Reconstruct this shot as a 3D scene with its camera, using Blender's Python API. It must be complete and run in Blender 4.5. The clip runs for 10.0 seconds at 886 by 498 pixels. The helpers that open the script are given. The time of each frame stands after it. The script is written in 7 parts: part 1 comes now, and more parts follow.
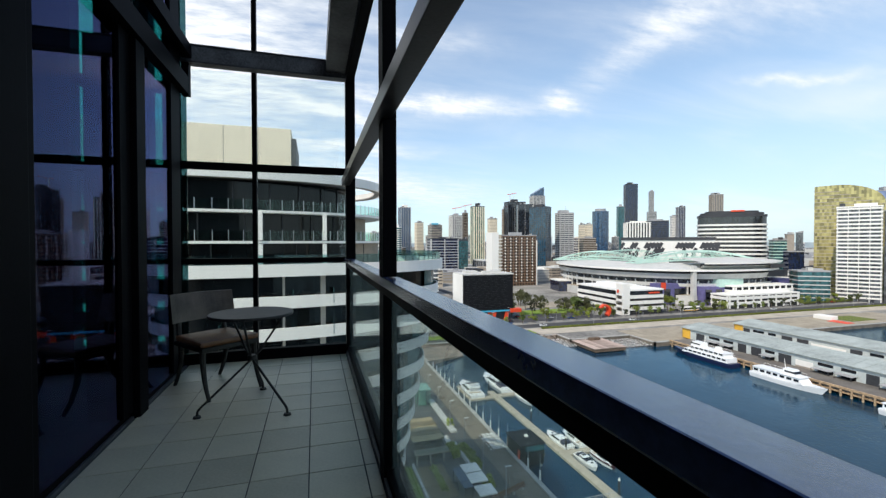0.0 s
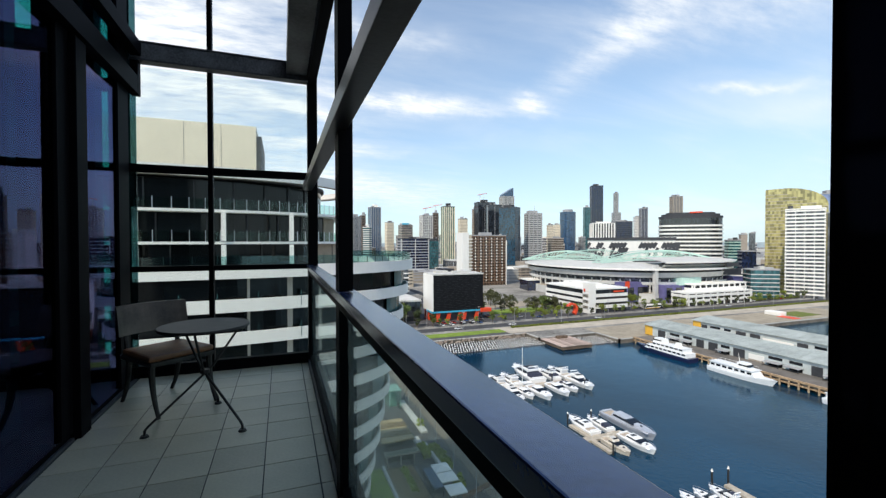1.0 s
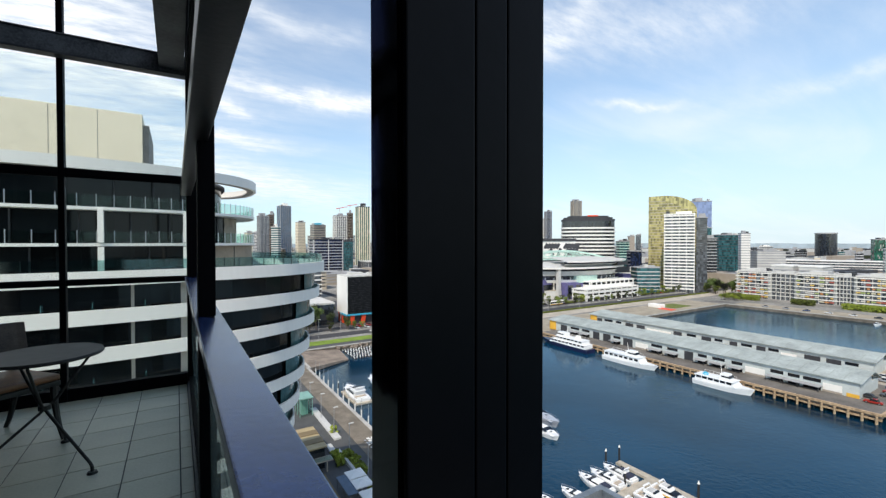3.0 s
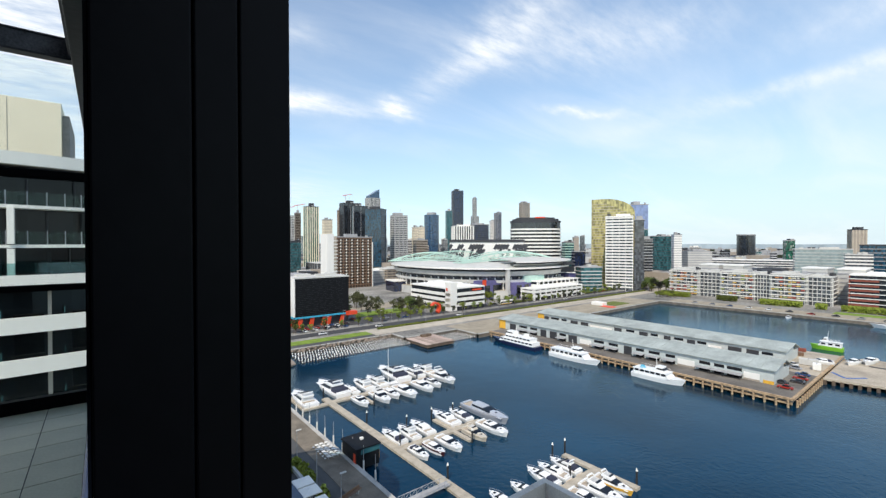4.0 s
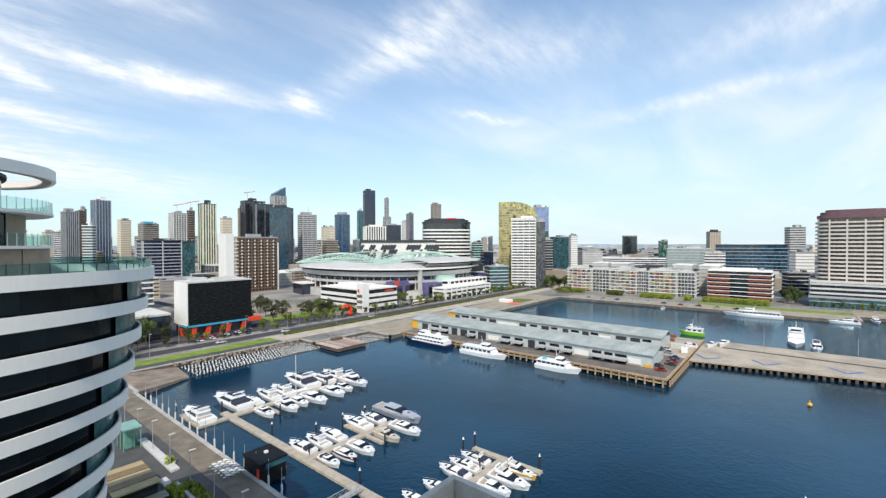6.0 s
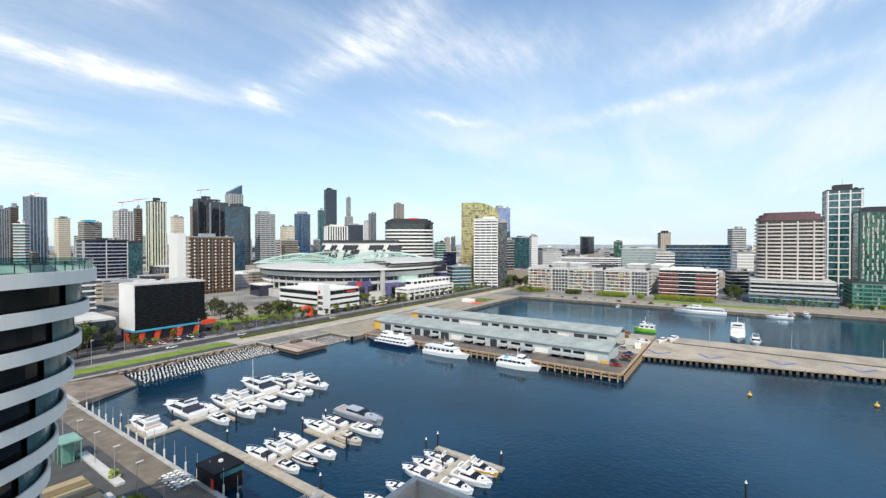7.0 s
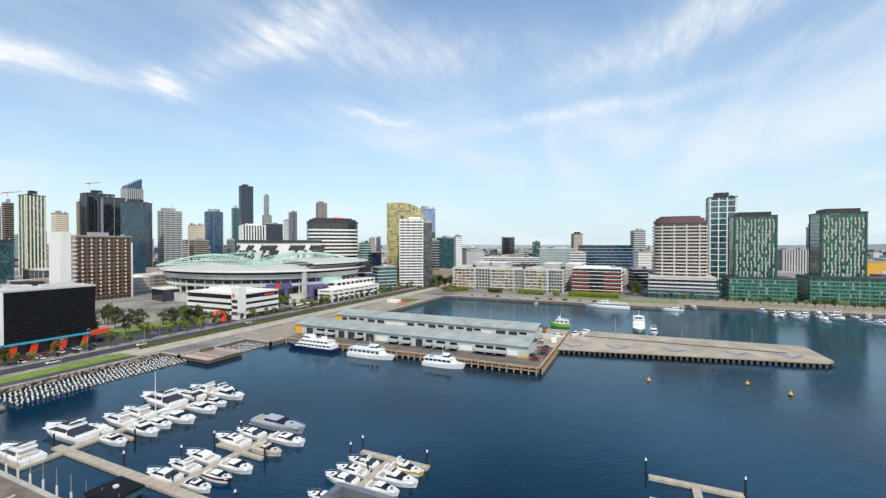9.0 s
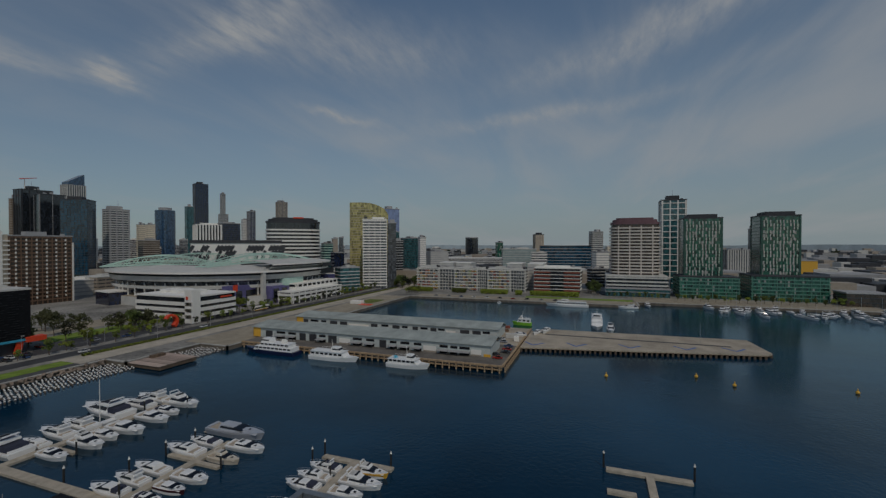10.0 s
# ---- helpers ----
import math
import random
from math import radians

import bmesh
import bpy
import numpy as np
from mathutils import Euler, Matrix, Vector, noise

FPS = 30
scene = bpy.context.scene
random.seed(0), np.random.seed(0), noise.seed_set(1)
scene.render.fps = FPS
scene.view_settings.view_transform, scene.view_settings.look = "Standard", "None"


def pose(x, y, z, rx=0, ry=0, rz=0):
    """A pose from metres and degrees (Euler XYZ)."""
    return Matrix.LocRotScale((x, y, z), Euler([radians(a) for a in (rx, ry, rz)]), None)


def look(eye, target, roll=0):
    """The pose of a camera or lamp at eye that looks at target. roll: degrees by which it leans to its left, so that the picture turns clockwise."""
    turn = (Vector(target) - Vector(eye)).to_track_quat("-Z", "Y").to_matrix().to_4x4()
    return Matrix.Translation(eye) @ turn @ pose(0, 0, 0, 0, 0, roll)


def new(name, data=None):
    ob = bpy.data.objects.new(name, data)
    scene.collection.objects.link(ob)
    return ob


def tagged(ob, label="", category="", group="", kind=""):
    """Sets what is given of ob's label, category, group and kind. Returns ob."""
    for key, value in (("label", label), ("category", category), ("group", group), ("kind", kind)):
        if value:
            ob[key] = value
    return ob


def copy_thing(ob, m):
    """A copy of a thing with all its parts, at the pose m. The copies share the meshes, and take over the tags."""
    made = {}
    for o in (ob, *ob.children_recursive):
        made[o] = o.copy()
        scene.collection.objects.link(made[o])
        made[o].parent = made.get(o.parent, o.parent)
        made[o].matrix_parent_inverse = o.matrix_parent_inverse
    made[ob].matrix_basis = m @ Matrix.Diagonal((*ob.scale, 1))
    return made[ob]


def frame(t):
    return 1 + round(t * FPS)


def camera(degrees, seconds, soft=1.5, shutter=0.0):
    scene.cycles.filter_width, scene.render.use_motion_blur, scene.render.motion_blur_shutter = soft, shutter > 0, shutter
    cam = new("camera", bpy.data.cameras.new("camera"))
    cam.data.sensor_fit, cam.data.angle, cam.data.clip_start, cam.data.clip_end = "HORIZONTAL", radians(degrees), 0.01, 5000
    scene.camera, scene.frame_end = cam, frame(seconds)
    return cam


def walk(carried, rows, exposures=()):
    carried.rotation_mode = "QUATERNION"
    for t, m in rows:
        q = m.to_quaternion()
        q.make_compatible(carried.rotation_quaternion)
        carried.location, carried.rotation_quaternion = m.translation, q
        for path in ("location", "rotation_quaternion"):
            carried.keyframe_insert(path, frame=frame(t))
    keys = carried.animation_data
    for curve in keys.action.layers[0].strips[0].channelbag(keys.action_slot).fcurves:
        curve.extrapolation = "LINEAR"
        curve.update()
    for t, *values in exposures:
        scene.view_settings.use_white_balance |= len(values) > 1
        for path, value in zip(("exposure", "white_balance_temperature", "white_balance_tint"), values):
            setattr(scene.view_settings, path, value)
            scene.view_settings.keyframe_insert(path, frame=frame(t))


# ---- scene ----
# ---------- camera ----------
cam = camera(92.36, 10.0, soft=1.35)
PATH = [
    (0, 0.000, 0.000, 50.000, -0.91, 0.08, -16.83),
    (0.5, 0.033, 0.007, 50.030, -0.91, 0.08, -18.73),
    (1, 0.068, 0.001, 50.067, -0.92, 0.08, -20.79),
    (1.5, 0.105, -0.012, 50.093, -0.92, 0.08, -23.31),
    (2, 0.151, -0.028, 50.124, -0.91, 0.07, -26.21),
    (3.5, 0.295, -0.112, 50.172, -0.78, 0.05, -35.30),
    (4, 0.343, -0.146, 50.186, -0.73, 0.07, -38.65),
    (4.5, 0.389, -0.160, 50.197, -0.72, 0.11, -41.77),
    (5, 0.424, -0.165, 50.207, -0.71, 0.13, -44.97),
    (5.5, 0.448, -0.168, 50.214, -0.70, 0.15, -47.74),
    (7, 0.475, -0.170, 50.222, -0.67, 0.09, -55.40),
    (7.5, 0.475, -0.170, 50.222, -0.66, 0.06, -57.61),
    (8, 0.478, -0.170, 50.222, -0.66, 0.05, -60.15),
    (8.5, 0.478, -0.170, 50.222, -0.67, 0.06, -62.65),
    (9, 0.478, -0.170, 50.222, -0.65, 0.06, -65.41),
    (9.5, 0.478, -0.170, 50.222, -0.64, 0.05, -67.96),
    (10, 0.478, -0.170, 50.222, -0.61, 0.04, -70.25),
]
STOPS = 0.0
walk(cam, [(t, pose(x, y, z, 90 + p, r, yw)) for t, x, y, z, p, r, yw in PATH],
     exposures=[(0, STOPS), (8.75, STOPS), (9.0, STOPS - 0.12), (9.25, STOPS - 0.45), (9.5, STOPS - 0.93), (9.75, STOPS - 1.36), (10, STOPS - 1.95)])

# ---------- world and sun ----------
SUN_AZ, SUN_EL = -125.0, 50.0
world = bpy.data.worlds.new("world")
scene.world = world
world.use_nodes = True
wn, wl = world.node_tree.nodes, world.node_tree.links
wn.clear()


def wnode(kind, **values):
    n = wn.new(kind)
    for k, v in values.items():
        n.inputs[k].default_value = v
    return n


def wmath(op, a, b=None, clamp=False):
    n = wn.new("ShaderNodeMath")
    n.operation, n.use_clamp = op, clamp
    for i, v in enumerate((a, b)):
        if v is None:
            continue
        if isinstance(v, (int, float)):
            n.inputs[i].default_value = v
        else:
            wl.new(v, n.inputs[i])
    return n.outputs[0]


sky = wn.new("ShaderNodeTexSky")
sky.sky_type, sky.sun_disc = "NISHITA", False
sky.sun_elevation, sky.sun_rotation = radians(SUN_EL), radians(SUN_AZ)
sky.air_density, sky.dust_density, sky.ozone_density, sky.altitude = 1.0, 0.6, 2.0, 50
coord = wn.new("ShaderNodeTexCoord")
sep = wn.new("ShaderNodeSeparateXYZ")
wl.new(coord.outputs["Generated"], sep.inputs[0])
# cirrus on a high flat layer: the direction divided by its height
up = wmath("ADD", wmath("MAXIMUM", sep.outputs[2], 0.0), 0.16)
layer = wn.new("ShaderNodeCombineXYZ")
wl.new(wmath("DIVIDE", sep.outputs[0], up), layer.inputs[0])
wl.new(wmath("DIVIDE", sep.outputs[1], up), layer.inputs[1])
turn = wn.new("ShaderNodeMapping")
turn.inputs["Rotation"].default_value = (0, 0, radians(28))
turn.inputs["Scale"].default_value = (0.45, 1.25, 1)
turn.inputs["Location"].default_value = (0.7, 0.35, 0)
wl.new(layer.outputs[0], turn.inputs[0])
streak = wnode("ShaderNodeTexNoise", Scale=1.5, Detail=7.0, Roughness=0.56, Distortion=0.55)
wl.new(turn.outputs[0], streak.inputs["Vector"])
puff = wnode("ShaderNodeTexNoise", Scale=0.55, Detail=3.0, Roughness=0.5)
wl.new(layer.outputs[0], puff.inputs["Vector"])
ramp = wn.new("ShaderNodeMapRange")
ramp.interpolation_type = "SMOOTHSTEP"
ramp.inputs[1].default_value, ramp.inputs[2].default_value = 0.88, 1.35
wl.new(wmath("ADD", streak.outputs[0], puff.outputs[0]), ramp.inputs[0])
wisp = wmath("MULTIPLY", ramp.outputs[0], wmath("ADD", wmath("MULTIPLY", wmath("ARCTAN2", sep.outputs[0], sep.outputs[1]), 0.22, True), 0.22))
# drawn-out cloud banks: bearing and height of both ends, thickness, density
warp = wnode("ShaderNodeTexNoise", Scale=5.0, Detail=5.0, Roughness=0.6)
wl.new(coord.outputs["Generated"], warp.inputs["Vector"])
wsep = wn.new("ShaderNodeSeparateColor")
wl.new(warp.outputs["Color"], wsep.inputs[0])
fluff = wnode("ShaderNodeTexNoise", Scale=14.0, Detail=6.0, Roughness=0.62)
wl.new(turn.outputs[0], fluff.inputs["Vector"])
bearing = wmath("ADD", wmath("ARCTAN2", sep.outputs[0], sep.outputs[1]), wmath("MULTIPLY", wmath("SUBTRACT", wsep.outputs[0], 0.5), 0.16))
height = wmath("ADD", sep.outputs[2], wmath("MULTIPLY", wmath("SUBTRACT", wsep.outputs[1], 0.5), 0.085))
BANKS = [(0.10, 0.318, 0.47, 0.290, 0.016, 1.0), (-0.04, 0.288, 0.136, 0.262, 0.011, 0.9), (0.52, 0.312, 0.61, 0.282, 0.018, 1.0), (-0.05, 0.215, 0.22, 0.216, 0.012, 0.7),
         (-0.1, 0.175, 0.40, 0.10, 0.035, 0.8), (0.60, 0.32, 0.95, 0.50, 0.035, 0.55), (0.72, 0.43, 1.25, 0.40, 0.05, 0.5), (1.15, 0.245, 1.75, 0.31, 0.016, 0.45),
         (1.45, 0.36, 2.05, 0.47, 0.03, 0.6), (0.0, 0.47, 0.40, 0.41, 0.02, 0.4), (-0.62, 0.34, 0.06, 0.37, 0.17, 1.2), (0.93, 0.29, 1.07, 0.272, 0.007, 0.6)]
total = wisp
for u0, v0, u1, v1, thick, dense in BANKS:
    du, dv = wmath("SUBTRACT", bearing, (u0 + u1) / 2), wmath("SUBTRACT", height, (v0 + v1) / 2)
    half, ang = math.hypot(u1 - u0, v1 - v0) / 2, math.atan2(v1 - v0, u1 - u0)
    p = wmath("ADD", wmath("MULTIPLY", du, math.cos(ang) / half), wmath("MULTIPLY", dv, math.sin(ang) / half))
    q = wmath("ADD", wmath("MULTIPLY", du, -math.sin(ang) / thick), wmath("MULTIPLY", dv, math.cos(ang) / thick))
    g = wmath("EXPONENT", wmath("MULTIPLY", wmath("ADD", wmath("MULTIPLY", p, p), wmath("MULTIPLY", q, q)), -1.0))
    total = wmath("ADD", total, wmath("MULTIPLY", g, wmath("MULTIPLY", wmath("MULTIPLY", wmath("SUBTRACT", fluff.outputs[0], 0.14), 2.5), dense)))
cover = wmath("MULTIPLY", total, 0.95, True)
cloud = wn.new("ShaderNodeMix")
cloud.data_type = "RGBA"
cloud.inputs[7].default_value = (7.3, 7.6, 7.9, 1)
wl.new(cover, cloud.inputs[0])
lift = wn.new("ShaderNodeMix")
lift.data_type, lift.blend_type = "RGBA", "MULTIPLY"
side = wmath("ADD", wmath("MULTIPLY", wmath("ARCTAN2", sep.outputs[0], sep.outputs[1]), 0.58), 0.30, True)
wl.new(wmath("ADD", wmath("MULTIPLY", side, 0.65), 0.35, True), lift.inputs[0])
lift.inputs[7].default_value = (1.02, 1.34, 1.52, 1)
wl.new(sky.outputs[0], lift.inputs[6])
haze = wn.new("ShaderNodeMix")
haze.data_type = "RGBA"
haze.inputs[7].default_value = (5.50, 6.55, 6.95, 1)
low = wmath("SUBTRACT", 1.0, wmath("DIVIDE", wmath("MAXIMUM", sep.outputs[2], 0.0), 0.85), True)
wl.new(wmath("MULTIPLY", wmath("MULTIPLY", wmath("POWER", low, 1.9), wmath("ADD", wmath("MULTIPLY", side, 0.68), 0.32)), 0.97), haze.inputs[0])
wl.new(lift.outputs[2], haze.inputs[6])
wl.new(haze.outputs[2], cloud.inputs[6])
back = wnode("ShaderNodeBackground", Strength=0.14)
wl.new(cloud.outputs[2], back.inputs[0])
wl.new(back.outputs[0], wn.new("ShaderNodeOutputWorld").inputs[0])

sun_data = bpy.data.lights.new("sun", "SUN")
sun_data.energy, sun_data.angle, sun_data.color = 3.75, radians(0.5), (1.0, 0.91, 0.79)
sun = new("sun", sun_data)
a, e = radians(SUN_AZ), radians(SUN_EL)
sun.matrix_world = look((math.sin(a) * math.cos(e) * 300, math.cos(a) * math.cos(e) * 300, 300 * math.sin(e)), (0, 0, 0))


# ---------- materials ----------
def material(name, color, rough=0.6, metal=0.0, vary=0.12, size=1.0, bump=0.0, grain=8.0, spec=0.5, streaks=False, rnd=0.0):
    """Base colour varied at two scales (patches of about `size` metres and fine grain), with relief."""
    m = bpy.data.materials.new(name)
    m.use_nodes = True
    n, l = m.node_tree.nodes, m.node_tree.links
    b = n["Principled BSDF"]
    b.inputs["Roughness"].default_value, b.inputs["Metallic"].default_value = rough, metal
    b.inputs["Specular IOR Level"].default_value = spec
    tc = n.new("ShaderNodeTexCoord")
    src = tc.outputs["Object"]
    if streaks:
        mp = n.new("ShaderNodeMapping")
        mp.inputs["Scale"].default_value = (1, 1, 0.12)
        l.new(src, mp.inputs[0])
        src = mp.outputs[0]
    big = n.new("ShaderNodeTexNoise")
    big.inputs["Scale"].default_value, big.inputs["Detail"].default_value = 1 / size, 4
    fine = n.new("ShaderNodeTexNoise")
    fine.inputs["Scale"].default_value, fine.inputs["Detail"].default_value = grain / size, 3
    l.new(src, big.inputs["Vector"]), l.new(src, fine.inputs["Vector"])
    mid = n.new("ShaderNodeMath")
    mid.operation = "MULTIPLY_ADD"
    mid.inputs[1].default_value, mid.inputs[2].default_value = 0.4, 0.0
    l.new(fine.outputs[0], mid.inputs[0])
    tot = n.new("ShaderNodeMath")
    tot.operation = "MULTIPLY_ADD"
    tot.inputs[1].default_value = 0.6
    l.new(big.outputs[0], tot.inputs[0]), l.new(mid.outputs[0], tot.inputs[2])
    last = tot.outputs[0]
    if rnd:
        info = n.new("ShaderNodeObjectInfo")
        ad = n.new("ShaderNodeMath")
        ad.operation = "MULTIPLY_ADD"
        ad.inputs[1].default_value = rnd
        l.new(info.outputs["Random"], ad.inputs[0]), l.new(last, ad.inputs[2])
        sb = n.new("ShaderNodeMath")
        sb.operation, sb.inputs[1].default_value = "SUBTRACT", rnd / 2
        l.new(ad.outputs[0], sb.inputs[0])
        last = sb.outputs[0]
    rp = n.new("ShaderNodeValToRGB")
    lo = [max(0.0, c * (1 - vary * 2)) for c in color]
    hi = [min(1.0, c * (1 + vary * 2)) for c in color]
    rp.color_ramp.elements[0].position, rp.color_ramp.elements[1].position = 0.25, 0.75
    rp.color_ramp.elements[0].color, rp.color_ramp.elements[1].color = (*lo, 1), (*hi, 1)
    l.new(last, rp.inputs[0]), l.new(rp.outputs[0], b.inputs["Base Color"])
    if bump:
        bp = n.new("ShaderNodeBump")
        bp.inputs["Strength"].default_value, bp.inputs["Distance"].default_value = bump, 0.02 * size
        l.new(fine.outputs[0], bp.inputs["Height"]), l.new(bp.outputs[0], b.inputs["Normal"])
    return m


def curtain(name, color, rough=0.12, pane=(1.5, 3.0), spread=0.6, metal=0.0, blinds=0.0, spec=1.0):
    """Facade glass: panes that differ a little in tone, some with pale blinds behind them."""
    m = bpy.data.materials.new(name)
    m.use_nodes = True
    n, l = m.node_tree.nodes, m.node_tree.links
    b = n["Principled BSDF"]
    b.inputs["Roughness"].default_value, b.inputs["Metallic"].default_value = rough, metal
    b.inputs["Specular IOR Level"].default_value = spec
    tc = n.new("ShaderNodeTexCoord")
    sp = n.new("ShaderNodeSeparateXYZ")
    l.new(tc.outputs["Object"], sp.inputs[0])

    def step(sock, size):
        d = n.new("ShaderNodeMath")
        d.operation, d.inputs[1].default_value = "DIVIDE", size
        f = n.new("ShaderNodeMath")
        f.operation = "FLOOR"
        l.new(sock, d.inputs[0]), l.new(d.outputs[0], f.inputs[0])
        return f.outputs[0]
    cb = n.new("ShaderNodeCombineXYZ")
    l.new(step(sp.outputs[0], pane[0]), cb.inputs[0])
    l.new(step(sp.outputs[1], pane[0]), cb.inputs[1])
    l.new(step(sp.outputs[2], pane[1]), cb.inputs[2])
    wh = n.new("ShaderNodeTexWhiteNoise")
    l.new(cb.outputs[0], wh.inputs["Vector"])
    rp = n.new("ShaderNodeValToRGB")
    el = rp.color_ramp.elements
    el[0].color = (*[c * (1 - spread) for c in color], 1)
    el[1].color = (*[min(1, c * (1 + spread)) for c in color], 1)
    if blinds:
        el[1].position = 1 - blinds
        x = el.new(min(0.999, 1 - blinds + 0.001))
        x.color = (0.35, 0.34, 0.31, 1)
    l.new(wh.outputs["Value"], rp.inputs[0]), l.new(rp.outputs[0], b.inputs["Base Color"])
    return m


def pane_glass(name, color, rough=0.02, shine=1.0, sheen=(0.9, 0.95, 0.95), dust=0.0):
    """Thin tinted pane: a sheet that lets light through and mirrors by Fresnel."""
    m = bpy.data.materials.new(name)
    m.use_nodes = True
    n, l = m.node_tree.nodes, m.node_tree.links
    n.remove(n["Principled BSDF"])
    tr, gl, mx, fr = n.new("ShaderNodeBsdfTransparent"), n.new("ShaderNodeBsdfGlossy"), n.new("ShaderNodeMixShader"), n.new("ShaderNodeLayerWeight")
    tr.inputs[0].default_value = (*color, 1)
    gl.inputs["Roughness"].default_value = rough
    gl.inputs["Color"].default_value = (*sheen, 1)
    fr.inputs[0].default_value = 0.5
    pw, sc_ = n.new("ShaderNodeMath"), n.new("ShaderNodeMath")
    pw.operation, pw.inputs[1].default_value = "POWER", 4.0
    sc_.operation, sc_.inputs[1].default_value, sc_.inputs[2].default_value = "MULTIPLY_ADD", 0.55 * shine, 0.045 * shine
    l.new(fr.outputs["Facing"], pw.inputs[0]), l.new(pw.outputs[0], sc_.inputs[0]), l.new(sc_.outputs[0], mx.inputs[0])
    l.new(tr.outputs[0], mx.inputs[1]), l.new(gl.outputs[0], mx.inputs[2])
    last = mx.outputs[0]
    if dust:
        film, tl, dirt, speck = n.new("ShaderNodeMixShader"), n.new("ShaderNodeBsdfTranslucent"), n.new("ShaderNodeTexNoise"), n.new("ShaderNodeMath")
        tl.inputs[0].default_value = (0.62, 0.74, 0.68, 1)
        dirt.inputs["Scale"].default_value, dirt.inputs["Detail"].default_value = 2.5, 6
        speck.operation, speck.inputs[1].default_value = "MULTIPLY", dust * 2
        l.new(dirt.outputs[0], speck.inputs[0]), l.new(speck.outputs[0], film.inputs[0])
        l.new(last, film.inputs[1]), l.new(tl.outputs[0], film.inputs[2])
        last = film.outputs[0]
    l.new(last, n["Material Output"].inputs[0])
    return m


def water_material():
    """Harbour water: a deep blue body under a rippled sheen that grows with Fresnel."""
    m = bpy.data.materials.new("harbour_water")
    m.use_nodes = True
    n, l = m.node_tree.nodes, m.node_tree.links
    n.remove(n["Principled BSDF"])
    tc = n.new("ShaderNodeTexCoord")
    big, rip, chop = n.new("ShaderNodeTexNoise"), n.new("ShaderNodeTexNoise"), n.new("ShaderNodeTexNoise")
    for x, s, d in ((big, 0.012, 4), (rip, 0.8, 5), (chop, 0.09, 3)):
        x.inputs["Scale"].default_value, x.inputs["Detail"].default_value = s, d
        l.new(tc.outputs["Object"], x.inputs["Vector"])
    rp = n.new("ShaderNodeValToRGB")
    rp.color_ramp.elements[0].position, rp.color_ramp.elements[1].position = 0.35, 0.68
    rp.color_ramp.elements[0].color, rp.color_ramp.elements[1].color = (0.001, 0.012, 0.026, 1), (0.003, 0.040, 0.086, 1)
    l.new(big.outputs[0], rp.inputs[0])
    mixh = n.new("ShaderNodeMath")
    mixh.operation, mixh.inputs[1].default_value = "MULTIPLY_ADD", 1.6
    l.new(chop.outputs[0], mixh.inputs[0]), l.new(rip.outputs[0], mixh.inputs[2])
    bp = n.new("ShaderNodeBump")
    bp.inputs["Strength"].default_value, bp.inputs["Distance"].default_value = 0.5, 0.12
    l.new(mixh.outputs[0], bp.inputs["Height"])
    body, gl, mx, fr, sc_ = n.new("ShaderNodeBsdfDiffuse"), n.new("ShaderNodeBsdfGlossy"), n.new("ShaderNodeMixShader"), n.new("ShaderNodeFresnel"), n.new("ShaderNodeMath")
    gl.inputs["Color"].default_value, gl.inputs["Roughness"].default_value = (0.77, 0.94, 1.0, 1), 0.10
    fr.inputs["IOR"].default_value = 1.33
    sc_.operation, sc_.inputs[1].default_value = "MULTIPLY", 1.0
    l.new(rp.outputs[0], body.inputs["Color"])
    for x in (gl, fr):
        l.new(bp.outputs[0], x.inputs["Normal"])
    l.new(fr.outputs[0], sc_.inputs[0]), l.new(sc_.outputs[0], mx.inputs[0])
    l.new(body.outputs[0], mx.inputs[1]), l.new(gl.outputs[0], mx.inputs[2])
    l.new(mx.outputs[0], n["Material Output"].inputs[0])
    return m


FRAME = material("black_aluminium", (0.0022, 0.0022, 0.003), 0.55, 0.0, 0.25, 0.3, 0.05, 20, 0.03)
MULL = material("black_anodised_post", (0.003, 0.003, 0.004), 0.4, 0.0, 0.25, 0.3, 0.05, 20, 0.10)
POLISH = material("polished_black_edge", (0.004, 0.004, 0.005), 0.07, 0.0, 0.2, 0.3, 0.02, 8, 0.6)
GUARD = material("worn_black_beam", (0.012, 0.0115, 0.011), 0.34, 0.1, 0.6, 0.25, 0.1, 14, 0.3)
SCUFFED = material("scuffed_grey_steel", (0.07, 0.073, 0.078), 0.55, 0.1, 0.85, 0.16, 0.25, 9)
# blue base carries the sky's reflection on the dark rail as colour
RAIL = material("sky_tinted_dark_rail", (0.027, 0.048, 0.130), 0.24, 0.35, 0.3, 0.25, 0.06, 14, 0.8)
STEEL = material("grey_steel_beam", (0.05, 0.052, 0.055), 0.45, 0.2, 0.5, 0.35, 0.15, 12)
TILE = material("grey_floor_tile", (0.48, 0.43, 0.30), 0.42, 0, 0.10, 0.5, 0.06, 30, rnd=0.35)
GROUT = material("dark_grout", (0.07, 0.07, 0.065), 0.9, 0, 0.2, 0.2)
TINT = pane_glass("tinted_pane", (0.20, 0.44, 0.48), 0.012, 0.9, (0.48, 0.45, 0.86))
GUARDGLASS = pane_glass("balustrade_pane", (0.90, 0.96, 0.93), 0.03, 1.0, dust=0.035)
CLEAR = pane_glass("clear_pane", (0.95, 0.98, 0.97), 0.02, 0.45)
SEAGLASS = pane_glass("sea_green_pane", (0.55, 0.98, 0.90), 0.02, 0.5)
GREENPANE = pane_glass("green_balcony_pane", (0.80, 0.90, 0.87), 0.05, 0.35)
TEALPANE = pane_glass("teal_balcony_screen", (0.22, 0.36, 0.38), 0.04, 1.0)
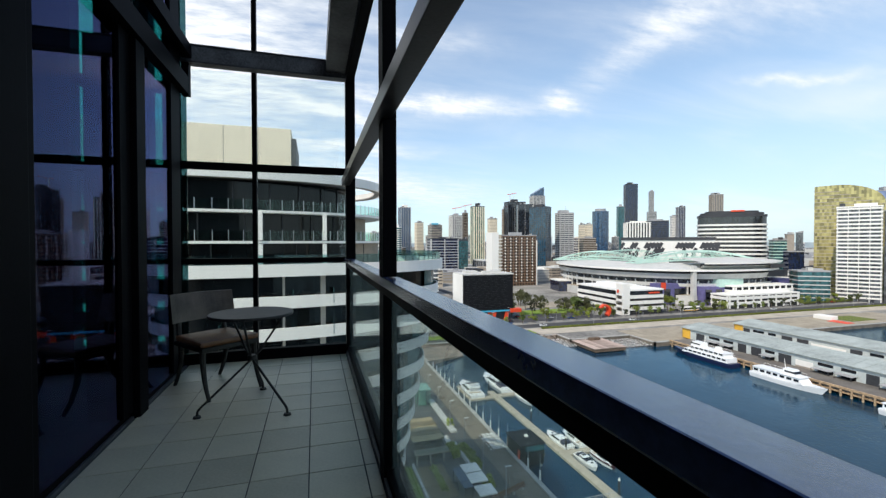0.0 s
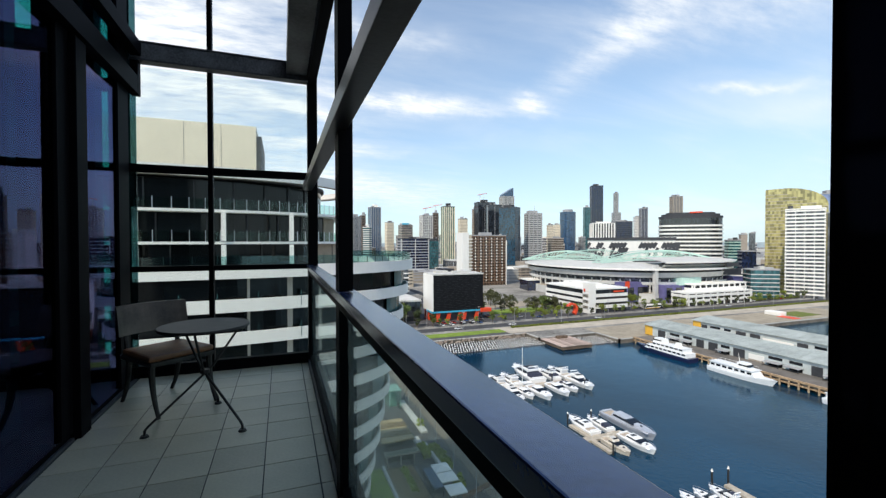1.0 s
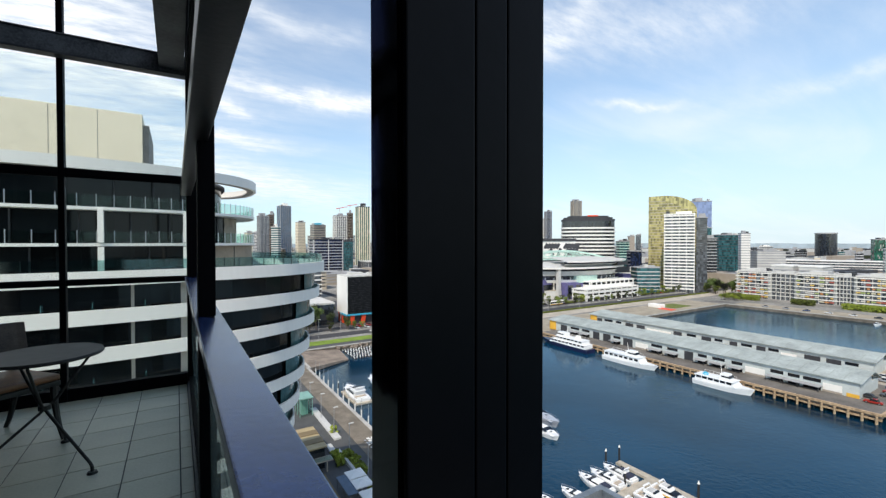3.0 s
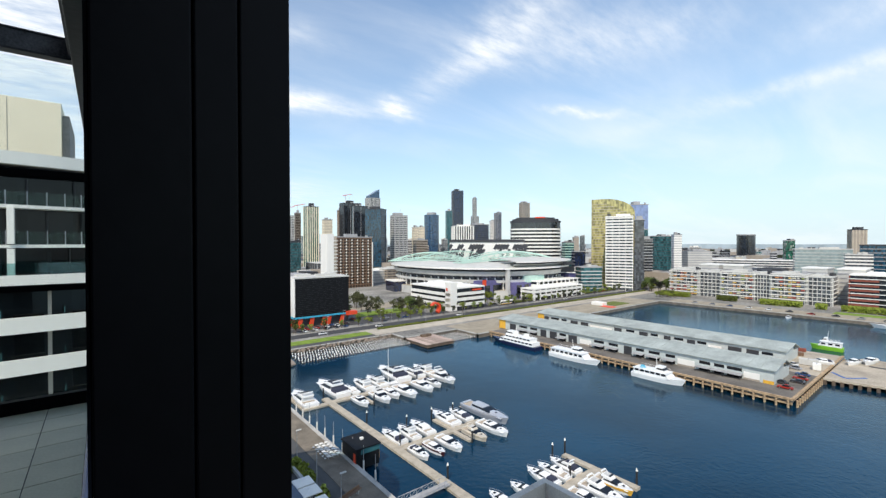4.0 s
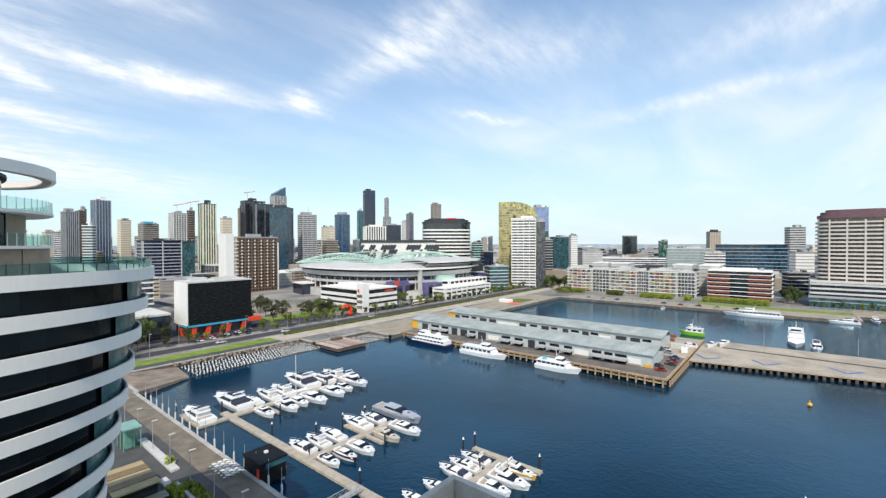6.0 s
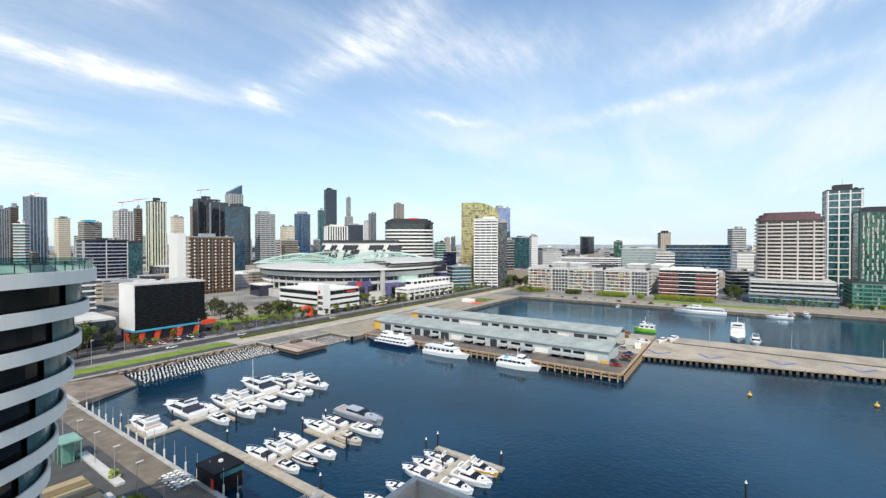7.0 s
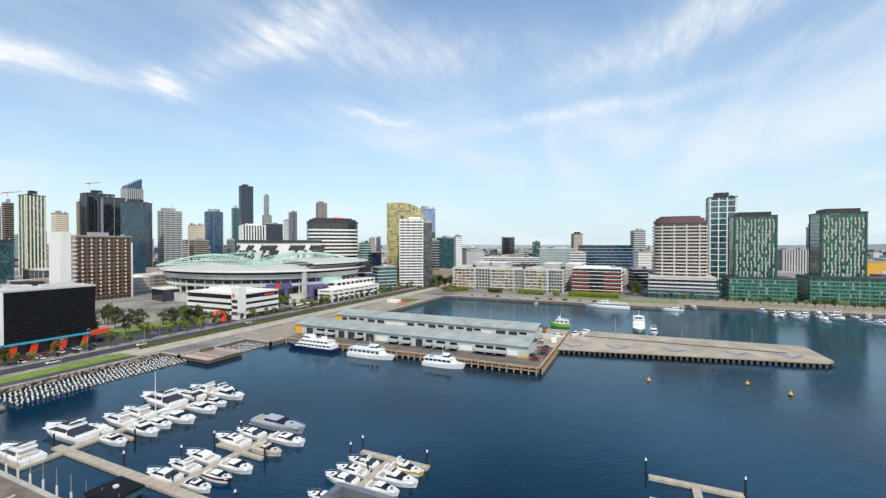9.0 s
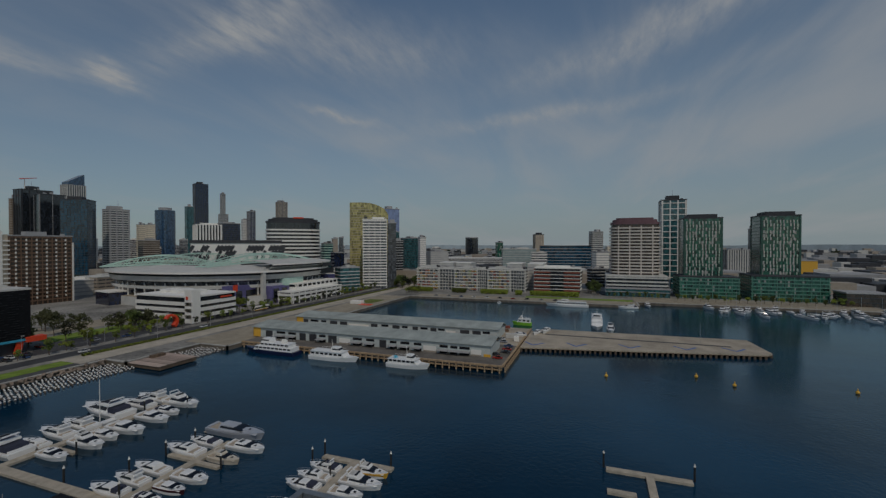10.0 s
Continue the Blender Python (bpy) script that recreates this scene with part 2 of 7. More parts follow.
# near-black holds the room's interior shade as colour; tower walls share it
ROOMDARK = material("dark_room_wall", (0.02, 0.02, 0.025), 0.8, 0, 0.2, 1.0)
IRON = material("dark_wrought_iron", (0.03, 0.028, 0.026), 0.5, 0.6, 0.4, 0.1, 0.2, 12)
LEATHER = material("brown_leather_seat", (0.17, 0.070, 0.024), 0.5, 0, 0.35, 0.12, 0.2, 10)
WHITE = material("white_render", (0.82, 0.80, 0.74), 0.7, 0, 0.03, 3.0, 0.05, 8, streaks=True)
CREAM = material("cream_panel", (0.84, 0.75, 0.57), 0.7, 0, 0.06, 4.0, 0.05, 8)
QUAYSIDE = material("tide_stained_quay_wall", (0.15, 0.125, 0.095), 0.9, 0, 0.4, 3.0, 0.3, 12)
CONCRETE = material("concrete", (0.42, 0.40, 0.36), 0.85, 0, 0.2, 3.0, 0.2, 14)
DECK = material("pier_deck_concrete", (0.40, 0.345, 0.265), 0.85, 0, 0.25, 9.0, 0.2, 16)
TIMBER = material("weathered_wharf_timber", (0.13, 0.09, 0.06), 0.85, 0, 0.4, 1.0, 0.3, 10)
ASPHALT = material("asphalt", (0.05, 0.05, 0.052), 0.9, 0, 0.25, 6.0, 0.2, 24)
PAVING = material("grey_paving", (0.075, 0.075, 0.072), 0.8, 0, 0.2, 4.0, 0.1, 14)
SAND = material("pale_paving", (0.33, 0.285, 0.21), 0.85, 0, 0.2, 5.0, 0.15, 16)
EARTH = material("city_ground", (0.235, 0.225, 0.20), 0.95, 0, 0.45, 30.0, 0.2, 14)
GRASS = material("lawn", (0.17, 0.25, 0.028), 0.95, 0, 0.3, 3.0, 0.3, 20)
LEAF = material("leaf", (0.062, 0.088, 0.020), 0.75, 0, 0.5, 0.8, 0, 6, rnd=0.5)
LEAFMID = material("mid_green_leaf", (0.11, 0.145, 0.025), 0.75, 0, 0.45, 0.8, 0, 6, rnd=0.5)
LEAFLIGHT = material("pale_leaf", (0.19, 0.23, 0.028), 0.75, 0, 0.4, 0.8, 0, 6, rnd=0.4)
GUM = material("gum_leaf", (0.065, 0.070, 0.028), 0.8, 0, 0.5, 0.8, 0, 6, rnd=0.4)
BARK = material("bark", (0.12, 0.09, 0.065), 0.9, 0, 0.4, 0.4, 0.3)
WATER = water_material()
ROOFBLUE = material("pale_corrugated_roof", (0.35, 0.385, 0.36), 0.7, 0.0, 0.22, 6.0, 0.15, 10, 0.2)
# lighter wharf timber: the sun on the piles is put into the tan
PILETAN = material("sun_painted_pile_timber", (0.40, 0.28, 0.165), 0.85, 0, 0.4, 0.8, 0.3, 10)
DECKDARK = material("dark_wharf_deck", (0.15, 0.135, 0.115), 0.85, 0, 0.3, 6.0, 0.2, 16)
SHEDWALL = material("pale_blue_shed_cladding", (0.50, 0.54, 0.52), 0.6, 0, 0.1, 2.0, 0.08, 8)
YELLOW = material("yellow_paint", (0.75, 0.42, 0.05), 0.5, 0, 0.1, 1.0)
ORANGE = material("orange_red_paint", (0.75, 0.07, 0.02), 0.45, 0, 0.1, 1.0)
CYAN = material("cyan_beam_paint", (0.05, 0.38, 0.55), 0.45, 0, 0.1, 1.0)
PURPLE = material("violet_cladding", (0.13, 0.12, 0.27), 0.5, 0, 0.15, 3.0)
MINT = material("mint_steel", (0.52, 0.72, 0.62), 0.5, 0, 0.1, 2.0)
DARKPANEL = material("black_fluted_panel", (0.007, 0.0075, 0.009), 0.6, 0, 0.6, 1.5, 0.2, 4, 0.2)
STAINED = material("stained_ramp_concrete", (0.24, 0.19, 0.145), 0.85, 0, 0.35, 5.0, 0.2, 10)
GELCOAT = material("white_gelcoat", (0.82, 0.82, 0.80), 0.22, 0, 0.04, 2.0)
GREYCOAT = material("silver_grey_gelcoat", (0.46, 0.48, 0.52), 0.25, 0.2, 0.06, 2.0)
NAVY = material("navy_hull", (0.015, 0.02, 0.06), 0.25, 0, 0.1, 2.0)
SMOKED = material("smoked_glass", (0.012, 0.014, 0.018), 0.08, 0, 0.2, 1.0)
CUSHION = material("pale_vinyl_cushion", (0.50, 0.49, 0.46), 0.6, 0, 0.2, 0.6)
TEAK = material("teak_deck", (0.42, 0.35, 0.27), 0.7, 0, 0.2, 0.6)
CANVAS = material("navy_canvas", (0.03, 0.035, 0.06), 0.85, 0, 0.2, 0.5)
JETTY = material("jetty_concrete", (0.42, 0.37, 0.29), 0.85, 0, 0.2, 1.5, 0.2)
BLACKPILE = material("black_pile_sleeve", (0.02, 0.02, 0.02), 0.6, 0, 0.2, 0.5)
RUBBER = material("rubber", (0.02, 0.02, 0.02), 0.8, 0, 0.2, 0.3)
STAINLESS = material("stainless", (0.6, 0.6, 0.62), 0.3, 0.9, 0.05, 0.5)


# ---------- builders ----------
def thing(name, m, label="", category="", group="", kind=""):
    ob = new(name)
    ob.matrix_basis = m
    ob.empty_display_size = 0.2
    return tagged(ob, label, category, group, kind)


def part(name, data, mat, parent=None, label="", m=None, kind=""):
    """Links a bmesh or a finished mesh as one object."""
    if isinstance(data, bmesh.types.BMesh):
        me = bpy.data.meshes.new(name)
        data.to_mesh(me)
        data.free()
        me.materials.append(mat)
    else:
        me = data
    ob = new(name, me)
    ob.parent = parent
    if m is not None:
        ob.matrix_basis = m
    return tagged(ob, label, kind=kind)


def add_box(bm, x0, x1, y0, y1, z0, z1, bev=0.0, m=None):
    vs = [bm.verts.new(c) for c in ((x0, y0, z0), (x1, y0, z0), (x1, y1, z0), (x0, y1, z0), (x0, y0, z1), (x1, y0, z1), (x1, y1, z1), (x0, y1, z1))]
    fs = [bm.faces.new([vs[i] for i in q]) for q in ((3, 2, 1, 0), (4, 5, 6, 7), (0, 1, 5, 4), (1, 2, 6, 5), (2, 3, 7, 6), (3, 0, 4, 7))]
    if bev:
        edges = list({ed for f in fs for ed in f.edges})
        out = bmesh.ops.bevel(bm, geom=edges, offset=bev, segments=2, affect="EDGES", profile=0.6)
        vs = list({v for f in out["faces"] for v in f.verts} | {v for v in vs if v.is_valid})
    if m is not None:
        for v in vs:
            v.co = m @ v.co
    return vs


def boxbm(x0, x1, y0, y1, z0, z1, bev=0.0):
    bm = bmesh.new()
    add_box(bm, x0, x1, y0, y1, z0, z1, bev)
    return bm


def add_rod(bm, p, q, r0, r1=None, n=8):
    p, q = Vector(p), Vector(q)
    r1 = r0 if r1 is None else r1
    t = (q - p).to_track_quat("Z", "Y").to_matrix()
    rings = []
    for c, r in ((p, r0), (q, r1)):
        rings.append([bm.verts.new(c + t @ Vector((r * math.cos(2 * math.pi * i / n), r * math.sin(2 * math.pi * i / n), 0))) for i in range(n)])
    for i in range(n):
        bm.faces.new((rings[0][i], rings[0][(i + 1) % n], rings[1][(i + 1) % n], rings[1][i]))
    bm.faces.new(rings[0][::-1]), bm.faces.new(rings[1])


def rodbm(p, q, r0, r1=None, n=8):
    bm = bmesh.new()
    add_rod(bm, p, q, r0, r1, n)
    return bm


def prism(bm, ring, z0, z1, cap=True):
    """Upright prism over a plan ring (counter-clockwise)."""
    lo = [bm.verts.new((x, y, z0)) for x, y in ring]
    hi = [bm.verts.new((x, y, z1)) for x, y in ring]
    n = len(ring)
    for i in range(n):
        bm.faces.new((lo[i], lo[(i + 1) % n], hi[(i + 1) % n], hi[i]))
    if cap:
        bm.faces.new(hi), bm.faces.new(lo[::-1])


def meshof(name, bm, mat):
    me = bpy.data.meshes.new(name)
    bm.to_mesh(me)
    bm.free()
    me.materials.append(mat)
    return me


def at(x, y, z=0.0, rz=0.0):
    return pose(x, y, z, 0, 0, rz)


# ---------- ground and water ----------
QUAY = 2.0
LAND = [  # x0, x1, y0, y1
    (-4500, 43, -4500, 165), (-4500, 43, 165, 4700), (43, 120, 193, 4700), (120, 155, 181, 4700), (155, 365, 164, 4700),
    (365, 4700, 164, 4700), (365, 4700, -32, 164), (387, 4700, -200, -32), (430, 4700, -4500, -200)]
bm = bmesh.new()
for x0, x1, y0, y1 in LAND:
    vs = [bm.verts.new((x, y, QUAY)) for x, y in ((x0, y0), (x1, y0), (x1, y1), (x0, y1))]
    bm.faces.new(vs)
bmesh.ops.remove_doubles(bm, verts=bm.verts, dist=0.01)
ground = part("ground", bm, EARTH, None, "wide city ground of mixed paving and earth")
tagged(ground, category="ground", kind="structure")
bm = bmesh.new()
add_box(bm, -4500, 4700, -4500, 4700, -3.0, 0.0)
water = part("water", bm, WATER, None, "deep blue rippled harbour water")
tagged(water, category="water", kind="structure")
# quay walls under the ground's edge
WALLS = [(42.2, 43, -300, 165), (43, 120, 193, 193.8), (120, 120.8, 181, 193), (120, 155, 181, 181.8), (155, 155.8, 164, 181), (155, 365, 164, 164.8),
         (365, 365.8, -32, 164), (365, 387, -32.8, -32), (387, 387.8, -200, -32), (387, 430, -200.8, -200), (430, 430.8, -600, -200), (43, 43.8, 165, 193)]
for x0, x1, y0, y1 in WALLS:
    w = part("quay_wall", boxbm(x0, x1, y0, y1, -2.5, QUAY - 0.15), QUAYSIDE, None, "weathered concrete quay wall with dark tide line")
    tagged(w, category="quay", kind="structure")
    w = part("quay_kerb", boxbm(x0 - 0.1, x1 + 0.1, y0 - 0.1, y1 + 0.1, QUAY - 0.15, QUAY + 0.25), CONCRETE, None, "pale concrete coping along the quay edge")
    tagged(w, category="quay", kind="structure")


def slab(name, mat, x0, x1, y0, y1, z, label, category, thick=0.3):
    return tagged(part(name, boxbm(x0, x1, y0, y1, z - thick, z), mat, None, label), category=category, kind="structure")


BOARDWALK = material("worn_boardwalk", (0.185, 0.155, 0.115), 0.85, 0, 0.3, 3.0, 0.2, 16)
PAINTED = material("light_grey_paving", (0.44, 0.39, 0.31), 0.85, 0, 0.2, 6.0, 0.15, 16)
slab("pavement", PAVING, 18, 36.5, -60, 166, QUAY + 0.05, "grey paved waterfront promenade", "pavement")
slab("pavement", BOARDWALK, 36.5, 42.2, -60, 166, QUAY + 0.12, "pale boardwalk strip along the quay", "pavement")
slab("road", ASPHALT, -200, 900, 213, 222, QUAY + 0.05, "dark asphalt esplanade road", "road")
slab("road", ASPHALT, -200, 900, 229, 238, QUAY + 0.05, "dark asphalt esplanade road with parking", "road")
slab("pavement", PAINTED, 110, 900, 196, 211, QUAY + 0.06, "pale paved esplanade walk", "pavement")
slab("pavement", SAND, 156, 362, 166, 192, QUAY + 0.10, "pale concrete apron beside the pier", "pavement")
slab("lawn", GRASS, 44, 112, 199.5, 207.5, QUAY + 0.15, "long bright green lawn strip", "lawn")
slab("pavement", PAVING, 44, 112, 193.8, 199.3, QUAY + 0.10, "grey path above the rocks", "pavement")
slab("lawn", GRASS, 132, 176, 252, 268, QUAY + 0.10, "park lawn between trees", "lawn")
slab("pavement", SAND, 125, 190, 276, 300, QUAY + 0.10, "sandy park path", "pavement")
slab("plaza", ASPHALT, 44, 117.5, 239, 345, QUAY + 0.04, "dark asphalt yard beside the black building", "road")
slab("plaza", ASPHALT, 125.5, 176, 238.5, 251.5, QUAY + 0.05, "wide asphalt junction before the park", "road")
slab("road", ASPHALT, 118, 125, 238, 420, QUAY + 0.07, "side street of dark asphalt", "road")
slab("lawn", GRASS, 388, 400, -30, 60, QUAY + 0.1, "waterside lawn before the brown offices", "lawn")
slab("pavement", SAND, 366, 387, -31, 160, QUAY + 0.08, "pale waterfront walk", "pavement")
slab("pavement", SAND, 388, 425, -199, -31, QUAY + 0.08, "pale waterfront walk with moorings", "pavement")


# ---------- the balcony ----------
FZ = 48.773
XR = 0.325        # inner line of the balustrade
XW = -1.190       # foot of the glazed wall
YE = 4.780        # end wall
tagged(part("floor", boxbm(XW - 0.2, XR + 0.12, -1.6, YE + 0.1, FZ - 0.25, FZ - 0.006), GROUT, None, "balcony slab with dark grout joints"), category="floor", kind="structure")
floor_ob = bpy.data.objects["floor"]


def post(name, x0, x1, y0, y1, z0, z1, mat=FRAME, bev=0.004, label="", parent=None):
    return part(name, boxbm(x0, x1, y0, y1, z0, z1, bev), mat, parent, label)


# end wall: glass in a black frame
end = thing("window_1", at(0, 0), "black framed floor-to-sky glass screen closing the balcony", "glass screen", kind="structure")
post("frame_post", 0.335, 0.436, YE, YE + 0.12, FZ - 0.2, 53.4, parent=end)
post("frame_post", -0.612, -0.568, YE, YE + 0.09, FZ, 53.4, parent=end)
post("frame_post", -1.375, -1.277, YE - 0.02, YE + 0.10, FZ, 53.4, parent=end)
for z0, z1 in ((FZ, FZ + 0.11), (49.785, 49.838), (50.748, 50.812)):
    post("transom", -1.276, -0.613, YE + 0.005, YE + 0.085, z0, z1, parent=end)
    post("transom", -0.567, 0.334, YE + 0.005, YE + 0.085, z0, z1, parent=end)
for x0, x1 in ((-1.276, -0.613), (-0.567, 0.334)):
    for z0, z1 in ((FZ + 0.11, 49.785), (49.838, 50.748), (50.812, 51.74)):
        p = part("pane", boxbm(x0, x1, YE + 0.04, YE + 0.048, z0, z1), CLEAR, end)
        p.visible_shadow = False
    part("glazing_bead", boxbm(x0, x1, YE + 0.012, YE + 0.039, 50.735, 50.747), FRAME, end)
part("side_pane", boxbm(-1.276, -1.212, YE + 0.030, YE + 0.036, FZ + 0.11, 53.4), TEALPANE, end, "narrow teal side pane")
beam = thing("end_beam", at(0, 0), "scuffed dark steel beam across the balcony end", "beam", kind="structure")
post("bottom_flange", XW - 0.04, 0.334, YE - 0.115, YE + 0.0, 51.745, 51.762, STEEL, 0.003, parent=beam)
post("web", XW - 0.04, 0.334, YE - 0.09, YE + 0.0, 51.763, 51.915, SCUFFED, 0.004, parent=beam)
post("top_flange", XW - 0.04, 0.334, YE - 0.10, YE + 0.0, 51.916, 51.932, STEEL, 0.003, parent=beam)
bolt_me = meshof("bolt", rodbm((0, 0, 0), (0, -0.012, 0), 0.011, 0.010, 6), STEEL)
for x in (0.16, 0.20, 0.24, 0.28):
    part("bolt", bolt_me, None, beam, m=at(x, YE - 0.0905, 51.80))
# beams along the balcony, overhead
for x0, x1, z0, z1, y0, y1, mat, lab in (
        (0.125, 0.322, 51.790, 51.99, -1.6, YE - 0.116, STEEL, "deep dark steel beam overhead"),
        (0.288, 0.374, 50.621, 50.700, 0.20, YE - 0.002, GUARD, "black horizontal guard beam with a worn grey edge"),
        (XW - 0.05, XW + 0.035, 51.435, 51.600, -1.6, YE - 0.116, FRAME, "black head beam of the glazed wall"),
        (XW - 0.02, XW + 0.065, 51.780, 51.900, -1.6, YE - 0.116, FRAME, "black upper beam of the glazed wall"),
        (0.340, 0.422, 51.752, 51.930, -1.6, YE - 0.002, FRAME, "black edge beam overhead")):
    tagged(post("beam", x0, x1, y0, y1, z0, z1, mat, 0.004), lab, "beam", kind="structure")
tagged(post("beam_end_plate", XW - 0.03, XW + 0.035, YE - 0.114, YE - 0.030, 51.43, 51.744, FRAME, 0.003), "black plate closing the end of the head beam", "plate", kind="structure")
# balustrade
bal = thing("balustrade", at(0, 0), "black balcony balustrade with a broad sky-tinted dark rail and clear glass", "balustrade", kind="structure")
bm = boxbm(0.315, 0.432, -1.6, YE - 0.001, 49.785, 49.828, 0.004)
for v in bm.verts:
    v.co.z -= 0.014 * (v.co.x - 0.315) / 0.117
part("handrail", bm, RAIL, bal, "broad dark handrail with the sky's blue reflection in its colour")
post("rail_lip", 0.327, 0.345, -1.6, YE - 0.001, 49.742, 49.780, FRAME, 0.003, parent=bal)
post("bottom_channel", 0.345, 0.436, -1.6, YE - 0.001, FZ - 0.2, FZ + 0.075, FRAME, 0.004, parent=bal)
post("channel_bead", 0.330, 0.3445, -1.6, YE - 0.001, FZ - 0.1, FZ + 0.035, STEEL, 0.002, parent=bal)
post("post", 0.330, 0.400, 2.128, 2.270, FZ - 0.2, 49.764, parent=bal)
post("post", 0.330, 0.400, 2.128, 2.270, 49.8245, 50.620, parent=bal)
post("post", 0.375, 0.400, 2.128, 2.270, 50.6201, 50.7009, parent=bal)
post("post", 0.330, 0.400, 2.128, 2.270, 50.701, 53.4, parent=bal)
for y0, y1 in ((0.16, 2.125), (2.273, YE - 0.002)):
    p = part("pane", boxbm(0.372, 0.382, y0, y1, FZ + 0.075, 49.766), GUARDGLASS, bal)
    p.visible_shadow = False
# the near post, a black mullion with grooves
mul = thing("mullion_post", at(0, 0), "black grooved aluminium post beside the rail", "post", kind="structure")
post("core", 0.338, 0.428, 0.104, 0.138, FZ - 0.2, 53.4, FRAME, 0.0015, parent=mul)
for x0, x1 in ((0.3385, 0.3785), (0.3793, 0.4000), (0.4008, 0.4275)):
    post("groove_strip", x0, x1, 0.1000, 0.1039, FZ - 0.2, 53.4, MULL, 0.001, parent=mul)
part("side_strip", boxbm(0.3366, 0.3379, 0.106, 0.1375, FZ + 1.06, 53.4), POLISH, mul, "glossy black side strip")

# glazed wall beside the balcony
wall = thing("window_2", at(0, 0), "black framed dark reflecting glazed wall of the apartment", "glazed wall", kind="structure")
post("sill", XW - 0.10, -1.238, -1.6, YE - 0.021, FZ - 0.02, FZ + 0.045, parent=wall)
post("sill_track", -1.237, -1.216, -1.6, YE - 0.021, FZ - 0.02, FZ + 0.012, STEEL, 0.002, parent=wall)
post("jamb", XW - 0.10, XW - 0.045, 0.9, 2.43, FZ + 0.046, 53.4, parent=wall)
post("jamb_face", XW - 0.044, XW - 0.030, 0.9, 2.36, FZ + 0.046, 53.4, parent=wall)
post("door_stile", XW - 0.30, XW + 0.012, 3.46, 3.62, FZ - 0.005, 51.42, parent=wall, label="deep black door stile")
post("door_stile_step", XW - 0.10, XW - 0.030, 3.30, 3.459, FZ + 0.046, 53.4, parent=wall)
post("mullion", XW - 0.10, XW - 0.030, 4.36, 4.62, FZ + 0.046, 53.4, parent=wall)
for y0, y1 in ((-1.6, 0.9), (2.43, 3.30), (3.62, 4.36)):
    part("pane", boxbm(XW - 0.058, XW - 0.050, y0, y1, FZ + 0.046, 53.4), TINT, wall, "dark mirroring pane")
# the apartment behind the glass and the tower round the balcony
# room shell painted near-black in place of an unlit interior's shade
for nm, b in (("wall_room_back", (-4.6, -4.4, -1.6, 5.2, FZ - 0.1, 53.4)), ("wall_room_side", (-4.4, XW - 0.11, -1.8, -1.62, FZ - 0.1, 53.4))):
    tagged(part(nm, boxbm(*b), ROOMDARK, None, "apartment wall behind the glass, interior shade painted near-black"), category="wall", kind="structure")
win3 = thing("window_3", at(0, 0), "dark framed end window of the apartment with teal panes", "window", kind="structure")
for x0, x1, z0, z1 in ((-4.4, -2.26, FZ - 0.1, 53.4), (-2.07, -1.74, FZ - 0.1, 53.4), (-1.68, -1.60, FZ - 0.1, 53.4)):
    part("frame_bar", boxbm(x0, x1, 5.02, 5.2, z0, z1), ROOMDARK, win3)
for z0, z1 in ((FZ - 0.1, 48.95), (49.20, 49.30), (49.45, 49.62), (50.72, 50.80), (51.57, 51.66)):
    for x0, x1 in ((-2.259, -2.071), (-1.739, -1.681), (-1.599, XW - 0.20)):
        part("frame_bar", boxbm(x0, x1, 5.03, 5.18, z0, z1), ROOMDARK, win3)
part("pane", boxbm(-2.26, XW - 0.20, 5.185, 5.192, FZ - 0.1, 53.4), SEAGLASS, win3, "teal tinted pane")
tagged(part("floor_room", boxbm(-4.4, XW - 0.21, -1.6, 5.0, FZ - 0.2, FZ - 0.02), ROOMDARK, None, "apartment floor with interior shade painted near-black"), category="floor", kind="structure")
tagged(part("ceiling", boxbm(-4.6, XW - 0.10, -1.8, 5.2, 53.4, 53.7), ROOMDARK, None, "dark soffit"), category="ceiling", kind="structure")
# slab added out of view above the camera to darken the balcony
tagged(part("ceiling", boxbm(XW - 0.09, XR + 0.12, -1.8, 0.6, 53.4, 53.7), ROOMDARK, None, "added unseen dark slab that shades the balcony"), category="ceiling", kind="structure")
own = thing("apartment_tower", at(0, 0), "dark glazed apartment tower that carries the balcony", "building", kind="structure")
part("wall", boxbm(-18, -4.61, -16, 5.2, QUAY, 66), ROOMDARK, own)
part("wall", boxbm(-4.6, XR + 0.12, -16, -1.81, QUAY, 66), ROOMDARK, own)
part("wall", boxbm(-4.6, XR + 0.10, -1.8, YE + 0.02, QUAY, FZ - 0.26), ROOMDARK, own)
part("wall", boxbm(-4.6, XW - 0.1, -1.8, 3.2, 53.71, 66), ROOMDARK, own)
# concrete parapet of the terrace below
par = thing("parapet", at(0, 0), "raw concrete parapet corner of the terrace below", "parapet", kind="structure")


# ---------- neighbouring tower ----------
def oval(cx, cy, rx, ry, n=144, e=2.6):
    out = []
    for i in range(n):
        a = 2 * math.pi * i / n
        c, s = math.cos(a), math.sin(a)
        out.append((cx + rx * math.copysign(abs(c) ** (2 / e), c), cy + ry * math.copysign(abs(s) ** (2 / e), s)))
    return out


